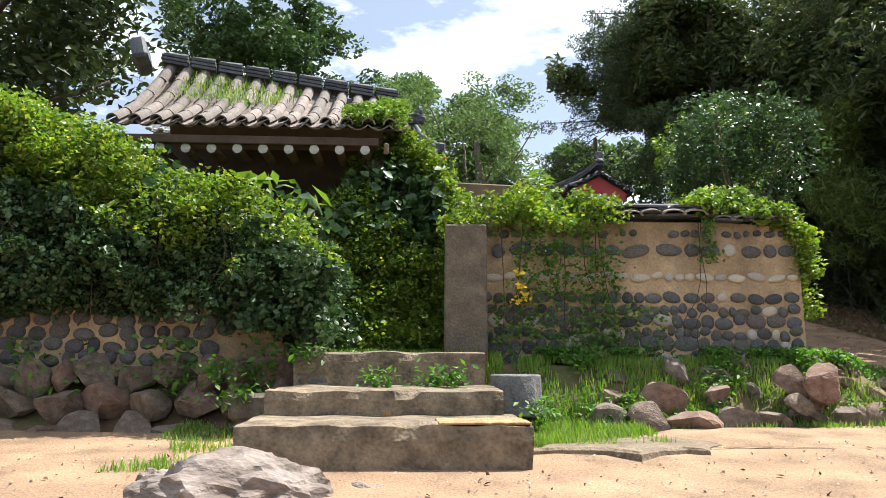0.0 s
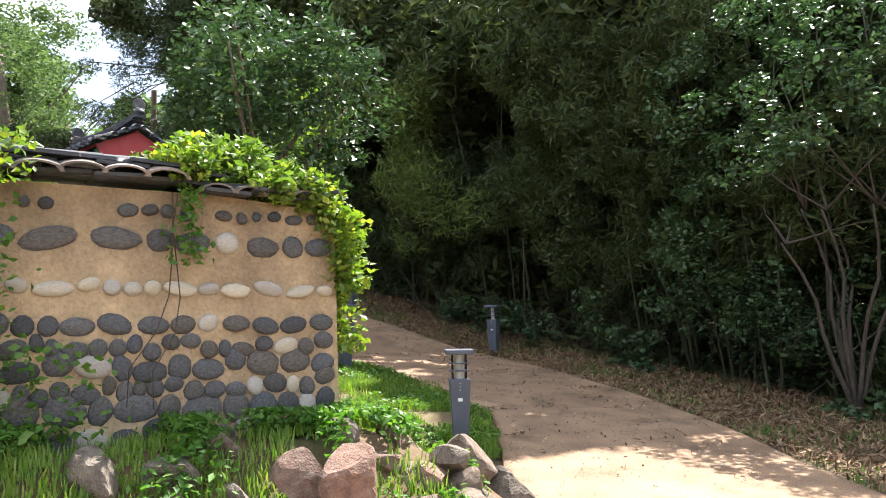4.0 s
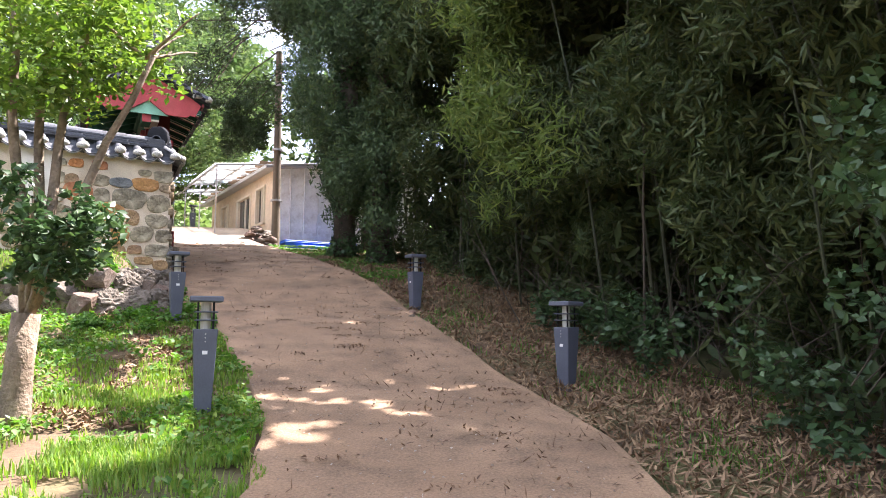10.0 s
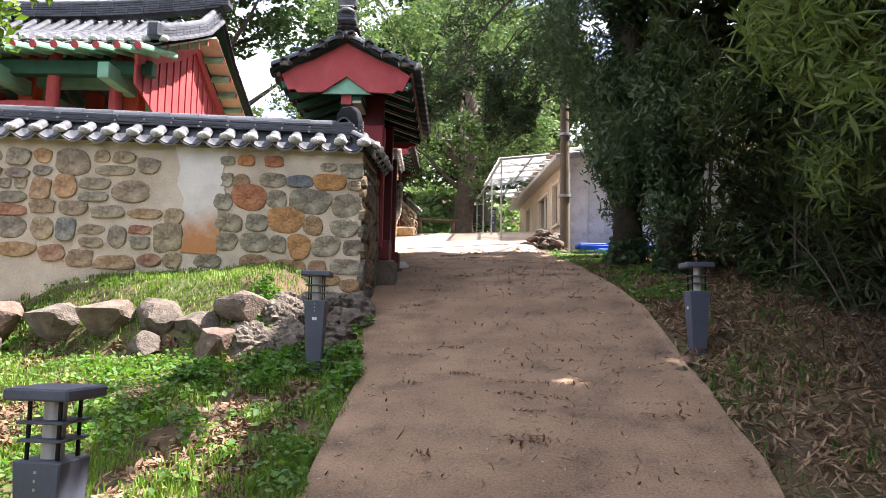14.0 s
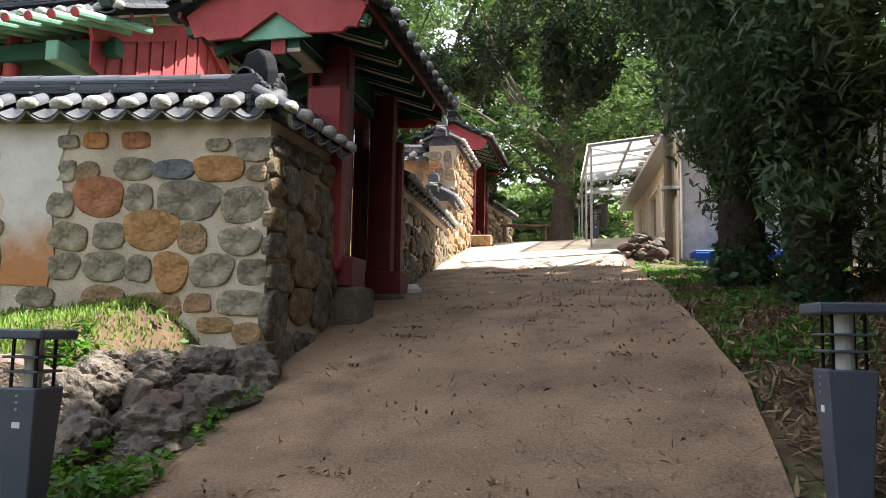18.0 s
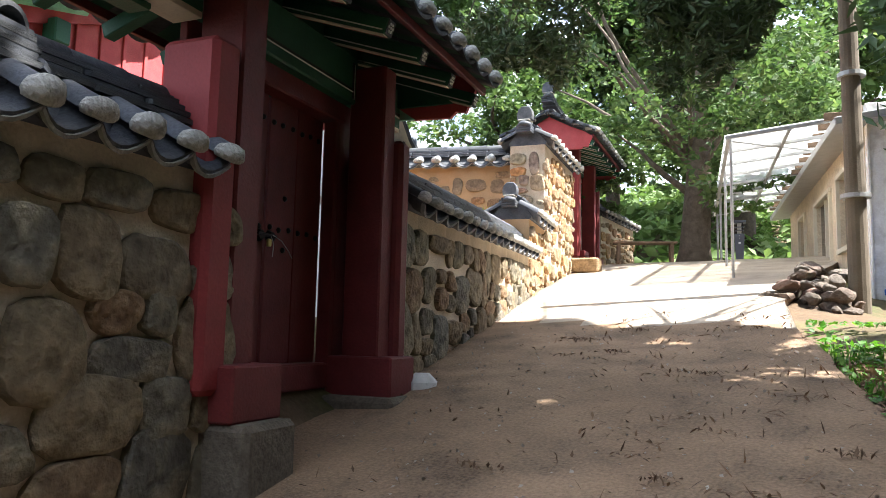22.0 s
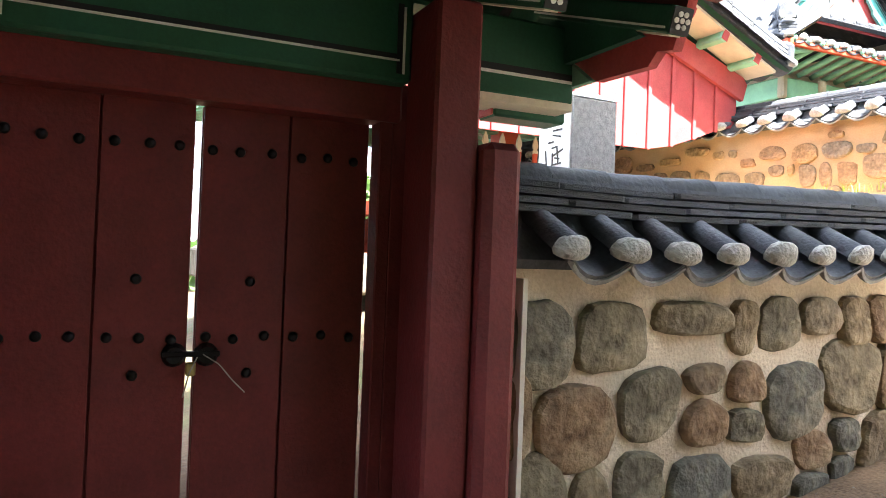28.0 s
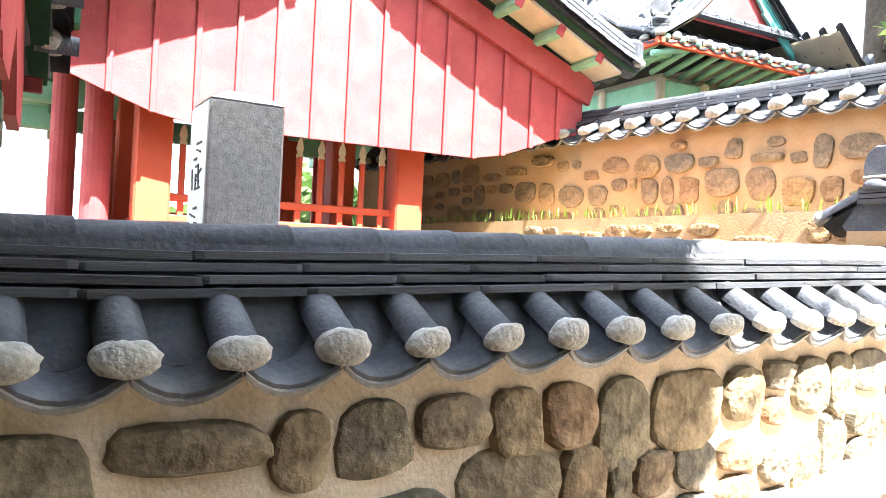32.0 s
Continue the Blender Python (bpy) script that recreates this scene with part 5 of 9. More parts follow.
part("beam", box(1.3, 0.16, 0.19, 0.015), M_OLDWOOD, lint, m=pose(0.40, 9.6, 3.07, 0, 1.5, 3))
part("stub", box(0.14, 0.16, 0.3, 0.015), M_OLDWOOD, lint, m=pose(1.12, 9.58, 3.02, 0, 6, 3))
part("post", box(0.16, 0.16, 2.2, 0.015), M_DARKWOOD, lint, m=pose(-0.15, 9.62, 0.95))
part("post", box(0.16, 0.16, 2.2, 0.015), M_DARKWOOD, lint, m=pose(0.95, 9.62, 0.95))


# ---- bollard lights ----
def bollard(x, y, z, turn, h=0.96):
    ob = empty("bollard_light", "slate-grey square bollard light with louvred lamp head", "bollard light", "path bollards", at=(x, y, z))
    m = pose(x, y, z, 0, 0, turn)
    b = h - 0.26
    bm = bmesh.new()
    bmesh.ops.create_cube(bm, size=1)
    for v in bm.verts:
        k = 0.094 if v.co.z > 0 else 0.060
        v.co = Vector((math.copysign(k, v.co.x), math.copysign(k, v.co.y), 0.0 if v.co.z < 0 else b))
    bmesh.ops.bevel(bm, geom=list(bm.edges), offset=0.006, segments=1, affect="EDGES")
    body = part("body", bm, M_BOLLARD, ob, m=m)
    part("base_plate", box(0.17, 0.17, 0.012, 0.003), M_BOLLARD, ob, m=m)
    part("cap", box(0.255, 0.255, 0.045, 0.008), M_BOLLARD, ob, m=m @ Matrix.Translation((0, 0, h - 0.045)))
    for k in range(2):
        part("louvre", box(0.172 + 0.012 * k, 0.172 + 0.012 * k, 0.011, 0.003), M_BOLLARD, ob, m=m @ Matrix.Translation((0, 0, b + 0.065 + 0.065 * k)))
    bm = bmesh.new()
    bmesh.ops.create_cone(bm, cap_ends=True, segments=14, radius1=0.040, radius2=0.040, depth=0.22)
    part("lamp_tube", bm, M_LAMP, ob, "frosted glass lamp tube", m=m @ Matrix.Translation((0, 0, b + 0.108)))
    for sx in (-1, 1):
        for sy in (-1, 1):
            part("rod", box(0.011, 0.011, 0.22, 0), M_IRON, ob, m=m @ Matrix.Translation((sx * 0.06, sy * 0.06, b - 0.004)))
    part("sticker", box(0.04, 0.002, 0.08, 0), M_STICKER, body, "small white sticker", m=m @ Matrix.Translation((0.0, -0.0862, b * 0.72)) @ Matrix.Rotation(radians(-2.7), 4, "X"))
    for k in range(3):
        part("screw", box(0.010, 0.004, 0.010, 0), M_STEEL, body, m=m @ Matrix.Translation((0.0, -0.0925, b * 0.94 - 0.03 * k)))
    return ob


bollard(5.50, 9.05, 0.51, -30)
bollard(6.43, 13.36, 1.09, 8)
bollard(9.86, 14.39, 1.13, -58)
bollard(8.96, 18.33, 2.06, -73, 0.86)
bollard(5.68, 17.19, 1.88, 16, 0.88)
bollard(3.86, 33.6, 4.95, 16)


# ---- tiled roofs ----
def roof_slope(parent, m, length, prof, pitch=0.27, old=False, caps=True, deck=None, edge=True):
    """One slope of a tiled roof. In m's axes x runs along the eave, y down the slope outwards; prof: (y, z) from ridge to eave."""
    n = max(2, round(length / pitch))
    st = length / n
    bm = bmesh.new()
    grid = [[bm.verts.new((s, y, z - 0.06)) for (y, z) in prof] for s in (0, length)]
    for k in range(len(prof) - 1):
        bm.faces.new((grid[0][k], grid[1][k], grid[1][k + 1], grid[0][k + 1]))
    bmesh.ops.solidify(bm, geom=list(bm.faces), thickness=0.05)
    part("roof_deck", bm, deck or M_GREEN, parent, m=m)
    # one long round-tile row and one trough row, bent to the slope, shared by all rows
    def bent_strip(shape, material, name):
        bm = bmesh.new()
        rings = []
        pts = []
        for (y0, z0), (y1, z1) in zip(prof, prof[1:]):
            k = max(1, round(math.dist((y0, z0), (y1, z1)) / 0.30))
            for i in range(k):
                for e in (0.0, 0.96):
                    t = (i + e) / k
                    pts.append((y0 + (y1 - y0) * t, z0 + (z1 - z0) * t, 1.0 if e == 0 else 1.12))
        pts.append((prof[-1][0], prof[-1][1], 1.08))
        for y, z, k in pts:
            rings.append([bm.verts.new((x * k, y, z + h * k)) for x, h in shape])
        for a, b in zip(rings, rings[1:]):
            for i in range(len(shape) - 1):
                bm.faces.new((a[i], a[i + 1], b[i + 1], b[i]))
        bm.faces.new(rings[-1])
        bmesh.ops.recalc_face_normals(bm, faces=bm.faces)
        return mesh_of(name, bm, material, "crease")
    rnd_shape = [(math.cos(math.pi * i / 7) * 0.07, math.sin(math.pi * i / 7) * 0.075) for i in range(8)]
    w = st * 0.96
    tr_shape = [((i / 6 - 0.5) * w, -0.05 * (1 - (2 * i / 6 - 1) ** 2) + 0.012) for i in range(7)] + [((0.5 - i / 6) * w, -0.05 * (1 - (2 * i / 6 - 1) ** 2) - 0.012) for i in range(7)]
    rme, tme = bent_strip(rnd_shape, M_TILE, "roof_roll"), bent_strip(tr_shape, M_TILE, "roof_channel")
    ye, ze = prof[-1]
    slope = math.atan2(prof[-2][1] - ze, ye - prof[-2][0])
    for i in range(n + 1):
        link("roof_roll", rme, None, parent, m=m @ Matrix.Translation((i * st + rnd.uniform(-0.006, 0.006), 0, 0)))
        if caps:
            link("lime_end", T_CAP, None, parent, m=m @ Matrix.Translation((i * st, ye + 0.0, ze + 0.022)) @ Matrix.Rotation(math.pi, 4, "Z") @ Matrix.Diagonal((1.05, 1, rnd.uniform(0.95, 1.15), 1)))
        if i < n:
            link("roof_channel", tme, None, parent, m=m @ Matrix.Translation(((i + 0.5) * st, 0.03, -0.02)))


def ridge(parent, a, b, layers=4, wide=0.26, lift=0.0, ends=True, k=1.0):
    """A layered ridge from a to b, its ends swept up by lift."""
    a, b = Vector(a), Vector(b)
    n = max(2, round((b - a).length / 0.32))
    ang = math.degrees(math.atan2(b.y - a.y, b.x - a.x))
    def at(t):
        return a.lerp(b, t) + Vector((0, 0, lift * (2 * t - 1) ** 2))
    for i in range(n):
        p, q = at(i / n), at((i + 1) / n)
        d = (q - p)
        tilt = -math.degrees(math.atan2(d.z, Vector((d.x, d.y)).length))
        for lay in range(layers):
            f = pose(*((p + q) / 2), 0, tilt, ang) @ Matrix.Translation((0, 0, lay * 0.036 * k))
            link("flat_tile", FLAT, None, parent, m=f @ Matrix.Diagonal((d.length * 0.985, wide - 0.02 * lay, 0.028 * k, 1)))
        f = pose(*((p + q) / 2), 0, tilt, ang) @ Matrix.Translation((-d.length / 2, 0, layers * 0.036 * k - 0.01)) @ Matrix.Rotation(-math.pi / 2, 4, "Z")
        link("ridge_tile", T_RIDGE, None, parent, m=f @ Matrix.Diagonal((1, d.length / 0.30 * 0.985, 1, 1)))
    if ends:
        finial(parent, at(0) + Vector((0, 0, 0.02)), ang + 180, 0.8 * k)
        finial(parent, at(1) + Vector((0, 0, 0.02)), ang, 0.8 * k)


def plate(outline, thick, x=0.0):
    """A flat board in the y-z plane."""
    bm = bmesh.new()
    a = [bm.verts.new((x - thick / 2, y, z)) for y, z in outline]
    b = [bm.verts.new((x + thick / 2, y, z)) for y, z in outline]
    bm.faces.new(a)
    bm.faces.new(b[::-1])
    k = len(outline)
    for i in range(k):
        bm.faces.new((a[i], b[i], b[(i + 1) % k], a[(i + 1) % k]))
    bmesh.ops.recalc_face_normals(bm, faces=bm.faces)
    return bm


# ---- the first gate ----
GATE_ANG = math.degrees(math.atan2(0.968, -0.251))


def L(u, v, z, rx=0, ry=0, rz=0):
    """A place in a gate's own axes: u along the lane uphill, v out towards the lane."""
    return GM @ pose(u, -v, z, rx, ry, rz)


def gatehouse(origin, label, detailed=True):
    global GM
    GM = pose(*origin, 0, 0, GATE_ANG)
    g = empty("gatehouse", label, "gate", at=origin)
    for u, w in ((-0.088, 0.176), (-1.66, 0.20)):
        part("post", box(w, 0.28, 2.12, 0.012), M_RED, g, m=L(u, -0.14, 3.36))
        part("foot_block", box(w + 0.20, 0.50, 0.27, 0.012), M_RED, g, m=L(u + (0.03 if u > -1 else -0.03), -0.11, 3.17))
    part("foot_stone", box(0.42, 0.46, 0.42, 0.03), M_CONC, g, "squared grey footing stone", m=L(-1.68, 0.0, 2.75))
    part("foot_stone", box(0.55, 0.55, 0.22, 0.03), M_CONC, g, "squared grey footing stone", m=L(-0.10, -0.06, 2.96))
    part("side_board", box(0.15, 0.32, 1.80, 0.03), M_RED, g, m=L(0.077, -0.10, 3.18))
    part("side_board", box(0.20, 0.34, 1.70, 0.03), M_SUNRED, g, "red side board with sunlight put into its colour", m=L(-1.92, -0.12, 3.3))
    part("threshold", box(1.32, 0.16, 0.17, 0.012), M_RED, g, m=L(-0.897, -0.42, 3.22))
    part("door_header", box(1.40, 0.14, 0.15, 0.012), M_RED, g, m=L(-0.875, -0.38, 5.075))
    for u in (-0.226, -1.5575):
        part("door_jamb", box(0.055, 0.10, 1.735, 0.006), M_RED, g, m=L(u, -0.39, 3.35))
    for u, w in ((-0.09, 0.22), (-1.68, 0.22)):
        part("jamb_fillet", box(w, 0.05, 1.90, 0.004), M_RED, g, m=L(u, -0.365, 3.33))
    # lintel and its painted lines
    lin = part("lintel", box(1.384, 0.20, 0.34, 0.012), M_GREEN, g, "dark green painted lintel with black and white lines", m=L(-0.868, -0.33, 5.21))
    part("white_line", box(1.28, 0.004, 0.008, 0), M_WHITELINE, lin, m=L(-0.868, -0.228, 5.285))
    part("black_line", box(1.28, 0.004, 0.018, 0), M_BLACKLINE, lin, m=L(-0.868, -0.2285, 5.294))
    part("white_line", box(0.010, 0.004, 0.25, 0), M_WHITELINE, lin, m=L(-0.212, -0.228, 5.24))
    part("black_line", box(0.022, 0.004, 0.26, 0), M_BLACKLINE, lin, m=L(-0.228, -0.2285, 5.24))
    part("white_line", box(0.010, 0.004, 0.25, 0), M_WHITELINE, lin, m=L(-1.51, -0.228, 5.24))
    part("upper_beam", box(1.76, 0.16, 0.30, 0.012), M_GREEN, g, m=L(-0.88, -0.40, 5.55))
    for u0, u1 in ((0.0, 0.55), (-2.36, -1.80)):
        be = part("beam_end", box(u1 - u0, 0.20, 0.32, 0.012), M_GREEN, g, "green painted beam end with cream underside", m=L((u0 + u1) / 2, -0.33, 5.215))
        part("cream_edge", box(u1 - u0 - 0.004, 0.19, 0.05, 0.004), M_CREAM, be, m=L((u0 + u1) / 2, -0.33, 5.19))
        part("white_line", box(u1 - u0 - 0.06, 0.004, 0.012, 0), M_WHITELINE, be, m=L((u0 + u1) / 2 + 0.02, -0.228, 5.30))
        part("black_line", box(u1 - u0 - 0.06, 0.004, 0.026, 0), M_BLACKLINE, be, m=L((u0 + u1) / 2 + 0.02, -0.2285, 5.313))
    # ridge beam ends and their red faces
    for u in (-2.20, 0.42):
        pu = part("purlin", box(0.35, 0.15, 0.16, 0.01), M_GREEN, g, m=L(u, -0.43, 5.16))
        part("purlin_end", box(0.012, 0.14, 0.15, 0.005), M_PINK, pu, m=L(u - 0.18, -0.43, 5.165))
    # rafters on both slopes
    tilt = 19
    for k in range(7):
        u = 0.53 - 0.493 * k
        for sgn in (1, -1):
            r = part("rafter", box(0.085, 1.0, 0.095, 0.006), M_GREEN, g, m=L(u, -0.43 + sgn * 0.36, 5.525, 0, 0, 0) @ Matrix.Rotation(radians(tilt if sgn > 0 else -tilt), 4, "X") @ Matrix.Translation((0, 0, -0.02)))
            q = PLACED[r.name]
            tipy = -0.5 if sgn > 0 else 0.5
            if sgn > 0:
                part("rafter_tip", box(0.080, 0.004, 0.09, 0), M_BLACKLINE, r, m=q @ Matrix.Translation((0, tipy - 0.003, 0.002)))
                for a in range(7):
                    rr2 = 0.0 if a == 6 else 0.024
                    bm = bmesh.new()
                    bmesh.ops.create_cone(bm, cap_ends=True, segments=8, radius1=0.0095, radius2=0.0095, depth=0.004)
                    part("flower_dot", bm, M_WHITELINE, r, m=q @ Matrix.Translation((math.cos(a * math.tau / 6) * rr2, tipy - 0.007, 0.048 + math.sin(a * math.tau / 6) * rr2)) @ Matrix.Rotation(math.pi / 2, 4, "X"))
                part("cream_edge", box(0.05, 0.97, 0.006, 0), M_CREAM, r, m=q @ Matrix.Translation((0, 0, -0.005)))
                part("red_stripe", box(0.012, 0.96, 0.006, 0), M_PINK, r, m=q @ Matrix.Translation((0.034, 0, -0.004)))
                part("white_line", box(0.003, 0.9, 0.008, 0), M_WHITELINE, r, m=q @ Matrix.Translation((-0.0435, -0.03, 0.016)))
    # eave boards
    part("eave_board", box(3.25, 0.035, 0.06, 0.004), M_RED, g, m=L(-0.94, 0.43, 5.475))
    part("eave_board", box(3.25, 0.035, 0.06, 0.004), M_RED, g, m=L(-0.94, -1.29, 5.475))
    # roof
    prof = [(0.0, 6.02), (0.42, 5.80), (0.95, 5.585)]
    roof_slope(g, GM @ pose(0.70, 0.43, 0, 0, 0, 180), 3.27, prof, 0.273)
    roof_slope(g, GM @ pose(-2.57, 0.43, 0, 0, 0, 0), 3.27, prof, 0.273, caps=False)
    e0, e1 = GM @ Vector((-2.50, 0.43, 6.07)), GM @ Vector((0.62, 0.43, 6.07))
    ridge(g, e0, e1, 4, 0.28, 0.10, k=1.15)
    # gable boards
    bar = [(-1.27, 5.52), (-0.90, 5.76), (-0.43, 6.10), (0.04, 5.76), (0.41, 5.52), (0.32, 5.32), (0.24, 5.335), (0.19, 5.29), (-0.13, 5.30), (-0.42, 5.51), (-0.73, 5.30), (-1.05, 5.29), (-1.10, 5.335), (-1.18, 5.32)]
    for u in (-2.47, 0.60):
        part("gable_board", plate([(-y, z) for y, z in bar], 0.04), M_PINK, g, "curved red gable board", m=L(u, 0, 0))
        part("gable_panel", plate([(0.75, 5.29), (0.10, 5.29), (0.42, 5.515)], 0.03), M_PALEGREEN, g, "teal painted gable panel", m=L(u + (0.05 if u < 0 else -0.05), 0, 0))
        part("gable_panel", plate([(1.10, 5.38), (-0.24, 5.38), (0.42, 5.95)], 0.03), M_GREEN, g, m=L(u + (0.09 if u < 0 else -0.09), 0, 0))
        # descending verge tiles
        for sgn in (1, -1):
            for k in range(4):
                t0 = 0.08 + k * 0.235
                y, z = 0.43 - sgn * t0 * 0.98, 6.06 - t0 * 0.52
                link("verge_tile", T_ROUND, None, g, m=GM @ Matrix.Translation((u + (-0.05 if u < 0 else 0.05), y, z - 0.02)) @ Matrix.Rotation(math.pi / 2 * (1 if u > 0 else -1) * -1, 4, "Z") @ Matrix.Rotation(sgn * 0.4 * (1 if u < 0 else -1), 4, "Y") @ Matrix.Diagonal((1, 0.45, 1, 1)))
                link("lime_end", T_CAP, None, g, m=GM @ Matrix.Translation((u + (-0.10 if u < 0 else 0.10), y, z)) @ Matrix.Rotation(math.pi / 2 * (-1 if u < 0 else 1), 4, "Z"))
    # door leaves
    leaves = []
    for (u0, u1) in ((-1.535, -0.912), (-0.888, -0.259)):
        leaf = part("door_leaf", box(u1 - u0, 0.03, 1.684, 0.004), M_RED, g, "closed plank door leaf", m=L((u0 + u1) / 2, -0.475, 3.395))
        leaves.append(leaf)
        for k in range(2):
            w = (u1 - u0) / 2
            part("plank", box(w - 0.007, 0.02, 1.684, 0.003), M_RED, leaf, m=L(u0 + w * (k + 0.5), -0.452, 3.395))
    bm = bmesh.new()
    bmesh.ops.create_uvsphere(bm, u_segments=8, v_segments=5, radius=0.019)
    stud = mesh_of("stud", bm, M_IRON, True)
    for z in (4.925, 4.245):
        for k in range(12):
            u = -1.50 + k * 0.1075
            link("stud", stud, None, leaves[u > -0.9], m=L(u + rnd.uniform(-0.008, 0.008), -0.44, z + rnd.uniform(-0.008, 0.008)))
    for u in (-1.09, -0.70):
        for z in (4.45, 4.115):
            link("stud", stud, None, leaves[u > -0.9], m=L(u, -0.44, z))
    for u in (-0.955, -0.845):
        bm = bmesh.new()
        bmesh.ops.create_cone(bm, cap_ends=True, segments=12, radius1=0.045, radius2=0.03, depth=0.03)
        part("latch_boss", bm, M_IRON, leaves[u > -0.9], "black iron latch boss", m=L(u, -0.43, 4.185, 90, 0, 0))
    part("latch_bar", box(0.2, 0.02, 0.02, 0.004), M_IRON, g, m=L(-0.90, -0.42, 4.18))
    part("padlock", box(0.035, 0.022, 0.05, 0.006), M_BRASS, g, "small brass padlock", m=L(-0.902, -0.40, 4.115))
    part("wire", tube([(0, 0, 0), (0.05, -0.03, -0.03), (0.10, -0.05, -0.09), (0.14, -0.05, -0.13)], [0.0025] * 4, 5), M_WIRE, g, "loose twisted wire", m=L(-0.86, -0.40, 4.19))
    part("wire", tube([(0, 0, 0), (-0.03, -0.04, -0.05), (-0.05, -0.05, -0.13)], [0.0025] * 3, 5), M_WIRE, g, m=L(-0.88, -0.40, 4.18))
    return g


gatehouse((4.53, 22.375, 0), "red and green timber gate with closed plank doors and tiled roof")
tagged(part("door_stone", box(0.26, 0.22, 0.2, 0.06), M_PALEGRANITE, m=L(0.22, 0.16, 3.12, 0, 0, 20)), "rounded pale stone at the gatepost's foot", "stone")
# plaster rendered end of the lane wall beside the gate
bm = plate([(-0.02, 3.2), (-0.02, 4.5), (0.5, 4.5), (0.5, 3.2)], 0.02)
part("wall_end_plaster", bm, M_WHITE, root_w1, "white plaster at the wall's end", m=L(0.20, 0, 0))

# ---- second gate, stepped wall, pillar ----
seg2 = [(2.74, 27.36), (2.36, 28.46)]
m2 = frame_at((*seg2[1], 0), math.degrees(math.atan2(seg2[1][1] - seg2[0][1], seg2[1][0] - seg2[0][0])) + 180)
l2 = math.dist(*seg2)
low2 = lambda s: profile(28.46 - s * 0.95)
root_2 = wall_body("wall_lane_step", m2, l2, 0.5, low2, lambda s: 5.20, M_OMORTAR, "stepped stone wall section with its own tile coping")
lay_rubble(root_2, along(m2), l2, low2, lambda s: 5.16, M_OSTONE, (0.28, 0.26), 0.05, seed=71, depth=0.045)
coping(root_2, seg2, lambda s: 5.20, 0.5, side=-1, pitch=0.27, both=True, layers=3)
finial(root_2, (2.50, 27.25, 5.33), 104.5 + 180, 0.8)
pil = [(2.36, 28.46), (1.74, 30.62)]
m3 = frame_at((*pil[1], 0), math.degrees(math.atan2(pil[1][1] - pil[0][1], pil[1][0] - pil[0][0])) + 180)
l3 = math.dist(*pil)
root_3 = wall_body("wall_pillar", m3, l3, 0.55, lambda s: profile(30.6 - s * 0.95), lambda s: 6.55, M_MORTAR, "tall stone wall pier beside the upper gate with tile coping")
lay_rubble(root_3, along(m3), l3, lambda s: profile(30.6 - s * 0.95), lambda s: 6.5, M_OSTONE, (0.3, 0.28), 0.05, seed=72, depth=0.045)
m3e = frame_at((*pil[0], 0), 0) @ Matrix.Rotation(radians(math.degrees(math.atan2(pil[1][1] - pil[0][1], pil[1][0] - pil[0][0])) + 90), 4, "Z")
lay_rubble(root_3, along(m3e), 0.55, lambda s: 5.1, lambda s: 6.5, M_STONE, (0.28, 0.26), 0.05, seed=73, depth=0.04)
coping(root_3, pil, lambda s: 6.55, 0.55, side=-1, pitch=0.27, both=True, layers=3)
finial(root_3, (2.08, 28.35, 6.70), 104.5 + 180, 0.95)

OW0, OW1 = (1.95, 28.62), (-4.6, 24.95)
ow_ang = math.degrees(math.atan2(OW0[1] - OW1[1], OW0[0] - OW1[0]))
mo = frame_at((*OW0, 0), ow_ang + 180)
lo_ = math.dist(OW0, OW1)
ow_top = lambda s: 6.30 - 0.022 * s
root_o = wall_body("wall_terrace", mo, lo_, 0.45, lambda s: 5.2, ow_top, M_OMORTAR, "sunlit ochre stone wall with dark tile coping on the upper terrace")
lay_rubble(root_o, along(mo), lo_, lambda s: 5.35, lambda s: ow_top(s) - 0.05, M_OSTONE, (0.29, 0.235), 0.06, seed=81, depth=0.03, hi=6.6)
coping(root_o, [OW1, OW0], lambda s: ow_top(lo_ - s), 0.45, side=-1, pitch=0.29, both=True, layers=4, rise=0.16)
ml = frame_at((2.32, 28.15, 0), ow_ang + 180)
root_l = wall_body("wall_retaining", ml, 7.0, 0.5, lambda s: 4.0, lambda s: 5.42 - 0.02 * s, M_OMORTAR, "low stone retaining wall with weeds along its top")
lay_rubble(root_l, along(ml), 7.0, lambda s: 4.6, lambda s: 5.40 - 0.02 * s, M_OSTONE, (0.28, 0.22), 0.05, seed=83, depth=0.03, hi=6.0)

GATE2 = (0.92, 33.35, 1.8)
gatehouse(GATE2, "upper red timber gate with a small tiled gable roof")
w3 = [(0.88, 33.68), (0.5, 36.4)]
mw3 = frame_at((*w3[1], 0), math.degrees(math.atan2(w3[1][1] - w3[0][1], w3[1][0] - w3[0][0])) + 180)
root_w3 = wall_body("wall_lane_upper", mw3, math.dist(*w3), 0.5, lambda s: 4.7, lambda s: 6.25, M_MORTAR, "stone wall beyond the upper gate")
lay_rubble(root_w3, along(mw3), math.dist(*w3), lambda s: 5.0, lambda s: 6.2, M_OSTONE, (0.32, 0.28), 0.05, seed=91, depth=0.04)
coping(root_w3, w3, lambda s: 6.25, 0.5, side=-1, pitch=0.28, both=False, layers=3)
tagged(part("foot_block", box(0.5, 0.36, 0.26, 0.03), M_OSTONE, m=pose(2.02, 30.62, profile(30.62) + 0.02, 0, 0, 14)), "squared tan stone block at the upper gate", "stone")

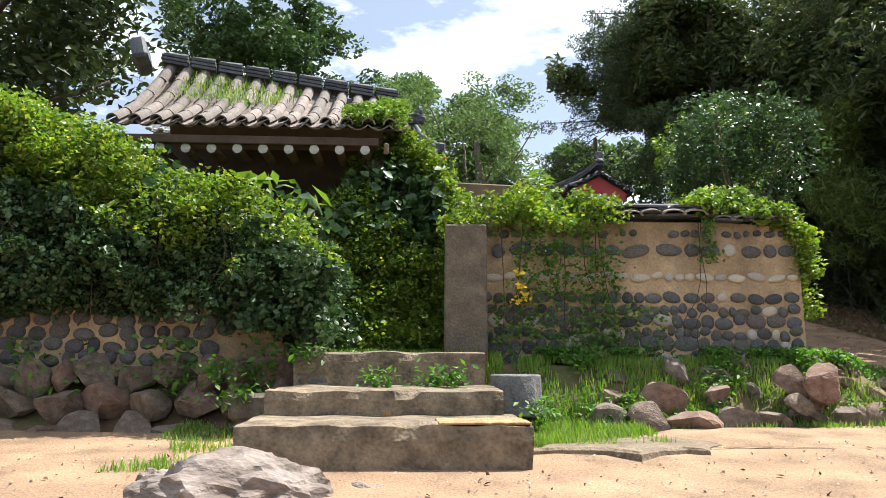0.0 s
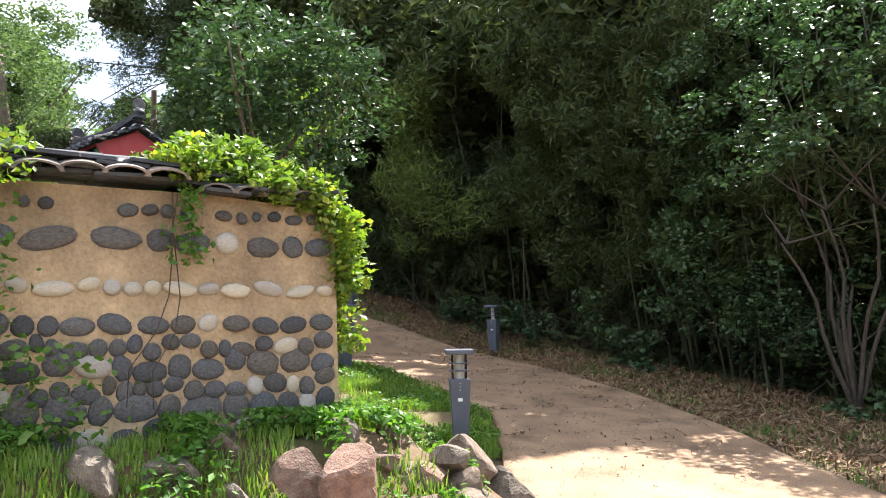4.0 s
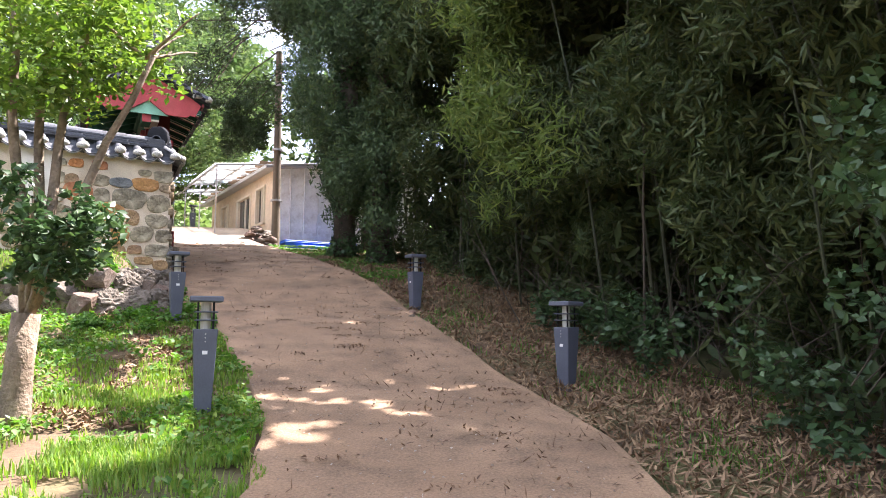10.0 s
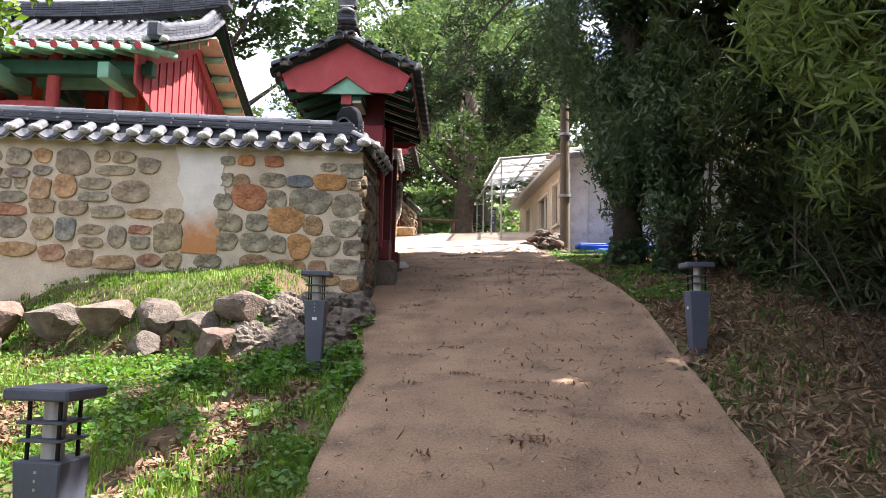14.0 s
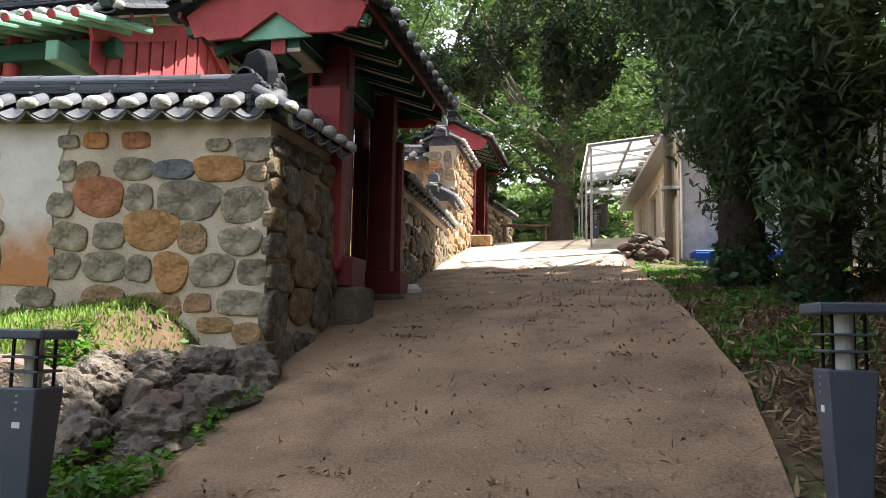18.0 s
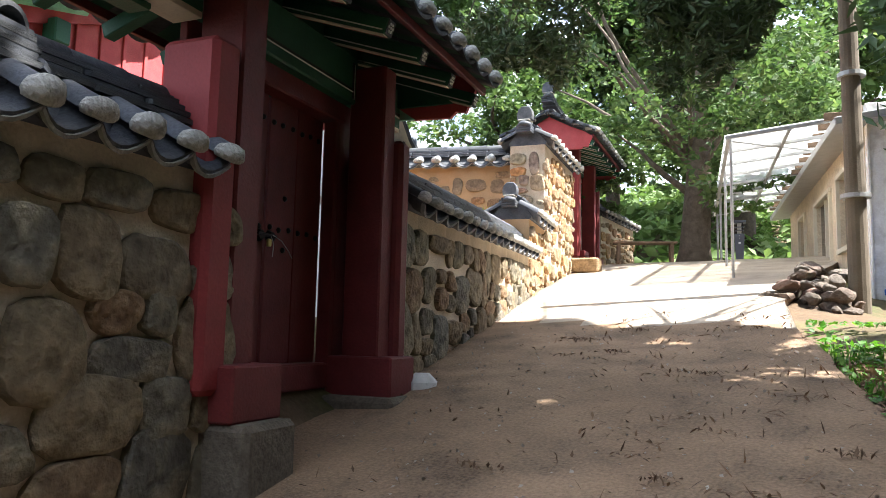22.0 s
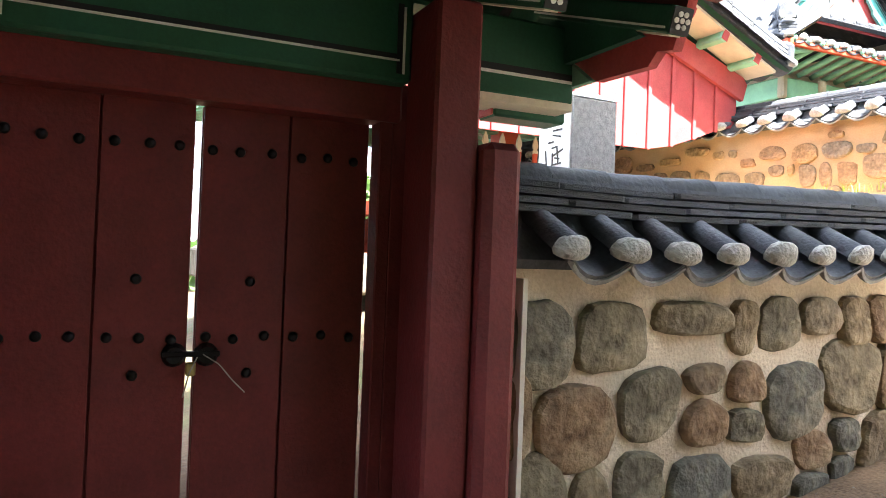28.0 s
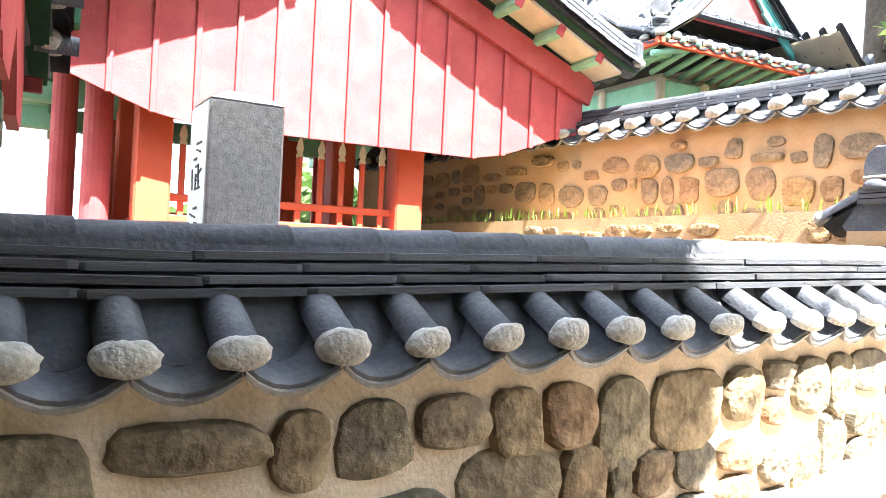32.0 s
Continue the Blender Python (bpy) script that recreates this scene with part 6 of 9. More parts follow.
# ---- stele ----
st = empty("stele", "square granite memorial pillar, one face carved with ink-dark letters", "stele", at=(2.55, 23.38, 3.5))
sm = pose(2.62, 23.44, 3.5, 0, 0, 17.5)
part("shaft", box(0.33, 0.35, 2.08, 0.012), M_GRANITE, st, m=sm)
bm = box(0.33, 0.35, 0.06, 0.0, taper=0.4)
part("cap", bm, M_PALEGRANITE, st, m=sm @ Matrix.Translation((0, 0, 2.081)))
part("carved_face", box(0.32, 0.006, 2.05, 0), M_PALEGRANITE, st, "pale dressed granite face", m=sm @ Matrix.Translation((0, -0.178, 0.01)))
for k, z in enumerate((1.72, 1.42, 1.12)):
    for j in range(7):
        rs = random.Random(k * 10 + j)
        part("carved_stroke", box(rs.uniform(0.04, 0.11), 0.005, 0.009, 0), M_INK, st, m=sm @ Matrix.Translation((rs.uniform(-0.04, 0.05), -0.1835, z + 0.05 + 0.035 * j - 0.1)) @ Matrix.Rotation(rs.uniform(-0.35, 0.35), 4, "Y"))
    for j in range(3):
        rs = random.Random(k * 30 + j + 99)
        part("carved_stroke", box(0.009, 0.005, rs.uniform(0.06, 0.16), 0), M_INK, st, m=sm @ Matrix.Translation((-0.07 + 0.06 * j, -0.1836, z - 0.05)) @ Matrix.Rotation(rs.uniform(-0.25, 0.25), 4, "Y"))

# ---- the pavilion with the slatted red gable ----
hall = empty("pavilion", "red timber memorial pavilion with slatted gable and tiled roof", "pavilion", at=(-3.2, 23.6, 4.2))
HM = pose(-0.63, 24.28, 0, 0, 0, GATE_ANG)   # x along the lane, -y towards it


def bow(u, c):
    return float(np.interp(abs(u), (0, 0.8, 1.7, 2.9, 3.5), c))


edge_low = lambda u: 5.93 + 0.40 * ease(1.3, 2.85, abs(u))
edge_top = lambda u: bow(u, (7.86, 7.40, 7.03, 6.58, 6.36))
k = 0
u = -2.70
while u < 2.6:
    w = 0.3375
    o = [(u + 0.003, edge_low(u)), (u + w - 0.003, edge_low(u + w)), (u + w - 0.003, edge_top(u + w) + 0.02), (u + 0.003, edge_top(u) + 0.02)]
    bm = bmesh.new()
    a = [bm.verts.new((x, -0.012, z)) for x, z in o]
    b = [bm.verts.new((x, 0.012, z)) for x, z in o]
    bm.faces.new(a), bm.faces.new(b[::-1])
    for i in range(4):
        bm.faces.new((a[i], b[i], b[(i + 1) % 4], a[(i + 1) % 4]))
    bmesh.ops.recalc_face_normals(bm, faces=bm.faces)
    part("gable_plank", bm, M_PINK, hall, m=HM)
    z0, z1 = edge_low(u) - 0.01, edge_top(u) + 0.02
    if z1 > z0:
        part("batten", box(0.05, 0.03, z1 - z0, 0.006), M_PINK, hall, m=HM @ Matrix.Translation((u, -0.026, z0)))
    u += w
for sgn in (-1, 1):
    us = [0, 0.4, 0.8, 1.25, 1.7, 2.25, 2.74]
    o = [(sgn * x, edge_top(x) + 0.0) for x in us] + [(sgn * 2.80, edge_top(2.8) + 0.22)] + [(sgn * x, edge_top(x) + 0.28) for x in us[::-1]]
    bm = bmesh.new()
    a = [bm.verts.new((x, -0.03, z)) for x, z in o]
    b = [bm.verts.new((x, 0.03, z)) for x, z in o]
    bm.faces.new(a), bm.faces.new(b[::-1])
    for i in range(len(o)):
        bm.faces.new((a[i], b[i], b[(i + 1) % len(o)], a[(i + 1) % len(o)]))
    bmesh.ops.recalc_face_normals(bm, faces=bm.faces)
    bmesh.ops.triangulate(bm, faces=[f for f in bm.faces if len(f.verts) > 4])
    part("bargeboard", bm, M_PINK, hall, m=HM @ Matrix.Translation((0, -0.05, 0)))
    # projecting purlins under the verge
    for x in (0.5, 1.0, 1.5, 2.0, 2.5):
        vb = part("verge_bracket", box(0.10, 0.42, 0.13, 0.02), M_PALEGREEN, hall, "pale green and pink painted bracket", m=HM @ Matrix.Translation((sgn * x, -0.27, edge_top(x) + 0.25)) @ Matrix.Rotation(sgn * radians(24), 4, "Y"))
        part("bracket_end", box(0.09, 0.012, 0.12, 0.004), M_PINK, vb, m=HM @ Matrix.Translation((sgn * x, -0.485, edge_top(x) + 0.255)) @ Matrix.Rotation(sgn * radians(24), 4, "Y"))
    part("verge_soffit", box(3.05, 0.44, 0.03, 0), M_CREAM, hall, m=HM @ Matrix.Translation((sgn * 1.42, -0.27, 7.54)) @ Matrix.Rotation(sgn * radians(24.5), 4, "Y"))
    prof = [(0.0, 8.52), (0.8, 7.94), (1.7, 7.52), (2.7, 7.08), (2.95, 6.99)]
    if sgn > 0:
        roof_slope(hall, HM @ pose(0, 7.5, 0, 0, 0, -90), 8.08, prof, 0.30)
    else:
        roof_slope(hall, HM @ pose(0, -0.58, 0, 0, 0, 90), 8.08, prof, 0.30)
    # descending verge ridge
    for (u0, z0), (u1, z1) in zip(prof, prof[1:]):
        p, q = HM @ Vector((sgn * u0, -0.44, z0 + 0.08)), HM @ Vector((sgn * u1, -0.44, z1 + 0.08))
        d = q - p
        rot = d.to_track_quat("X", "Z").to_matrix().to_4x4()
        n = max(1, round(d.length / 0.4))
        for i in range(n):
            c = p.lerp(q, (i + 0.5) / n)
            for lay in range(3):
                link("flat_tile", FLAT, None, hall, m=Matrix.Translation(c + Vector((0, 0, lay * 0.05))) @ rot @ Matrix.Diagonal((d.length / n * 0.98, 0.24, 0.04, 1)))
            link("ridge_tile", T_RIDGE, None, hall, m=Matrix.Translation(p.lerp(q, i / n) + Vector((0, 0, 0.15))) @ rot @ Matrix.Rotation(-math.pi / 2, 4, "Z") @ Matrix.Diagonal((1.1, d.length / n / 0.3, 1.1, 1)))
    part("verge_end", box(0.2, 0.24, 0.3, 0.05), M_TILE, hall, m=HM @ Matrix.Translation((sgn * 2.98, -0.44, 7.0)))
ridge(hall, HM @ Vector((0, -0.58, 8.55)), HM @ Vector((0, 7.5, 8.55)), 6, 0.3, 0.25, k=1.5)
# columns, rails and spear-topped bars of the open sides
def column(u, y, w, z1, mtl, round_=False):
    if round_:
        bm = bmesh.new()
        bmesh.ops.create_cone(bm, cap_ends=True, segments=16, radius1=w / 2, radius2=w / 2 * 0.94, depth=z1 - 4.5)
        bmesh.ops.translate(bm, verts=bm.verts, vec=(0, 0, (z1 - 4.5) / 2))
        return part("column", bm, mtl, hall, m=HM @ Matrix.Translation((u, y, 4.5)), smooth=False)
    return part("column", box(w, w, z1 - 4.5, 0.02), mtl, hall, m=HM @ Matrix.Translation((u, y, 4.5)))


for (u, y) in ((-1.62, 0.45), (0.82, 0.45), (-1.62, 2.4), (0.82, 2.4), (-1.62, 4.6), (0.82, 4.6)):
    column(u, y, 0.30, 7.2, M_ORANGE)
for (u, y) in ((-2.05, 0.6), (-2.3, 1.6), (-2.3, 4.4), (1.3, 4.6), (-2.3, 6.4)):
    column(u, y, 0.24, 7.2, M_PINK, True)


def spear_mesh():
    bm = box(0.055, 0.035, 0.66, 0.004)
    return mesh_of("bar", bm, M_ORANGE)


SPEAR = spear_mesh()
bm = bmesh.new()
pts = [(0.028, 0), (0.034, 0.03), (0.018, 0.05), (0.036, 0.09), (0.022, 0.15), (0.0, 0.20)]
vs = [bm.verts.new((x, 0.014, z)) for x, z in pts] + [bm.verts.new((-x, 0.014, z)) for x, z in pts[-2::-1]]
vs2 = [bm.verts.new((v.co.x, -0.014, v.co.z)) for v in vs]
bm.faces.new(vs), bm.faces.new(vs2[::-1])
for i in range(len(vs)):
    bm.faces.new((vs[i], vs2[i], vs2[(i + 1) % len(vs)], vs[(i + 1) % len(vs)]))
bmesh.ops.recalc_face_normals(bm, faces=bm.faces)
TIP = mesh_of("bar_tip", bm, M_CREAM)


def fence(y, u0, u1, n):
    part("rail", box(abs(u1 - u0), 0.10, 0.16, 0.01), M_ORANGE, hall, m=HM @ Matrix.Translation(((u0 + u1) / 2, y, 5.02)))
    part("rail", box(abs(u1 - u0), 0.06, 0.07, 0.01), M_ORANGE, hall, m=HM @ Matrix.Translation(((u0 + u1) / 2, y, 5.30)))
    part("dado", box(abs(u1 - u0), 0.05, 0.6, 0.01), M_ORANGE, hall, m=HM @ Matrix.Translation(((u0 + u1) / 2, y, 4.45)))
    for i in range(n):
        u = u0 + (u1 - u0) * (i + 0.5) / n
        link("bar", SPEAR, None, hall, m=HM @ Matrix.Translation((u, y, 5.15)))
        link("bar_tip", TIP, None, hall, "pale spear-shaped bar tip" if i == 0 else "", m=HM @ Matrix.Translation((u, y, 5.80)))


fence(0.45, -1.47, 0.67, 10)
fence(4.6, -1.47, 0.67, 10)
for y in (1.4, 3.5):
    part("side_rail", box(0.1, 1.8, 0.16, 0.01), M_ORANGE, hall, m=HM @ Matrix.Translation((0.82, y, 5.02)))
    part("side_rail", box(0.1, 1.8, 0.16, 0.01), M_ORANGE, hall, m=HM @ Matrix.Translation((-1.62, y, 5.02)))
for y in (0.45, 2.4, 4.6):
    part("tie_beam", box(5.0, 0.2, 0.28, 0.015), M_PALEGREEN, hall, "pale green painted tie beam", m=HM @ Matrix.Translation((-0.4, y, 6.35)))
for u in (-2.35, -1.62, 0.82, 2.2):
    part("eave_beam", box(0.2, 7.6, 0.26, 0.015), M_PALEGREEN if u > -2 else M_GREEN, hall, "green painted eave beam", m=HM @ Matrix.Translation((u, 3.95 if u > -2 else 3.6, 6.55)))
part("eave_plate", box(0.14, 7.6, 0.16, 0.015), M_CREAM, hall, m=HM @ Matrix.Translation((-2.75, 3.6, 6.90)))
for i in range(22):
    y = -0.4 + 0.34 * i
    bm = bmesh.new()
    bmesh.ops.create_cone(bm, cap_ends=True, segments=10, radius1=0.06, radius2=0.06, depth=1.6)
    q = HM @ Matrix.Translation((-2.75, y, 6.88)) @ Matrix.Rotation(radians(90 - 14), 4, "Y")
    part("rafter", bm, M_PALEGREEN, hall, m=q)
    bm = bmesh.new()
    bmesh.ops.create_cone(bm, cap_ends=True, segments=12, radius1=0.062, radius2=0.062, depth=0.02)
    part("rafter_end", bm, M_PINK, hall, m=q @ Matrix.Translation((0, 0, -0.81)))
part("floor", box(5.4, 7.6, 0.4, 0.03), M_CONC, hall, m=HM @ Matrix.Translation((-0.4, 3.6, 4.2)))
part("back_panel", box(0.12, 5.0, 1.5, 0.01), M_PINK, hall, m=HM @ Matrix.Translation((-2.3, 4.2, 4.6)))

# ---- far shrine hall above the terrace wall ----
pal = empty("shrine_hall", "distant shrine hall with green brackets and a swept tiled roof", "hall", at=(-6.5, 30.2, 5.0))
PM = pose(-2.85, 28.65, 8.0, 0, 0, GATE_ANG)    # nearest eave corner; x along the front, y back
WP, DP = 4.8, 6.4
part("body", box(WP - 2.0, DP - 2.0, 2.4, 0.02), M_CREAM, pal, m=PM @ Matrix.Translation((WP / 2, DP / 2, -2.5)))
for (x, y, w, d) in ((WP / 2, 0.85, WP - 1.5, 0.22), (0.85, DP / 2, 0.22, DP - 1.5), (WP - 0.85, DP / 2, 0.22, DP - 1.5)):
    part("bracket_band", box(w, d, 0.34, 0.02), M_PALEGREEN, pal, "pale green painted bracket band", m=PM @ Matrix.Translation((x, y, -0.62)))
    part("lower_beam", box(w, d * 0.8, 0.16, 0.02), M_GREEN, pal, m=PM @ Matrix.Translation((x, y, -0.86)))
for i in range(5):
    for (x, y) in ((0.85 + i * (WP - 1.7) / 4, 0.85), (0.85, 0.85 + i * (DP - 1.7) / 4)):
        part("column", box(0.24, 0.24, 2.2, 0.04), M_ORANGE, pal, m=PM @ Matrix.Translation((x, y, -2.9)))
        part("bracket", box(0.13, 0.13, 0.40, 0.03), M_CREAM, pal, m=PM @ Matrix.Translation((x, y - 0.12 if y < 0.9 else y, -0.64)) @ Matrix.Translation((-0.12 if x < 0.9 else 0, 0, 0)))
bm = bmesh.new()
bmesh.ops.create_cone(bm, cap_ends=True, segments=10, radius1=0.045, radius2=0.045, depth=0.95)
PR = mesh_of("rafter", bm, M_PALEGREEN, "crease")
for i in range(17):
    link("rafter", PR, None, pal, m=PM @ Matrix.Translation((0.1 + i * 0.29, 0.42, -0.06)) @ Matrix.Rotation(radians(90 - 14), 4, "X"))
    link("rafter", PR, None, pal, m=PM @ Matrix.Translation((0.42, 0.1 + i * 0.36, -0.06)) @ Matrix.Rotation(radians(90 - 14), 4, "Y") @ Matrix.Rotation(math.pi, 4, "X"))
part("eave_band", box(WP + 0.1, 0.07, 0.09, 0.01), M_ORANGE, pal, m=PM @ Matrix.Translation((WP / 2, 0.02, -0.06)))
part("eave_band", box(0.07, DP + 0.1, 0.09, 0.01), M_ORANGE, pal, m=PM @ Matrix.Translation((0.02, DP / 2, -0.06)))
roof_slope(pal, PM @ pose(WP, 1.5, 0, 0, 0, 180), WP, [(0, 0.80), (0.7, 0.36), (1.5, 0.06)], 0.30, deck=M_CREAM)
for sgn in (0, 1):
    lowp, upp = [(1.35, 0.86), (1.8, 0.44), (2.4, 0.06)], [(0, 2.35), (0.7, 1.5), (1.4, 0.86)]
    if sgn:
        roof_slope(pal, PM @ pose(WP / 2, DP, 0, 0, 0, -90), DP, lowp, 0.30, deck=M_CREAM)
        roof_slope(pal, PM @ pose(WP / 2, DP, 0, 0, 0, -90), DP - 0.9, upp, 0.30, caps=False, deck=M_TILE)
    else:
        roof_slope(pal, PM @ pose(WP / 2, 0, 0, 0, 0, 90), DP, lowp, 0.30, deck=M_CREAM)
        roof_slope(pal, PM @ pose(WP / 2, 0.9, 0, 0, 0, 90), DP - 0.9, upp, 0.30, caps=False, deck=M_TILE)
    ridge(pal, PM @ Vector((WP / 2 + (2 * sgn - 1) * 1.25, 1.15, 0.92)), PM @ Vector((WP / 2 + (2 * sgn - 1) * 2.36, 0.06, 0.12)), 3, 0.2, 0.05, ends=False, k=1.0)
    finial(pal, PM @ Vector((WP / 2 + (2 * sgn - 1) * 2.30, 0.12, 0.12)), GATE_ANG + (225 if not sgn else -45), 1.0)
    # rakes of the gable
    for (x0, z0), (x1, z1) in (((0, 2.42), (0.7, 1.57)), ((0.7, 1.57), (1.5, 0.88))):
        p, q = Vector((WP / 2 + (2 * sgn - 1) * x0, 0.86, z0)), Vector((WP / 2 + (2 * sgn - 1) * x1, 0.86, z1))
        d = q - p
        rot = d.to_track_quat("Y", "Z").to_matrix().to_4x4()
        for k2 in range(3):
            link("verge_tile", T_RIDGE, None, pal, m=PM @ Matrix.Translation(p.lerp(q, k2 / 3)) @ rot @ Matrix.Diagonal((1.3, d.length / 0.9, 1.3, 1)))
        bm = bmesh.new()
        o = [p + Vector((0, 0.05, -0.04)), q + Vector((0, 0.05, -0.04)), q + Vector((0, 0.05, -0.34)), p + Vector((0, 0.05, -0.40))]
        lo4, hi4 = [bm.verts.new(v) for v in o], [bm.verts.new(v + Vector((0, 0.05, 0))) for v in o]
        bm.faces.new(lo4), bm.faces.new(hi4[::-1])
        for k2 in range(4):
            bm.faces.new((lo4[k2], hi4[k2], hi4[(k2 + 1) % 4], lo4[(k2 + 1) % 4]))
        bmesh.ops.recalc_face_normals(bm, faces=bm.faces)
        part("rake_board", bm, M_TEAL, pal, "teal painted rake board", m=PM)
bm = bmesh.new()
o = [(WP / 2 - 1.4, 0.85), (WP / 2 + 1.4, 0.85), (WP / 2, 2.3)]
lo4, hi4 = [bm.verts.new((x, 1.0, z)) for x, z in o], [bm.verts.new((x, 1.06, z)) for x, z in o]
bm.faces.new(lo4), bm.faces.new(hi4[::-1])
for k2 in range(3):
    bm.faces.new((lo4[k2], hi4[k2], hi4[(k2 + 1) % 3], lo4[(k2 + 1) % 3]))
bmesh.ops.recalc_face_normals(bm, faces=bm.faces)
part("gable_field", bm, M_PINK, pal, m=PM)
ridge(pal, PM @ Vector((WP / 2 - 1.45, 0.9, 0.86)), PM @ Vector((WP / 2 + 1.45, 0.9, 0.86)), 2, 0.16, 0.0, ends=False, k=0.9)
ridge(pal, PM @ Vector((WP / 2, 0.8, 2.42)), PM @ Vector((WP / 2, DP, 2.42)), 4, 0.26, 0.12, k=1.2)

# ---- the cottage with a translucent canopy ----
house = empty("cottage", "single-storey cottage of rough cream render and peeling white panels", "house", at=(7.5, 32, 4.1))
CA = math.degrees(math.atan2(35.7 - 29.15, 4.44 - 6.62))
CM = pose(6.62, 29.15, 4.0, 0, 0, CA)    # x along the front, away; -y indoors is right
flen = 7.6


def slab(x0, x1, z0, z1, mtl, name, y=-0.12, t=0.24, bev=0.0, label=""):
    return part(name, box(x1 - x0, t, z1 - z0, bev), mtl, house, label, m=CM @ Matrix.Translation(((x0 + x1) / 2, y, z0)))


# front wall, with openings for a door and two windows
OPEN = ((0.9, 1.7, 0.95, 2.0), (2.4, 3.9, 0.55, 1.95), (5.2, 6.0, 0.1, 2.0))
x = 0.0
for (a, b, z0, z1) in OPEN:
    slab(x, a, -0.4, 2.65, M_HOUSE, "front_wall")
    slab(a, b, -0.4, z0, M_HOUSE, "front_wall")
    slab(a, b, z1, 2.65, M_HOUSE, "front_wall")
    x = b
slab(x, flen, -0.4, 2.65, M_HOUSE, "front_wall")
for i, (a, b, z0, z1) in enumerate(OPEN):
    w = part("window" if i < 2 else "door", box(b - a + 0.14, 0.06, 0.07, 0.008), M_FRAMEW, house, m=CM @ Matrix.Translation(((a + b) / 2, 0.02, z1)))
    slab(a - 0.07, b + 0.07, z0 - 0.07, z0, M_FRAMEW, "window_sill", 0.02, 0.08)
    slab(a - 0.07, a, z0, z1, M_FRAMEW, "window_frame", 0.02, 0.06)
    slab(b, b + 0.07, z0, z1, M_FRAMEW, "window_frame", 0.02, 0.06)
    slab((a + b) / 2 - 0.025, (a + b) / 2 + 0.025, z0, z1, M_FRAMEW, "mullion", -0.04, 0.05)
    slab(a, b, z0, z1, M_GLASS if i < 2 else M_FRAMEW, "pane" if i < 2 else "door_leaf", -0.08, 0.02)
EM = CM @ Matrix.Rotation(-math.pi / 2, 4, "Z")
for i in range(12):
    w = 0.42
    part("panel", box(w - 0.004, 0.12, 3.05 + 0.02 * (i % 2), 0.008), M_PEEL, house, m=EM @ Matrix.Translation((0.02 + w * (i + 0.5), -0.04 + (0.006 if i % 2 else 0), -0.4)))
    part("panel_rib", box(0.03, 0.03, 3.0, 0.006), M_PEEL, house, m=EM @ Matrix.Translation((0.02 + w * i + 0.02, -0.115, -0.4)))
part("back_wall", box(flen, 0.2, 3.0, 0), M_HOUSE, house, m=CM @ Matrix.Translation((flen / 2, -5.0, -0.4)))
part("far_wall", box(0.2, 4.8, 3.0, 0), M_HOUSE, house, m=CM @ Matrix.Translation((flen - 0.1, -2.6, -0.4)))
part("roof", box(flen + 0.8, 5.6, 0.10, 0.01), M_STEEL, house, m=CM @ Matrix.Translation((flen / 2, -2.4, 2.70)) @ Matrix.Rotation(radians(-8), 4, "X"))
for i in range(16):
    part("rafter", box(0.06, 0.45, 0.10, 0.006), M_OLDWOOD, house, m=CM @ Matrix.Translation((0.1 + i * 0.5, 0.2, 2.50)))
can = empty("canopy", "lean-to canopy of translucent white sheets on thin steel posts", "canopy", at=(4.9, 32, 4.8))
KM = CM
wid = 1.65
NC = 60
bm = bmesh.new()
cols = []
for i in range(NC + 1):
    x = 0.2 + (flen - 0.6) * i / NC
    zz = 0.016 * math.sin(i * math.pi)
    cols.append([bm.verts.new((x, 0.0, 2.62 + (0.012 if i % 2 else -0.012))), bm.verts.new((x, wid, 2.42 + (0.012 if i % 2 else -0.012)))])
for a, b in zip(cols, cols[1:]):
    bm.faces.new((a[0], a[1], b[1], b[0]))
bmesh.ops.solidify(bm, geom=list(bm.faces), thickness=0.004)
part("sheet", bm, M_SHEET, can, "translucent corrugated sheet", m=KM)
for i in range(9):
    x = 0.2 + (flen - 0.6) * i / 8
    part("batten", box(0.045, wid, 0.05, 0.004), M_STEEL, can, m=KM @ Matrix.Translation((x, wid / 2, 2.44)) @ Matrix.Rotation(radians(-6.9), 4, "X"))
for y, z in ((0.05, 2.53), (wid - 0.05, 2.34), (wid * 0.5, 2.44)):
    part("purlin", box(flen - 0.6, 0.05, 0.06, 0.004), M_STEEL, can, m=KM @ Matrix.Translation((0.2 + (flen - 0.6) / 2, y, z)))
for x in (0.35, 2.4, 4.6, 6.6):
    bm = bmesh.new()
    bmesh.ops.create_cone(bm, cap_ends=True, segments=10, radius1=0.021, radius2=0.021, depth=2.35)
    zg = ground(*(KM @ Vector((x, wid - 0.08, 0))).xy) - 4.0
    bmesh.ops.translate(bm, verts=bm.verts, vec=(0, 0, 2.35 - 1.175))
    part("post", bm, M_STEEL, can, m=KM @ Matrix.Translation((x, wid - 0.08, 0.03)))
part("brace", tube([(0.3, wid * 0.98, 2.35), (2.2, 0.05, 2.55)], [0.015, 0.015], 6), M_STEEL, can, m=KM)

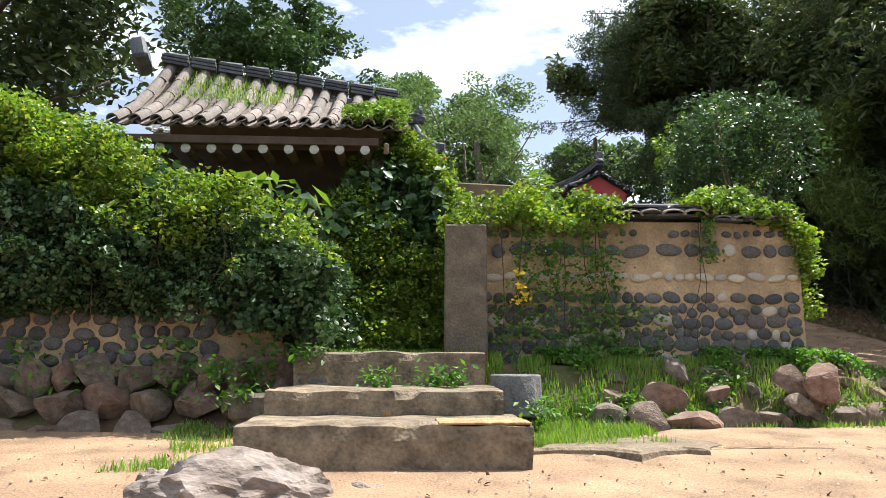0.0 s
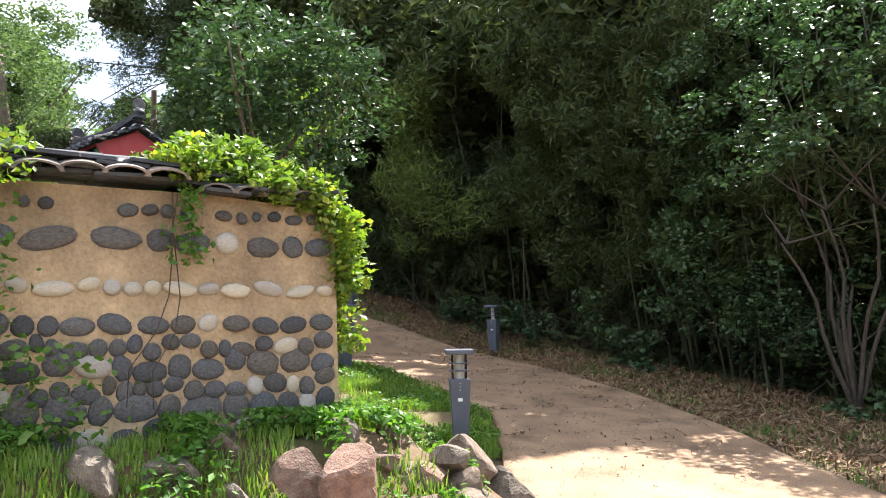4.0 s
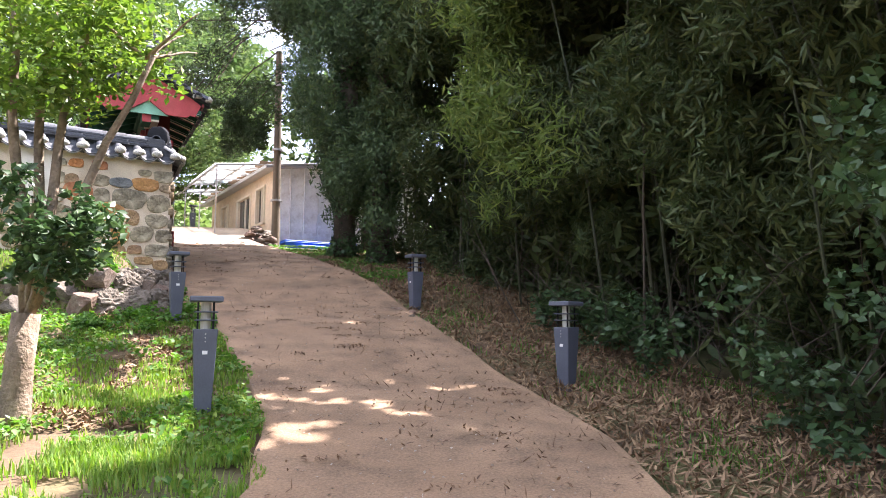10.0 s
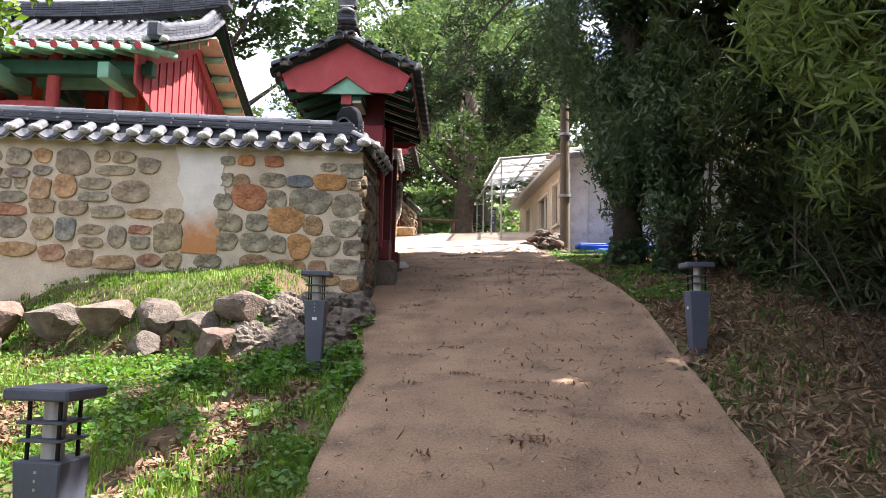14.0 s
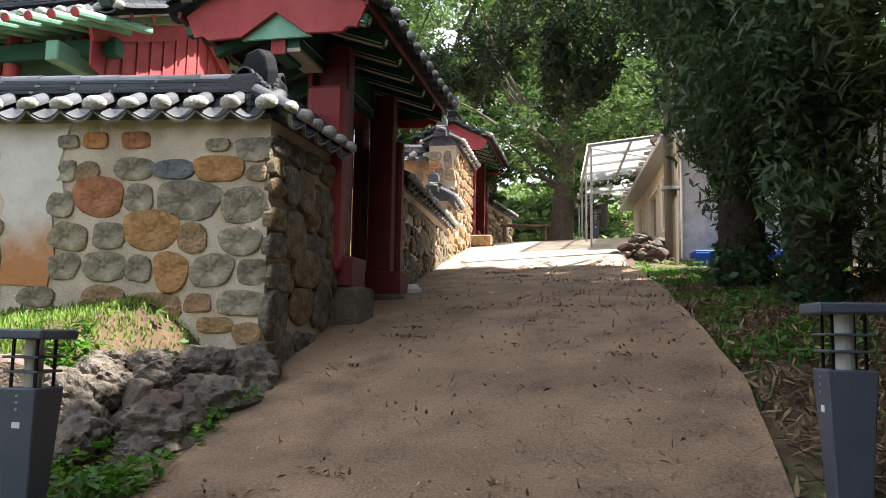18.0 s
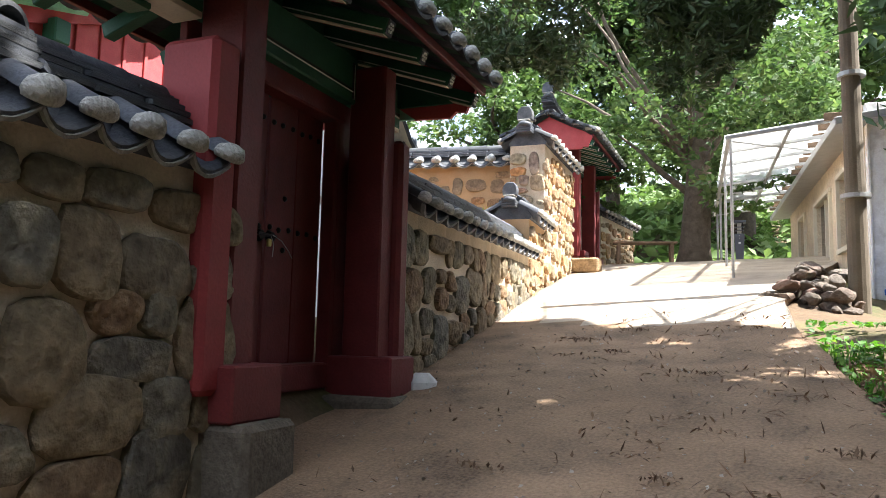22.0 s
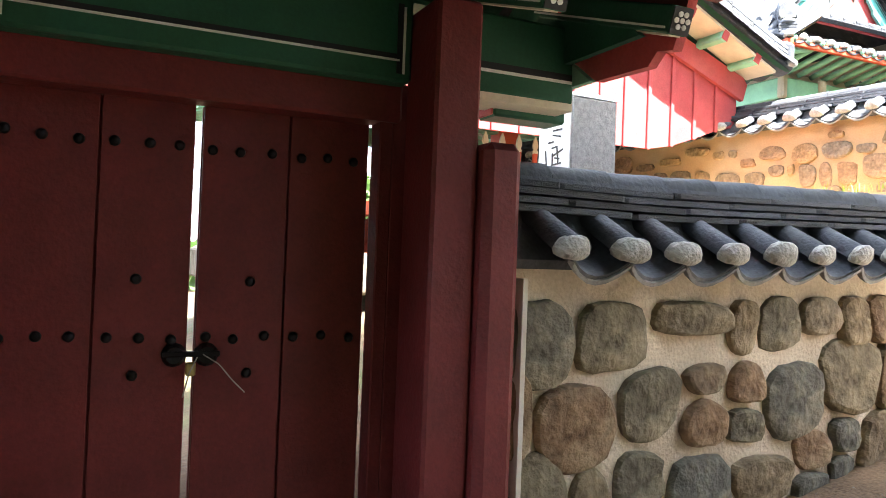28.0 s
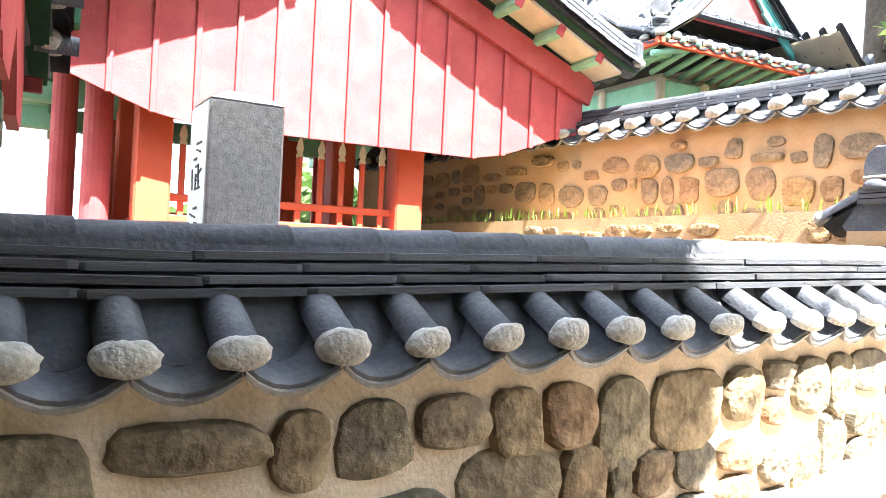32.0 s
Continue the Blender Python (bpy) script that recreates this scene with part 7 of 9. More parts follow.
pole = empty("utility_pole", "round concrete utility pole", "pole", at=(6.72, 27.75, 3.9))
part("shaft", tube([(6.72, 27.75, 3.4), (6.70, 27.76, 6.5), (6.67, 27.77, 9.4)], [0.115, 0.10, 0.085], 16), M_POLE, pole)
for z in (5.2, 6.6, 8.4):
    part("band", tube([(6.71, 27.755, z), (6.71, 27.755, z + 0.05)], [0.160 - 0.006 * (z - 5), 0.158 - 0.006 * (z - 5)], 16), M_STEEL, pole, "steel band")
rp = random.Random(9)
for i in range(95):
    lay = 0 if i < 38 else (1 if i < 68 else (2 if i < 86 else 3))
    x, y = 6.30 + rp.uniform(-0.52 + 0.11 * lay, 0.45 - 0.09 * lay), 27.42 + rp.uniform(-0.40 + 0.05 * lay, 0.55)
    s = rp.uniform(0.13, 0.27)
    rock(x, y, profile(y) - 0.12 + lay * 0.125, s * 1.25, s, s * 0.75, "brown field stone in a heap", "stone heap")
blue = empty("blue_step", "blue painted wooden step platform", "step", at=(7.6, 28.7, 4.0))
part("board", box(2.2, 0.55, 0.10, 0.02), M_BLUE, blue, m=EM @ Matrix.Translation((1.25, -0.40, 0.17)))
part("front", box(2.2, 0.04, 0.32, 0.01), M_BLUE, blue, m=EM @ Matrix.Translation((1.25, -0.68, -0.1)))
part("block", box(0.75, 0.4, 0.16, 0.02), M_BLUE, blue, m=EM @ Matrix.Translation((0.85, -0.9, -0.06)))
bench = empty("bench", "low green-grey wooden bench", "bench", at=(2.4, 32.4, 4.95))
bmz = pose(2.4, 32.4, profile(32.4) + 0.02, 0, 0, 28)
for k in range(3):
    part("slat", box(1.2, 0.11, 0.035, 0.006), M_OLDWOOD, bench, m=bmz @ Matrix.Translation((0, -0.13 + 0.13 * k, 0.38)))
for sx in (-0.5, 0.5):
    for sy in (-0.12, 0.12):
        part("leg", box(0.06, 0.06, 0.38, 0.006), M_OLDWOOD, bench, m=bmz @ Matrix.Translation((sx, sy, 0)))
far = empty("far_house", "distant white house with a blue tiled roof beyond the lane's crest", "house", at=(3.5, 62, 4))
part("wall", box(9, 6, 3, 0), M_OFFW, far, m=pose(4, 62, 3.6, 0, 0, 12))
part("roof", plate([(-3.6, 0), (0, 1.5), (3.6, 0)], 10), M_BLUEROOF, far, m=pose(4, 62, 6.4, 0, 0, 12))


# ---- plants ----
def U(a, b, n):
    return nprng.uniform(a, b, n)


def path_left(y):
    return float(np.interp(y, (6.9, 7.1, 7.8, 9.0, 9.95, 11.5, 13.3, 15.0, 16.9, 18.5), (3.5, 4.1, 5.05, 5.9, 6.5, 6.88, 6.9, 6.65, 6.2, 5.55)))


def path_right(y):
    return float(np.interp(y, (4.4, 6.1, 8.1, 9.3, 10.4, 12.3, 14.2, 15.8, 17.4, 19, 20.1, 21.2, 23.4, 25.2, 26.8, 29.5), (6.8, 7.25, 8.3, 8.75, 9.1, 9.4, 9.35, 9.15, 8.9, 8.65, 8.3, 7.95, 7.25, 6.6, 6.15, 6.0)))


def gappy(pts):
    """Leaves thinned where the canopy is open, so that the sun reaches the terraces, the lawn and small flecks of the paving."""
    keep = []
    kx, ky = sun_dir.x / sun_dir.z, sun_dir.y / sun_dir.z
    for x, y, z in pts:
        h = z - profile(float(y))
        h = z - profile(float(y - ky * h))
        gx, gy = x - kx * h, y - ky * h
        if gy < 8.4:
            ok = gx > 8.4
        elif gy > 25.3 + 0.5 * noise.noise((gx * 1.3, 2, 7)):
            ok = not -5.0 < gx < 9.6
        elif gy > 23.4 and gx > 6.6:
            ok = noise.noise((gx * 1.4, gy * 1.4, 5.3)) < -0.38
        elif 16.4 < gy < 18.9 and gx < 4.9:
            ok = gx < 0 or noise.noise((gx * 1.4, gy * 1.4, 3.3)) < -0.25
        elif gx < path_left(gy) - 0.5 and gy < 16.4:
            ok = noise.noise((gx * 0.7, gy * 0.7, 8.1)) + 0.4 * noise.noise((gx * 2.6, gy * 2.6, 1)) > 0.2
        elif gx > path_right(gy) + 0.6 or gx < path_left(gy) - 0.2:
            ok = True
        elif 11.6 < gy < 14.4:
            ok = noise.noise((gx * 1.1, gy * 1.3 - 0.7, 2.7)) + 0.7 * noise.noise((gx * 4, gy * 4, 1)) < 0.24
        else:
            ok = noise.noise((gx * 2.2, gy * 2.6, 6.1)) + 0.4 * noise.noise((gx * 6, gy * 6, 1)) < 0.46
        keep.append(ok)
    return np.asarray(pts)[np.array(keep)]


def lumps(n, region, radius, per, keep=None, squash=0.85, grain=0.55, cut=-0.05):
    """Clumped leaf places in a box region ((x0,x1),(y0,y1),(z0,z1)), thinned by noise; keep(x,y,z) limits the shape."""
    cs, rs = [], []
    tries = 0
    while len(cs) < n and tries < n * 30:
        tries += 1
        p = tuple(nprng.uniform(a, b) for a, b in region)
        if keep and not keep(*p):
            continue
        if noise.noise(Vector(p) * grain) < cut:
            continue
        cs.append(p)
        rs.append(nprng.uniform(*radius))
    return clumps(cs, rs, per, squash)


def ball(c, r):
    return lambda x, y, z: ((x - c[0]) / r[0]) ** 2 + ((y - c[1]) / r[1]) ** 2 + ((z - c[2]) / r[2]) ** 2 < 1


def shell(c, r, inner=0.45):
    return lambda x, y, z: inner < ((x - c[0]) / r[0]) ** 2 + ((y - c[1]) / r[1]) ** 2 + ((z - c[2]) / r[2]) ** 2 < 1


def cube_of(c, r):
    return tuple((a - b, a + b) for a, b in zip(c, r))


def limb(p, q, r0, r1, sway=0.12, n=6, seg=7, bm=None):
    p, q = Vector(p), Vector(q)
    pts, rad = [], []
    for i in range(n + 1):
        t = i / n
        w = Vector((noise.noise((p.x + t * 2, p.y, 1)), noise.noise((p.x, p.y + t * 2, 2)), 0)) * sway * (q - p).length * t
        pts.append(p.lerp(q, t) + w)
        rad.append(r0 + (r1 - r0) * t)
    return tube(pts, rad, seg, bm)


def tree(name, label, base, trunk, limbs, crown_pts, leaf, leaf_mat, bark, aspect=2.0, up=0.35, droop=0.0, category="tree", group=""):
    """trunk: list of (points, radii); limbs: (from, to, r0, r1)."""
    t = empty(name, label, category, group, at=base)
    bm = bmesh.new()
    for pts, rad in trunk:
        tube(pts, rad, 10, bm)
    part("trunk", bm, bark, t, smooth=True)
    if limbs:
        for a, b, r0, r1 in limbs:
            part("limb", limb(a, b, r0, r1), bark, t, smooth=True)
    cards("crown", crown_pts, leaf, leaf_mat, aspect, up, t, droop=droop)
    return t


# creepers over the front walls
def vine_top(x):
    return float(np.interp(x, (-9, -6, -4.9, -3.7, -3.1, -2.5, -1.9, -1.4, -1.1), (3.9, 4.0, 3.8, 3.45, 3.15, 2.85, 2.72, 2.5, 1.9)))


def vine_low(x):
    return float(np.interp(x, (-9, -4, -3, -2.2, -1.5, -1.1), (1.42, 1.55, 1.55, 1.48, 1.3, 1.1)))


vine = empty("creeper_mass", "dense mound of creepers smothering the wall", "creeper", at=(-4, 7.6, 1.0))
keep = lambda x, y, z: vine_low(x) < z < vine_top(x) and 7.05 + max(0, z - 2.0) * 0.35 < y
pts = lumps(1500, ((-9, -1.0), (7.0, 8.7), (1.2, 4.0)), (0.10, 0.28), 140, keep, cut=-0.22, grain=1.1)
# Lower leaves are darker: ivy, with the overhang's shade also put into colour.
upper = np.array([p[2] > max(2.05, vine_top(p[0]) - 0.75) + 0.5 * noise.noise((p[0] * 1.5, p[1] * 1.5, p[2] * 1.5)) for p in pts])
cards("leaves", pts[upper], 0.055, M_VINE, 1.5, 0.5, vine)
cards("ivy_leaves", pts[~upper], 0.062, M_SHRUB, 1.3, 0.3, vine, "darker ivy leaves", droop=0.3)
n_ = 26000
cx_ = U(-9, -1.35, n_)
cz_ = 1.46 + 0.16 * np.sin(cx_ * 3.1) * np.sin(cx_ * 1.3 + 1) + nprng.random(n_) ** 1.3 * 0.95
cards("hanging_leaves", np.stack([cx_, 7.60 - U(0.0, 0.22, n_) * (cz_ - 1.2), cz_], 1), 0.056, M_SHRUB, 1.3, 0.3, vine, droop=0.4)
# Darker leaves deep in the mound; its inner shade is put into colour.
pts = lumps(260, ((-9, -1.3), (7.75, 8.6), (1.3, 3.4)), (0.25, 0.4), 45, keep, cut=-0.9)
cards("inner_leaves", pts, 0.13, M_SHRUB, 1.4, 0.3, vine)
for i in range(14):
    x = rnd.uniform(-5, -1.3)
    part("stem", limb((x, 7.45, rnd.uniform(1.3, 1.7)), (x + rnd.uniform(-0.5, 0.5), 7.25, rnd.uniform(2.0, 2.6)), 0.008, 0.004, 0.3, seg=5), M_TWIG, vine)

sh_ = []
for i in range(90):
    x = rnd.uniform(-7.5, -1.3)
    p = Vector((x, 7.25 + rnd.uniform(0, 0.8), vine_top(x) - rnd.uniform(0.0, 0.25)))
    d = Vector((rnd.uniform(-0.5, 0.5), rnd.uniform(-0.5, 0.2), rnd.uniform(0.2, 0.9)))
    for k in range(13):
        t = k / 12
        sh_.append(p + d * t * 0.45 + Vector((rnd.uniform(-0.03, 0.03), rnd.uniform(-0.03, 0.03), -0.22 * t * t)))
cards("shoot_leaves", np.array([tuple(p) for p in sh_]), 0.075, M_SUNLEAF, 1.8, 0.5, vine)

vine2 = empty("creeper_curtain", "bright creepers hanging from the ruined roof to the gateway", "creeper", at=(-0.6, 8.9, 1.0))
def kp(x, y, z):
    top = float(np.interp(x, (-1.3, -0.95, -0.5, 0.0, 0.3, 0.7), (2.9, 3.45, 3.95, 3.6, 3.0, 2.4)))
    return z < top and y > 8.35 + (z - 0.95) * 0.38
pts = lumps(1000, ((-1.25, 0.6), (8.3, 9.9), (0.95, 4.0)), (0.08, 0.24), 100, kp, cut=-0.12, grain=1.3)
upper = pts[:, 2] > 2.75
cards("leaves", pts[upper], 0.055, M_VINE, 1.5, 0.5, vine2)
cards("lower_leaves", pts[~upper], 0.055, M_VINE, 1.6, 0.4, vine2)
# Inner fill in a darker leaf colour, standing in for shade behind the curtain.
pts = lumps(150, ((-1.2, 0.1), (9.0, 9.9), (0.95, 3.4)), (0.25, 0.35), 50, kp, cut=-0.9)
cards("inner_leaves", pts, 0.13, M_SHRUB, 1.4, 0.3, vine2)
pts = lumps(95, ((-2.0, -0.4), (9.1, 10.6), (3.85, 4.6)), (0.06, 0.13), 60, lambda x, y, z: abs(z - (3.88 + (y - 9.0) * 0.5)) < 0.10 and (x > -1.1 or y > 10.2), cut=-0.05)
cards("roof_leaves", pts, 0.06, M_SUNLEAF, 2.2, 0.5, vine2)
vine3 = empty("creeper_wall_top", "creepers sprawling over the wall top and gatepost", "creeper", at=(1.2, 8.4, 1.5))
def kw(x, y, z):
    top = float(np.interp(x, (0.2, 0.6, 1.0, 1.4, 1.75, 1.9), (2.62, 2.74, 2.84, 2.80, 2.68, 2.58)))
    low = float(np.interp(x, (0.2, 0.45, 0.6, 1.2, 1.75, 1.9), (2.45, 2.5, 2.42, 2.40, 2.38, 2.55)))
    return low < z < top
pts = lumps(300, ((0.1, 1.95), (7.95, 9.6), (1.9, 3.4)), (0.08, 0.19), 52, kw, cut=-0.12, grain=1.6)
cards("leaves", pts, 0.055, M_VINE, 1.5, 0.5, vine3)
pts = lumps(70, ((0.0, 2.2), (8.4, 9.7), (2.5, 3.3)), (0.10, 0.18), 60, lambda x, y, z: z < 3.15 - abs(x - 0.8) * 0.3, cut=-0.1)
cards("bright_leaves", pts, 0.07, M_SUNLEAF, 2.2, 0.5, vine3)
# thin growth hanging down the wall face
hang = []
for (x, z0, z1, wd, n) in ((0.95, 2.4, 1.25, 0.16, 330), (1.2, 2.3, 1.7, 0.12, 200), (1.55, 2.55, 1.2, 0.2, 420), (1.75, 2.2, 1.1, 0.16, 260), (2.85, 2.55, 2.05, 0.06, 110), (2.0, 1.6, 1.1, 0.3, 130), (1.1, 1.5, 1.0, 0.4, 160), (0.62, 1.7, 1.2, 0.08, 60)):
    n = int(n * 1.35)
    zz = U(z1, z0, n)
    hang.append(np.stack([x + nprng.normal(0, wd, n) * (1.1 - 0.5 * (zz - z1) / (z0 - z1)), 8.05 - U(0.0, 0.07, n) - (2.5 - zz) * 0.03, zz], 1))
cards("hanging_leaves", np.concatenate(hang), 0.05, M_WEED, 1.4, 0.2, vine3)
for i in range(9):
    x = rnd.choice((0.75, 0.95, 1.2, 1.55, 1.75, 2.3, 2.85)) + rnd.uniform(-0.15, 0.15)
    part("stem", limb((x, 8.04, 2.5), (x + rnd.uniform(-0.2, 0.2), 7.98, rnd.uniform(1.1, 1.8)), 0.005, 0.003, 0.25, seg=5), M_TWIG, vine3)
fl = []
for c in ((0.80, 7.9, 1.93), (0.82, 7.88, 1.80), (0.78, 7.9, 1.66), (0.88, 7.9, 1.70)):
    fl.append(nprng.normal(0, 0.025, (14, 3)) + np.array(c))
cards("yellow_leaves", np.concatenate(fl), 0.055, M_YELLOW, 1.6, 0.3, vine3, "yellow autumn-tinted leaves")
vine4 = empty("creeper_wall_end", "creepers tumbling over the far end of the wall", "creeper", at=(3.7, 8.3, 1.5))
def ke(x, y, z):
    top = 2.90 - max(0, x - 3.55) * 1.2 - max(0, 3.0 - x) * 0.6
    low = float(np.interp(x, (2.7, 3.2, 3.6, 3.82, 3.95), (2.66, 2.62, 2.5, 2.35, 1.55)))
    return low < z < top
pts = lumps(210, ((2.6, 4.0), (7.98, 8.7), (1.25, 2.98)), (0.08, 0.18), 46, ke, cut=-0.2, grain=1.6)
cards("leaves", pts, 0.055, M_VINE, 1.5, 0.5, vine4)
pts = lumps(26, ((2.8, 3.7), (7.95, 8.6), (2.55, 2.95)), (0.08, 0.15), 60, ke, cut=-0.6)
cards("bright_leaves", pts, 0.06, M_SUNLEAF, 1.6, 0.5, vine4)
# large-leaved seedling at the old eaves
big = empty("large_leaved_seedling", "young plant with long broad leaves at the creeper's crest", "plant", at=(-1.95, 8.3, 2.6))
for c, n in (((-1.85, 8.2, 2.95), 12), ((-1.42, 8.25, 2.75), 9), ((1.25, 8.9, 3.15), 10)):
    pts = np.array(c) + nprng.normal(0, 0.11, (n, 3)) * np.array((1, 1, 0.5))
    cards("leaf", pts, 0.26, M_SUNLEAF, 2.8, 0.6, big)

# glossy shrub behind the wall
c, r = (4.0, 9.6, 3.6), (0.98, 1.0, 1.05)
tree("privet_tree", "small glossy-leaved tree rising behind the wall", (3.8, 9.6, 0.9),
     [([(3.8, 9.6, 0.8), (3.8, 9.6, 2.0), (3.9, 9.6, 3.0)], [0.06, 0.05, 0.035])],
     [((3.8, 9.6, 2.0 + 0.1 * i), (3.85 + math.cos(i * 2.1) * 0.9, 9.6 + math.sin(i * 2.1) * 0.8, 3.6 + 0.15 * (i % 5)), 0.025, 0.008) for i in range(10)],
     lumps(260, cube_of(c, r), (0.10, 0.26), 50, ball(c, r), cut=-0.05), 0.07, M_SHRUB, M_BARK, 1.9, 0.4)

# forked small tree on the lawn, with one leafy low branch
c, r = (5.15, 13.2, 4.55), (1.1, 1.2, 1.15)
fork = (5.17, 13.2, 1.86)
stems = [(fork, (5.17 + dx, 13.2 + dy, z), 0.05, 0.022) for dx, dy, z in ((-0.35, 0.1, 4.4), (-0.1, 0.35, 4.7), (0.25, 0.15, 4.5), (-0.2, -0.25, 4.2), (0.75, -0.05, 3.9))]
low = [(fork, (5.40 + dx, 12.75 + dy, 2.4 + dz), 0.03, 0.008) for dx, dy, dz in ((0, 0, 0), (0.2, -0.15, 0.25), (-0.15, 0.1, 0.3), (0.1, 0.2, 0.05))]
cl, rl = (5.42, 12.74, 2.50), (0.46, 0.44, 0.42)
lawn_tree = tree("lawn_tree", "small forked tree with bright thin foliage on the lawn", (5.15, 13.2, 1.0),
     [([(5.15, 13.2, 0.9), (5.13, 13.2, 1.1), (5.14, 13.2, 1.5), (5.17, 13.2, 1.9)], [0.15, 0.115, 0.10, 0.10])],
     stems + low + [(b, (b[0] + rnd.uniform(-0.8, 0.8), b[1] + rnd.uniform(-0.8, 0.8), b[2] + rnd.uniform(0.2, 1.0)), 0.018, 0.005) for _, b, _, _ in stems for _k in range(4)],
     np.concatenate([lumps(210, cube_of(c, r), (0.10, 0.24), 34, shell(c, r, 0.1), cut=-0.02), lumps(60, ((4.9, 6.1), (12.4, 13.7), (3.35, 4.5)), (0.10, 0.24), 34, None, cut=-0.05)]), 0.075, M_SUNLEAF, M_PALEBARK, 1.9, 0.5)
cards("low_crown", lumps(60, cube_of(cl, rl), (0.07, 0.15), 34, ball(cl, rl), cut=-0.3), 0.08, M_SHRUB, 1.8, 0.5, lawn_tree, "glossy leaves of the low branch")

# camellia beside the path
c, r = (11.2, 8.9, 3.7), (2.3, 2.5, 2.5)
fan = [((10.75, 8.4, 0.5), (10.75 + dx, 8.4 + dy, z), 0.034, 0.014) for dx, dy, z in ((-0.7, 0.3, 2.6), (-0.3, 0.0, 3.0), (0.1, 0.5, 3.1), (0.5, 0.3, 2.9), (0.9, 0.8, 2.7), (-0.1, -0.5, 3.0), (0.3, -0.6, 2.8))]
tree("camellia", "large camellia with fanning pale stems beside the path", (10.75, 8.4, 0.5), [([(10.75, 8.4, 0.3), (10.75, 8.4, 0.65)], [0.10, 0.085])],
     fan + [(b, (b[0] + rnd.uniform(-0.9, 0.9), b[1] + rnd.uniform(-0.9, 0.9), b[2] + rnd.uniform(0.2, 1.3)), 0.018, 0.005) for _, b, _, _ in fan for _k in range(3)],
     lumps(430, cube_of(c, r), (0.12, 0.28), 52, shell(c, r, 0.35), cut=-0.12), 0.085, M_SHRUB, M_DARKBARK, 1.7, 0.5)

# bamboo grove and undergrowth along the path
def verge(y):
    return float(np.interp(y, (-10, 5, 8, 10.4, 14, 17, 19, 21, 23.4), (8.6, 9.6, 10.4, 10.9, 10.9, 10.5, 10.1, 9.6, 9.1)))


grove = empty("bamboo_grove", "dark dense bamboo grove hanging over the path", "bamboo", at=(12, 14, 0.8))
grove["kind"] = "stuff"
def front_leaf(x, y, z):
    e = verge(y) + float(np.interp(z, (0, 2.2, 3.4, 5, 7, 9.5), (0.6, 0.5, -0.1, -0.7, -1.0, -0.6)))
    return (y < 14 or noise.noise((x * 0.6, y * 0.6, z * 0.6 + 9)) > -0.02) and z < float(np.interp(y, (8, 13, 18), (6.0, 6.8, 10))) and e < x < e + 1.4 and (z > 2.6 or noise.noise((x * 0.8, y * 0.8, z * 0.8)) > 0.12)
pts = lumps(1500, ((7.5, 13), (7.5, 24), (1.0, 10.0)), (0.14, 0.36), 88, front_leaf, cut=-0.22, grain=0.7, squash=1.1)
cards("leaves", gappy(pts), 0.17, M_BAMBOO_LEAF, 6.0, 0.2, grove, droop=0.7)
# Tip sprays stand in shade; their sunlit look comes from the leaf colour.
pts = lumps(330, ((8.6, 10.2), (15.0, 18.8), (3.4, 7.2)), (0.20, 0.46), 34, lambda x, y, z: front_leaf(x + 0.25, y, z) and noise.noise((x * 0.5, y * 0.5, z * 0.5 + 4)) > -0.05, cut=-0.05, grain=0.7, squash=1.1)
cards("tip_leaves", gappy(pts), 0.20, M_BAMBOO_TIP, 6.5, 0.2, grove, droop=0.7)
def mid_leaf(x, y, z):
    e = verge(y) + (1.2 if z < 6.5 else 0.3)
    return e < x < e + 5.5
pts = lumps(1500, ((8, 19), (3.0, 24.5), (0.4, 12.5)), (0.35, 0.7), 52, mid_leaf, cut=-0.9)
pts = np.concatenate([pts, lumps(420, ((12.5, 18), (24.0, 33), (3.2, 9.5)), (0.35, 0.7), 60, None, cut=-0.9)])
# Extra hidden leaf layers, added to block the sky and darken the verge.
pts = np.concatenate([pts, lumps(560, ((9.0, 13.5), (7.0, 25.0), (6.6, 9.8)), (0.35, 0.65), 55, lambda x, y, z: x > verge(y) - 1.0, cut=-0.9),
                      lumps(260, ((9.4, 13.5), (8.0, 25.0), (2.6, 5.6)), (0.3, 0.5), 60, lambda x, y, z: verge(y) + 0.7 < x < verge(y) + 2.2, cut=-0.9)])
cards("inner_leaves", gappy(pts), 0.34, M_BAMBOO_LEAF, 4.0, 0.2, grove, droop=0.5)
pts = np.stack([U(15, 22, 26000), U(-4, 34, 26000), U(0.2, 12.5, 26000)], 1)
cards("back_leaves", pts, 0.75, M_CONIFER, 2.2, 0.2, grove)
under = lumps(520, ((9, 13), (7.5, 25), (0.4, 2.2)), (0.14, 0.3), 60, lambda x, y, z: verge(y) - 0.1 < x < verge(y) + 1.5 and z < ground(x, y) + 1.3 - abs(noise.noise((y * 0.7, 3, 1))) , cut=-0.1)
cards("undergrowth", under, 0.10, M_SHRUB, 1.8, 0.4, grove)
cane = empty("bamboo_canes", "thin bamboo canes and bare saplings in the grove's shade", "bamboo", at=(11.5, 14, 0.8))
cane["kind"] = "stuff"
for i in range(150):
    y = rnd.uniform(5, 26)
    x = verge(y) + rnd.uniform(0.4, 3.8)
    z = ground(x, y)
    lean = rnd.uniform(-0.9, 0.5)
    part("cane", limb((x, y, z - 0.1), (x + lean, y + rnd.uniform(-0.8, 0.8), z + rnd.uniform(3.5, 9)), rnd.uniform(0.012, 0.032), 0.008, 0.08, seg=6), M_CULM, cane)
bm = bmesh.new()
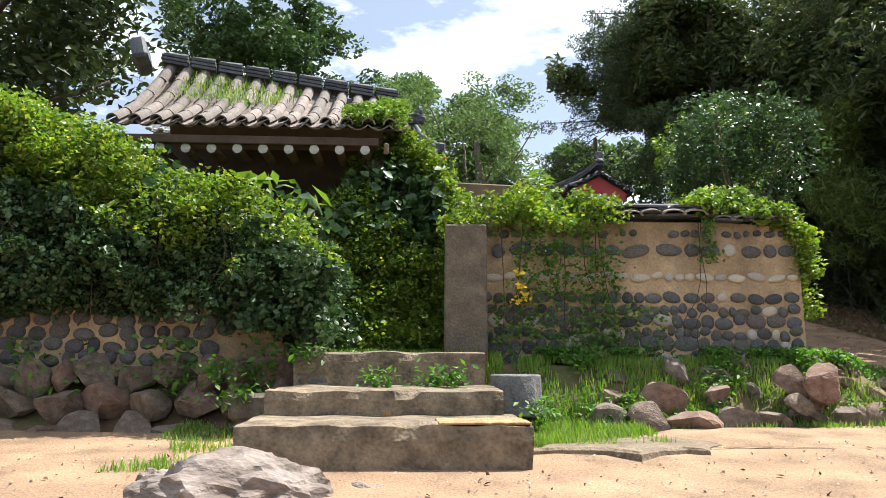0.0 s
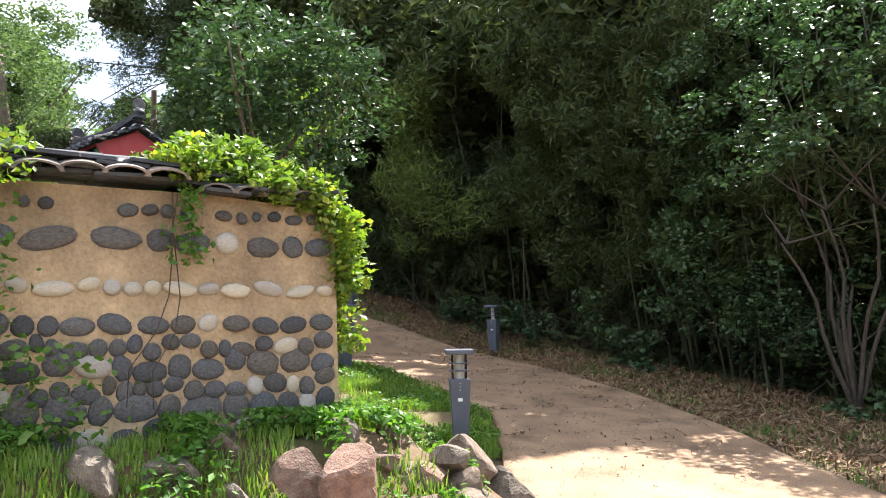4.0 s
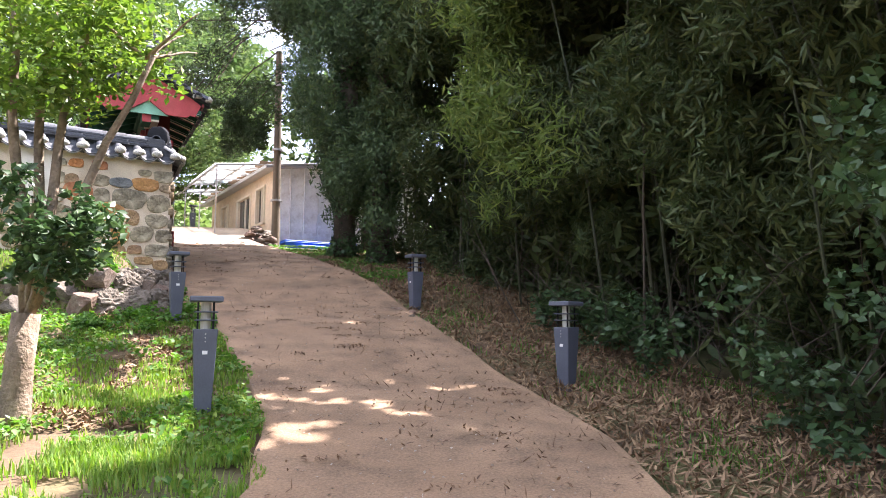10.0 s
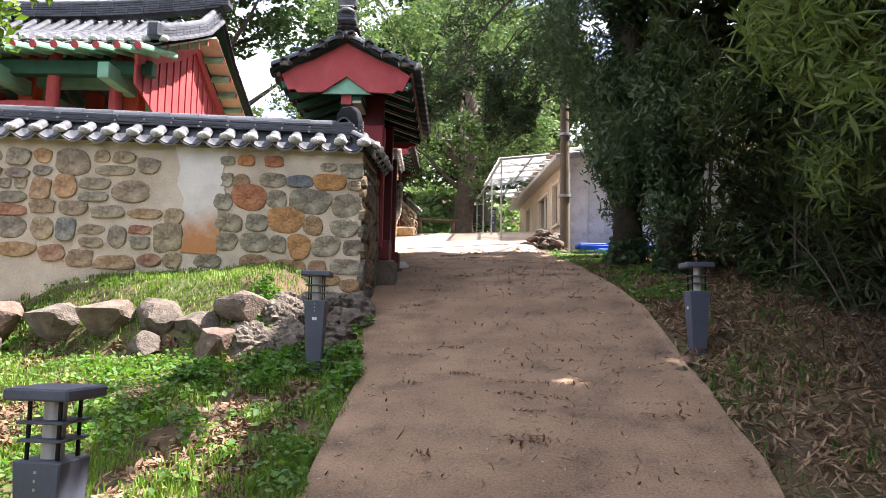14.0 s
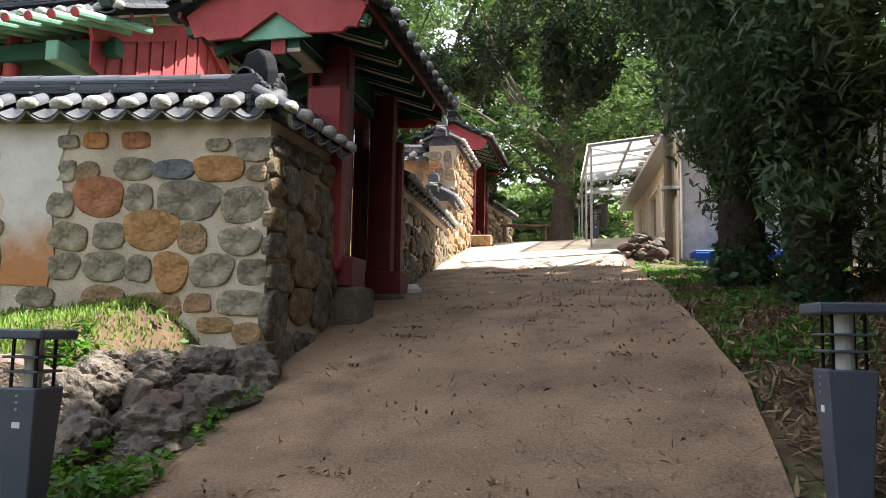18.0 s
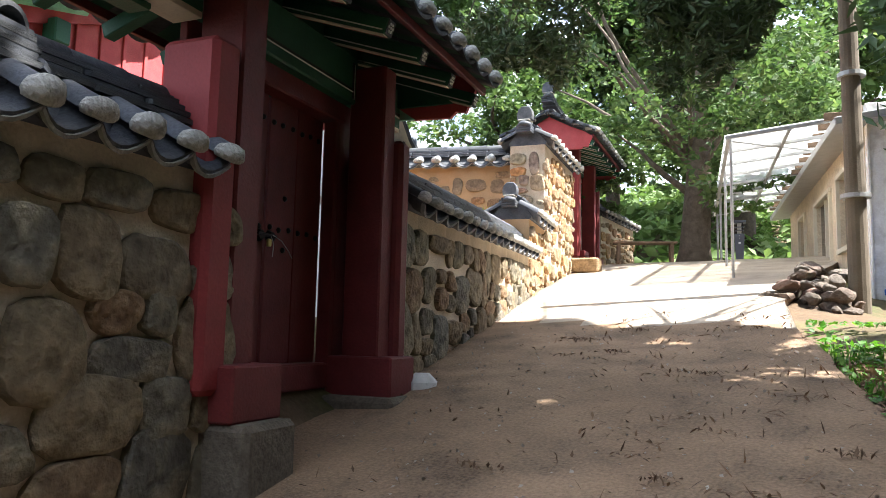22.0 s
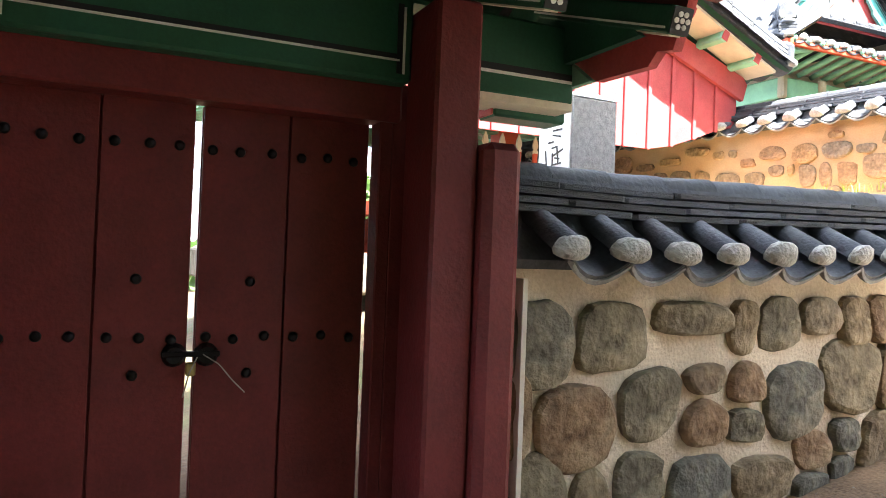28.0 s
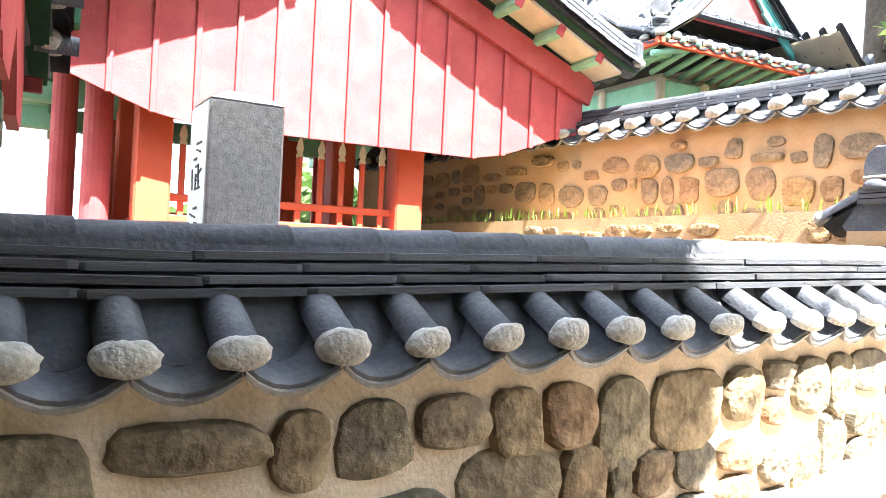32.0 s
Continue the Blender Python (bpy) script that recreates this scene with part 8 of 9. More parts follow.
for i in range(230):
    y = rnd.uniform(7, 24)
    x = verge(y) + rnd.uniform(-0.2, 1.4)
    z = ground(x, y)
    h = rnd.uniform(0.3, 1.8)
    limb((x, y, z + rnd.uniform(0, 0.9)), (x + rnd.uniform(-0.9, 0.9), y + rnd.uniform(-0.9, 0.9), z + h), 0.006, 0.002, 0.35, n=4, bm=bm, seg=4)
part("twigs", bm, M_TWIG, cane)
bm = bmesh.new()
limb((10.93, 14.8, 1.2), (10.95, 14.82, 4.4), 0.017, 0.008, 0.03, bm=bm)
limb((10.3, 17.2, 1.8), (9.7, 17.6, 3.1), 0.012, 0.006, 0.1, bm=bm)
limb((10.6, 19.4, 2.4), (10.1, 19.8, 4.2), 0.014, 0.006, 0.1, bm=bm)
part("pale_sapling", bm, M_TWIG, cane, "pale bare sapling")

# added leaf masses, mostly out of view, that shade lane, gate and stele
canopy = empty("shade_canopy", "leaf masses added high over the lane to shade it", "tree canopy", at=(11, 15, 3))
canopy["kind"] = "stuff"
pts = np.concatenate([lumps(60, ((9.8, 12.5), (14.0, 18.0), (6.8, 9.5)), (0.3, 0.6), 80, None, cut=-0.3, grain=0.35), lumps(640, ((9.0, 15), (18.0, 29.0), (8.4, 12.0)), (0.35, 0.7), 80, None, cut=-0.3, grain=0.35),
                      lumps(760, ((6.6, 9.8), (21.5, 28.6), (9.6, 12.2)), (0.35, 0.65), 105, lambda x, y, z: x > 6.6 + (29 - y) * 0.06, cut=-0.3, grain=0.5),
                      lumps(26, ((4.7, 6.0), (25.0, 26.6), (10.4, 11.6)), (0.3, 0.5), 90, None, cut=-0.9)])
cards("leaves", gappy(pts), 0.24, M_BAMBOO_LEAF, 3.0, 0.3, canopy, droop=0.3)

# conifer whose branches droop over the lane
con = empty("japanese_cedar", "tall dark conifer with drooping branches over the lane", "tree", at=(8.2, 22.9, 3.3))
part("trunk", tube([(8.2, 22.9, 2.9), (8.24, 22.9, 7), (8.4, 23.0, 12), (8.5, 23.1, 18)], [0.23, 0.20, 0.16, 0.05], 14), M_DARKBARK, con, smooth=True)
part("trunk", tube([(8.85, 21.95, 2.7), (8.87, 21.95, 7), (8.9, 21.9, 14)], [0.20, 0.17, 0.08], 12), M_DARKBARK, con, smooth=True)
part("trunk", tube([(9.0, 24.9, 3.0), (9.0, 24.9, 7), (8.9, 24.95, 15)], [0.26, 0.22, 0.08], 12), M_DARKBARK, con, smooth=True)
foliage = []
rc = random.Random(14)
for i in range(64):
    z0 = rc.uniform(7.8, 13.5)
    a = rc.uniform(0, math.tau)
    reach = (5.0 - (z0 - 6.5) * 0.22) * rc.uniform(0.65, 1.05)
    p = Vector((8.9, 24.95, z0))
    q = p + Vector((math.cos(a) * reach, math.sin(a) * reach, rc.uniform(-0.9, 0.4)))
    if (q.y < 21.5 and q.z < 9) or q.y > 29.5:
        continue
    part("limb", limb(p, q, 0.05, 0.012, 0.05, seg=5), M_DARKBARK, con)
    for k in range(5):
        t = 0.3 + 0.7 * k / 4
        c = p.lerp(q, t)
        foliage.append(clumps([(c.x, c.y, c.z - 0.15)], [rc.uniform(0.35, 0.6)], 230, 0.7))
for (x, y, z, r0) in ((6.4, 24.0, 6.9, 0.55), (5.9, 24.6, 6.9, 0.4), (6.9, 23.4, 7.2, 0.6), (5.6, 25.0, 7.3, 0.5), (7.4, 24.6, 7.3, 0.6), (4.9, 25.3, 7.7, 0.45), (4.6, 26.2, 8.0, 0.5), (6.3, 25.8, 7.6, 0.5), (7.2, 25.6, 7.1, 0.45), (5.3, 23.9, 7.7, 0.45)):
    part("limb", limb((x + 1.1, y - 0.5, z + 0.9), (x, y, z + 0.1), 0.02, 0.006, 0.05, seg=5), M_DARKBARK, con)
    foliage.append(clumps([(x, y, z)], [r0], 420, 0.75))
BOUGHS = [(3.95, 24.75, 6.69), (4.37, 25.09, 6.54), (3.91, 24.54, 6.25), (5.59, 24.59, 6.35), (5.87, 24.93, 6.07), (6.26, 24.4, 6.04), (3.64, 25.27, 6.77), (4.01, 25.63, 6.6), (2.72, 25.6, 7.04), (4.86, 24.23, 6.6), (5.87, 24.74, 6.37), (6.57, 24.9, 6.48), (5.51, 24.48, 6.69)]
for (x, y, z) in BOUGHS:
    part("limb", limb((x + 0.7, y - 0.3, z + 1.0), (x, y, z + 0.1), 0.014, 0.005, 0.05, seg=5), M_DARKBARK, con)
    for k in range(4):
        foliage.append(clumps([(x + rc.uniform(-0.3, 0.3), y + rc.uniform(-0.3, 0.3), z + rc.uniform(-0.12, 0.2))], [rc.uniform(0.16, 0.3)], 170, 0.9))
for i in range(30):
    c = Vector((rc.uniform(5.5, 8.5), rc.uniform(22.5, 26.5), rc.uniform(8.6, 12.0)))
    if i % 3 == 0:
        part("limb", limb((8.9, 24.95, c.z + 0.8), c, 0.04, 0.01, 0.05, seg=5), M_DARKBARK, con)
    foliage.append(clumps([(c.x, c.y, c.z)], [rc.uniform(0.35, 0.6)], 330, 0.7))
cards("foliage", gappy(np.concatenate(foliage)), 0.13, M_CONIFER, 4.5, 0.2, con, droop=0.5)
# ivy on the trunks
iv = []
for (x, y, z0, z1, n, rr_) in ((8.2, 22.9, 3.3, 8.5, 6500, 0.44), (8.85, 21.95, 2.9, 7.5, 4500, 0.42), (9.0, 24.9, 3.4, 8, 1700, 0.36)):
    a, zz = U(0, math.tau, n), U(z0, z1, n)
    rad = rr_ * (0.65 + 0.5 * nprng.random(n)) * (0.8 + 0.4 * np.sin(zz * 2.3 + x))
    iv.append(np.stack([x + np.cos(a) * rad, y + np.sin(a) * rad, zz], 1))
ivy = empty("ivy", "ivy and hanging leaves clothing the trunks", "ivy", at=(8.8, 23.3, 3.2))
cards("leaves", np.concatenate(iv), 0.11, M_SHRUB, 1.6, 0.2, ivy, droop=0.4)
pts = lumps(450, ((6.8, 9.2), (20.8, 24.2), (3.6, 8.6)), (0.14, 0.32), 75, lambda x, y, z: x > float(np.interp(z, (3.6, 4.3, 5.0, 6.0, 7.0, 8.6), (8.15, 7.95, 7.65, 7.2, 7.0, 6.9))) + 0.35 * noise.noise((y, z, 3)), cut=-0.15, grain=0.8, squash=1.3)
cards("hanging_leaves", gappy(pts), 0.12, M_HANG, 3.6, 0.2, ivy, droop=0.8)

# big spreading tree at the crest
c = (2.6, 34.6)
limbs_ = [((c[0], c[1], 7.6), (c[0] + math.cos(a) * rr_, c[1] + math.sin(a) * rr_, 9.2 + (i % 4) * 1.3), 0.065, 0.02) for i, (a, rr_) in enumerate((k * 0.57, 2.6 + (k % 3)) for k in range(11))]
sh = shell((1.3, 34.6, 10.8), (5.0, 4.8, 4.3), 0.2)
tree("zelkova_tree", "old spreading broadleaf tree at the lane's crest", (c[0], c[1], 5.2),
     [([(c[0], c[1], 4.8), (c[0] + 0.05, c[1], 5.5), (c[0] + 0.15, c[1], 7.0), (c[0] + 0.3, c[1], 9.5), (c[0], c[1], 12.5)], [0.5, 0.33, 0.27, 0.2, 0.08])],
     limbs_ + [((c[0] + 0.1, c[1], 6.6 + 0.3 * k), (c[0] + dx, c[1] + dy, 8.3 + 0.6 * k), 0.09, 0.02) for k, (dx, dy) in enumerate(((-1.6, -0.4), (1.5, -0.5), (-1.2, -1.0), (1.1, 0.9)))],
     np.concatenate([lumps(200, ((-3.8, 6.4), (29.8, 39.4), (6.4, 15.2)), (0.4, 0.8), 95, sh, cut=0.0, grain=0.4, squash=0.6),
                     lumps(64, ((-0.8, 5.6), (32.5, 35.0), (6.3, 8.4)), (0.3, 0.55), 80, None, cut=-0.1, grain=0.5, squash=0.35)]), 0.17, M_FAR, M_BARK, 2.0, 0.4)


def far_tree(name, label, x, y, z0, h, rx, mtl, n=120, per=70, leaf=0.32, squash=0.75, grain=0.3, lo=0.35):
    cc, rr_ = (x, y, z0 + h * (0.5 + lo / 2)), (rx, rx, h * (1 - lo) / 2)
    tree(name, label, (x, y, z0), [([(x, y, z0 - 0.3), (x + 0.1, y, z0 + h * 0.4), (x, y, z0 + h * 0.9)], [rx * 0.09, rx * 0.06, 0.04])],
         [((x, y, z0 + h * (0.35 + 0.05 * k)), (x + math.cos(k * 1.9) * rx * 0.8, y + math.sin(k * 1.9) * rx * 0.8, z0 + h * (0.5 + 0.045 * k)), rx * 0.03, 0.03) for k in range(9)],
         lumps(n, cube_of(cc, rr_), (rx * 0.13, rx * 0.26), per, ball(cc, rr_), cut=-0.05, grain=grain, squash=squash), leaf, mtl, M_DARKBARK, 2.0, 0.4)


far_tree("pine_tree", "tall pine with flat dark tufts far behind the roofs", -8.2, 37, 4, 16.8, 4.6, M_PINE, 130, 150, 0.30, 0.5, lo=0.5)
far_tree("pine_tree", "pine behind the terrace", -3.5, 44, 5, 13, 4.0, M_PINE, 90, 90, 0.34, 0.5, lo=0.45)
far_tree("broadleaf_tree", "broad round-crowned tree behind the roofs", 0.6, 46, 5, 13.2, 5.4, M_FAR, 300, 120, 0.34, 0.6, lo=0.3)
far_tree("broadleaf_tree", "bright green tree behind the terrace wall", -4.2, 37.5, 5, 6.8, 2.6, M_FAR, 120, 80, 0.24, 0.7, lo=0.3)
far_tree("broadleaf_tree", "dark overhanging tree beyond the creepers", -9.3, 14.5, 1.2, 10.5, 3.9, M_CONIFER, 150, 110, 0.22, 0.8, lo=0.35)
far_tree("broadleaf_tree", "leafy tree behind the cottage", 10.5, 40, 4, 9, 4.0, M_FAR, 120, 80, 0.36)
far_tree("conifer_tree", "dark conifer behind the grove", 17.5, 30.5, 3, 15, 3.6, M_CONIFER, 190, 120, 0.26, 0.9, lo=0.1)
far_tree("conifer_tree", "dark conifer behind the grove", 15.5, 22, 2, 16, 3.8, M_CONIFER, 190, 120, 0.28, 0.9, lo=0.1)
far_tree("conifer_tree", "dark conifer behind the grove", 16.5, 14, 1, 15, 3.8, M_CONIFER, 170, 110, 0.30, 0.9, lo=0.1)

# green slope beyond the crest, and a treeline all round
hill = empty("green_slope", "sunlit scrubby slope beyond the lane's crest", "hillside", at=(-4, 46, 5.4))
hill["kind"] = "stuff"
hx, hy = U(-16, 5, 15000), U(38, 56, 15000)
hz = 5.2 + np.clip(hy - 37 - np.maximum(0, hx + 2) * 1.5, 0, 20) * 0.30 + np.abs(nprng.normal(0, 0.25, 15000)) + 0.4 * np.sin(hx * 1.3) * np.cos(hy * 1.1)
cards("scrub", np.stack([hx, hy, hz], 1), 0.42, M_SLOPE, 1.6, 0.6, hill)
bm = bmesh.new()
N = 16
gv = [[bm.verts.new((-18 + 24 * i / N, 37 + 22 * j / N, 5.0 + max(0, min(20, 22 * j / N - max(0, -16 + 24 * i / N) * 1.5)) * 0.30)) for j in range(N + 1)] for i in range(N + 1)]
for i in range(N):
    for j in range(N):
        bm.faces.new((gv[i][j], gv[i + 1][j], gv[i + 1][j + 1], gv[i][j + 1]))
part("slope", bm, M_SOIL, hill, smooth=True)
line = empty("far_woods", "distant woods around the place", "woods", at=(0, 70, 4))
line["kind"] = "stuff"
a = U(0, math.tau, 26000)
rad = U(62, 84, 26000)
h = nprng.random(26000) ** 0.7 * (6.5 + 2.5 * np.sin(a * 7) + 1.5 * np.sin(a * 17))
wx, wy = np.cos(a) * rad, 14 + np.sin(a) * rad
ok = ~((np.abs(wx - 6) < 9) & (wy > 40))
cards("trees", np.stack([wx, wy, np.where(wy > 20, 4.0, 0.0) + h], 1)[ok], 2.0, M_FAR, 1.5, 0.4, line)


# ---- grass, weeds and litter ----
def blades(name, pts, height, material, label, spread=0.5, width=0.006):
    """Upright grass blades, three-cornered and bent."""
    n = len(pts)
    h = height * nprng.uniform(0.5, 1.3, n)
    a = nprng.uniform(0, math.tau, n)
    lean = nprng.uniform(0.1, spread, n)[:, None] * h[:, None]
    d = np.stack([np.cos(a), np.sin(a), np.zeros(n)], 1)
    s = np.stack([-np.sin(a), np.cos(a), np.zeros(n)], 1) * width
    up = np.array((0, 0, 1.0))
    v = np.empty((n, 5, 3))
    v[:, 0], v[:, 1] = pts - s, pts + s
    mid = pts + up * (h * 0.6)[:, None] + d * lean * 0.4
    v[:, 2], v[:, 3] = mid + s * 0.8, mid - s * 0.8
    v[:, 4] = pts + up * (h * 0.95)[:, None] + d * lean
    me = bpy.data.meshes.new(name)
    me.vertices.add(n * 5)
    me.vertices.foreach_set("co", v.reshape(-1))
    base = np.arange(n)[:, None] * 5
    idx = np.concatenate([base + np.array([[0, 1, 2]]), base + np.array([[0, 2, 3]]), base + np.array([[3, 2, 4]])], 1).reshape(-1)
    me.loops.add(n * 9)
    me.loops.foreach_set("vertex_index", idx)
    me.polygons.add(n * 3)
    me.polygons.foreach_set("loop_start", np.arange(n * 3) * 3)
    me.update(calc_edges=True)
    return tagged(link(name, me, material), label, "grass", kind="stuff")


def scatter(n, region, keep, lift=-0.01):
    out = []
    (x0, x1), (y0, y1) = region
    while len(out) < n:
        x, y = rnd.uniform(x0, x1), rnd.uniform(y0, y1)
        if keep(x, y):
            out.append((x, y, ground(x, y) + lift))
    return np.array(out)


def tufty(x, y, cut=0.0, g=1.1):
    return noise.noise((x * g, y * g, 2.0)) + 0.5 * noise.noise((x * 3, y * 3, 6)) + rnd.uniform(-0.3, 0.3) > cut


lawn = lambda x, y: x < path_left(y) + 0.12 * noise.noise((x * 2, y * 2, 0)) and y > 8.6 - max(0, 4.2 - x) * 3 and tufty(x, y, -0.25)
blades("lawn_grass", scatter(24000, ((4.0, 7.0), (8.0, 12.5)), lambda x, y: lawn(x, y) and tufty(x, y, -0.05, 1.6) and y > 8.3 + max(0, 4.6 - x)), 0.085, M_GRASS, "bright uncut grass on the lawn beside the path")
blades("lawn_grass", scatter(26000, ((1.5, 7.0), (12.0, 18.2)), lambda x, y: lawn(x, y) and tufty(x, y, 0.12 if x < 5.6 else -0.15, 1.5) and y < 17.3 + max(0, 4.8 - x) * 2), 0.075, M_GRASS, "bright uncut grass on the lawn beside the path")
blades("terrace_grass", scatter(6000, ((1.8, 5.0), (17.7, 19.3)), lambda x, y: y < 17.95 + (x - 2.4) * 0.40 + 0.25 and tufty(x, y, -0.2, 2.6)), 0.04, M_GRASS, "short grass at the foot of the tiled wall")
cov = scatter(15000, ((2.0, 7.0), (9.0, 18.0)), lambda x, y: lawn(x, y) and tufty(x, y, 0.05, 0.8), 0.03)
cov[:, 2] += nprng.random(len(cov)) * 0.05
tagged(cards("ground_cover", cov[:8500], 0.055, M_WEED, 1.3, 0.9), "clover-like weeds in the lawn", "weeds", kind="stuff")
tagged(cards("ground_cover", cov[8500:], 0.05, M_SUNLEAF, 1.6, 0.9), "light green clover-like weeds in the lawn", "weeds", kind="stuff")
dry = scatter(9000, ((2.0, 6.5), (13.0, 17.6)), lambda x, y: x < path_left(y) - 0.3 and not tufty(x, y, 0.0), 0.01)
tagged(cards("dry_litter", dry, 0.09, M_LITTER, 3.5, 0.95), "dry leaves in the lawn's bare patches", "leaf litter", kind="stuff")
bed = scatter(2600, ((4.6, 6.2), (16.6, 18.9)), lambda x, y: x < path_left(y) + 0.05 and tufty(x, y, 0.1, 1.8), 0.04)
bed[:, 2] += nprng.random(len(bed)) * 0.10
tagged(cards("rock_weeds", bed, 0.07, M_WEED, 1.8, 0.6), "leafy weeds between the rocks and the paving", "weeds", kind="stuff")
# the terrace round the steps
front_bed = lambda x, y: (0.7 < x < 4.6 and 7.0 + max(0, x - 3.9) * 0.5 < y < 8.05) or (0.6 < x < 1.8 and 6.7 < y < 7.2)
blades("terrace_grass", scatter(9500, ((0.5, 4.7), (6.6, 8.1)), lambda x, y: front_bed(x, y) and tufty(x, y, -0.05, 2.4)), 0.085, M_GRASS, "long grass and weeds on the terrace below the wall")
blades("terrace_grass", scatter(5200, ((-1.3, 0.6), (7.3, 8.3)), lambda x, y: tufty(x, y, -0.3, 3.0), 0.02), 0.10, M_GRASS, "long grass on the landing above the steps")
blades("terrace_grass", scatter(2600, ((-2.3, -1.42), (5.3, 7.2)), lambda x, y: tufty(x, y, 0.0, 2.0)), 0.10, M_GRASS, "weeds beside the steps")
blades("terrace_grass", scatter(4200, ((0.5, 1.75), (6.1, 7.1)), lambda x, y: tufty(x, y, -0.2 + max(0, x - 1.2), 2.0)), 0.12, M_GRASS, "weeds beside the steps")
bed = scatter(4300, ((0.6, 4.6), (7.1, 8.1)), lambda x, y: front_bed(x, y) and tufty(x, y, 0.22, 2.6), 0.03)
bed[:, 2] += nprng.random(len(bed)) * 0.12
tagged(cards("terrace_weeds", bed, 0.06, M_WEED, 2.0, 0.6), "leafy weeds on the terrace below the wall", "weeds", kind="stuff")
bed = scatter(1500, ((-8, -1.5), (7.1, 7.75)), lambda x, y: tufty(x, y, 0.3, 1.5), 0.1)
bed[:, 2] = 0.7 + nprng.random(len(bed)) * 0.55
tagged(cards("terrace_weeds", bed, 0.085, M_WEED, 2.0, 0.6), "leafy weeds among the terrace rocks", "weeds", kind="stuff")
bed = np.concatenate([nprng.normal(0, 0.09, (90, 3)) * np.array((1, 0.6, 0.7)) + np.array(p) for p in ((-0.55, 6.75, 0.9), (-0.1, 6.8, 0.88), (0.05, 6.75, 0.87), (-1.25, 7.0, 1.1), (-1.7, 6.6, 0.75), (-1.95, 6.85, 0.95), (0.75, 6.55, 0.62))])
tagged(cards("step_weeds", bed, 0.075, M_WEED, 2.2, 0.6), "small weeds growing on the steps", "weeds", kind="stuff")
gate_bush = lumps(120, ((-1.25, 0.1), (8.2, 9.4), (0.9, 2.3)), (0.1, 0.22), 70, lambda x, y, z: z < 1.2 + (y - 8.2) * 0.9, cut=-0.3)
tagged(cards("gateway_scrub", gate_bush, 0.09, M_VINE, 2.4, 0.5), "green scrub filling the old gateway", "scrub", kind="stuff")

# dry bamboo litter on the right verge
right = lambda x, y: path_right(y) + 0.02 < x < verge(y) + 0.9
lit = scatter(30000, ((6.6, 12.2), (5.0, 24.0)), right, 0.012)
lit[:, 2] += nprng.random(len(lit)) * 0.03
tagged(cards("bamboo_litter", lit, 0.13, M_LITTER, 7.0, 0.97), "dry fallen bamboo leaves beside the path", "leaf litter", kind="stuff")
blades("verge_grass", scatter(5000, ((6.5, 12), (5.0, 24)), lambda x, y: right(x, y) and tufty(x, y, 0.25, 0.8)), 0.08, M_WEED, "sparse green weeds in the leaf litter")
blades("verge_grass", scatter(3000, ((6.2, 9.2), (20.0, 24.6)), lambda x, y: right(x, y) and tufty(x, y, 0.05)), 0.08, M_WEED, "grass beside the upper lane")
bed = scatter(2000, ((6.6, 9.2), (20.0, 25.6)), lambda x, y: right(x, y) and tufty(x, y, 0.0), 0.04)
tagged(cards("verge_weeds", bed, 0.07, M_WEED, 1.6, 0.8), "low weeds beside the upper lane", "weeds", kind="stuff")
# litter on the paving: single leaves, and small wads
pl = scatter(1150, ((4.5, 9.4), (8.0, 26.0)), lambda x, y: (path_left(y) if y < 18.5 else path_right(y) - 3.0) + 0.1 < x < path_right(y) - 0.03 and tufty(x, y, 0.1, 1.7) and rnd.random() < 0.3 + 0.7 * (x > path_right(y) - 1.6))
pl[:, 2] = [profile(p[1]) + 0.046 for p in pl]
tagged(cards("path_litter", pl, 0.05, M_DEADLEAF, 3.2, 0.985), "brown fallen leaves scattered on the paving", "leaf litter", kind="stuff")
wads = []
for i in range(55):
    y = rnd.uniform(9, 25.5)
    x = path_right(y) - rnd.uniform(0.2, 2.7)
    z = profile(y) + 0.05
    k = rnd.randint(8, 34)
    wads.append(np.stack([x + nprng.normal(0, 0.09, k), y + nprng.normal(0, 0.035, k), z + nprng.random(k) * 0.02], 1))
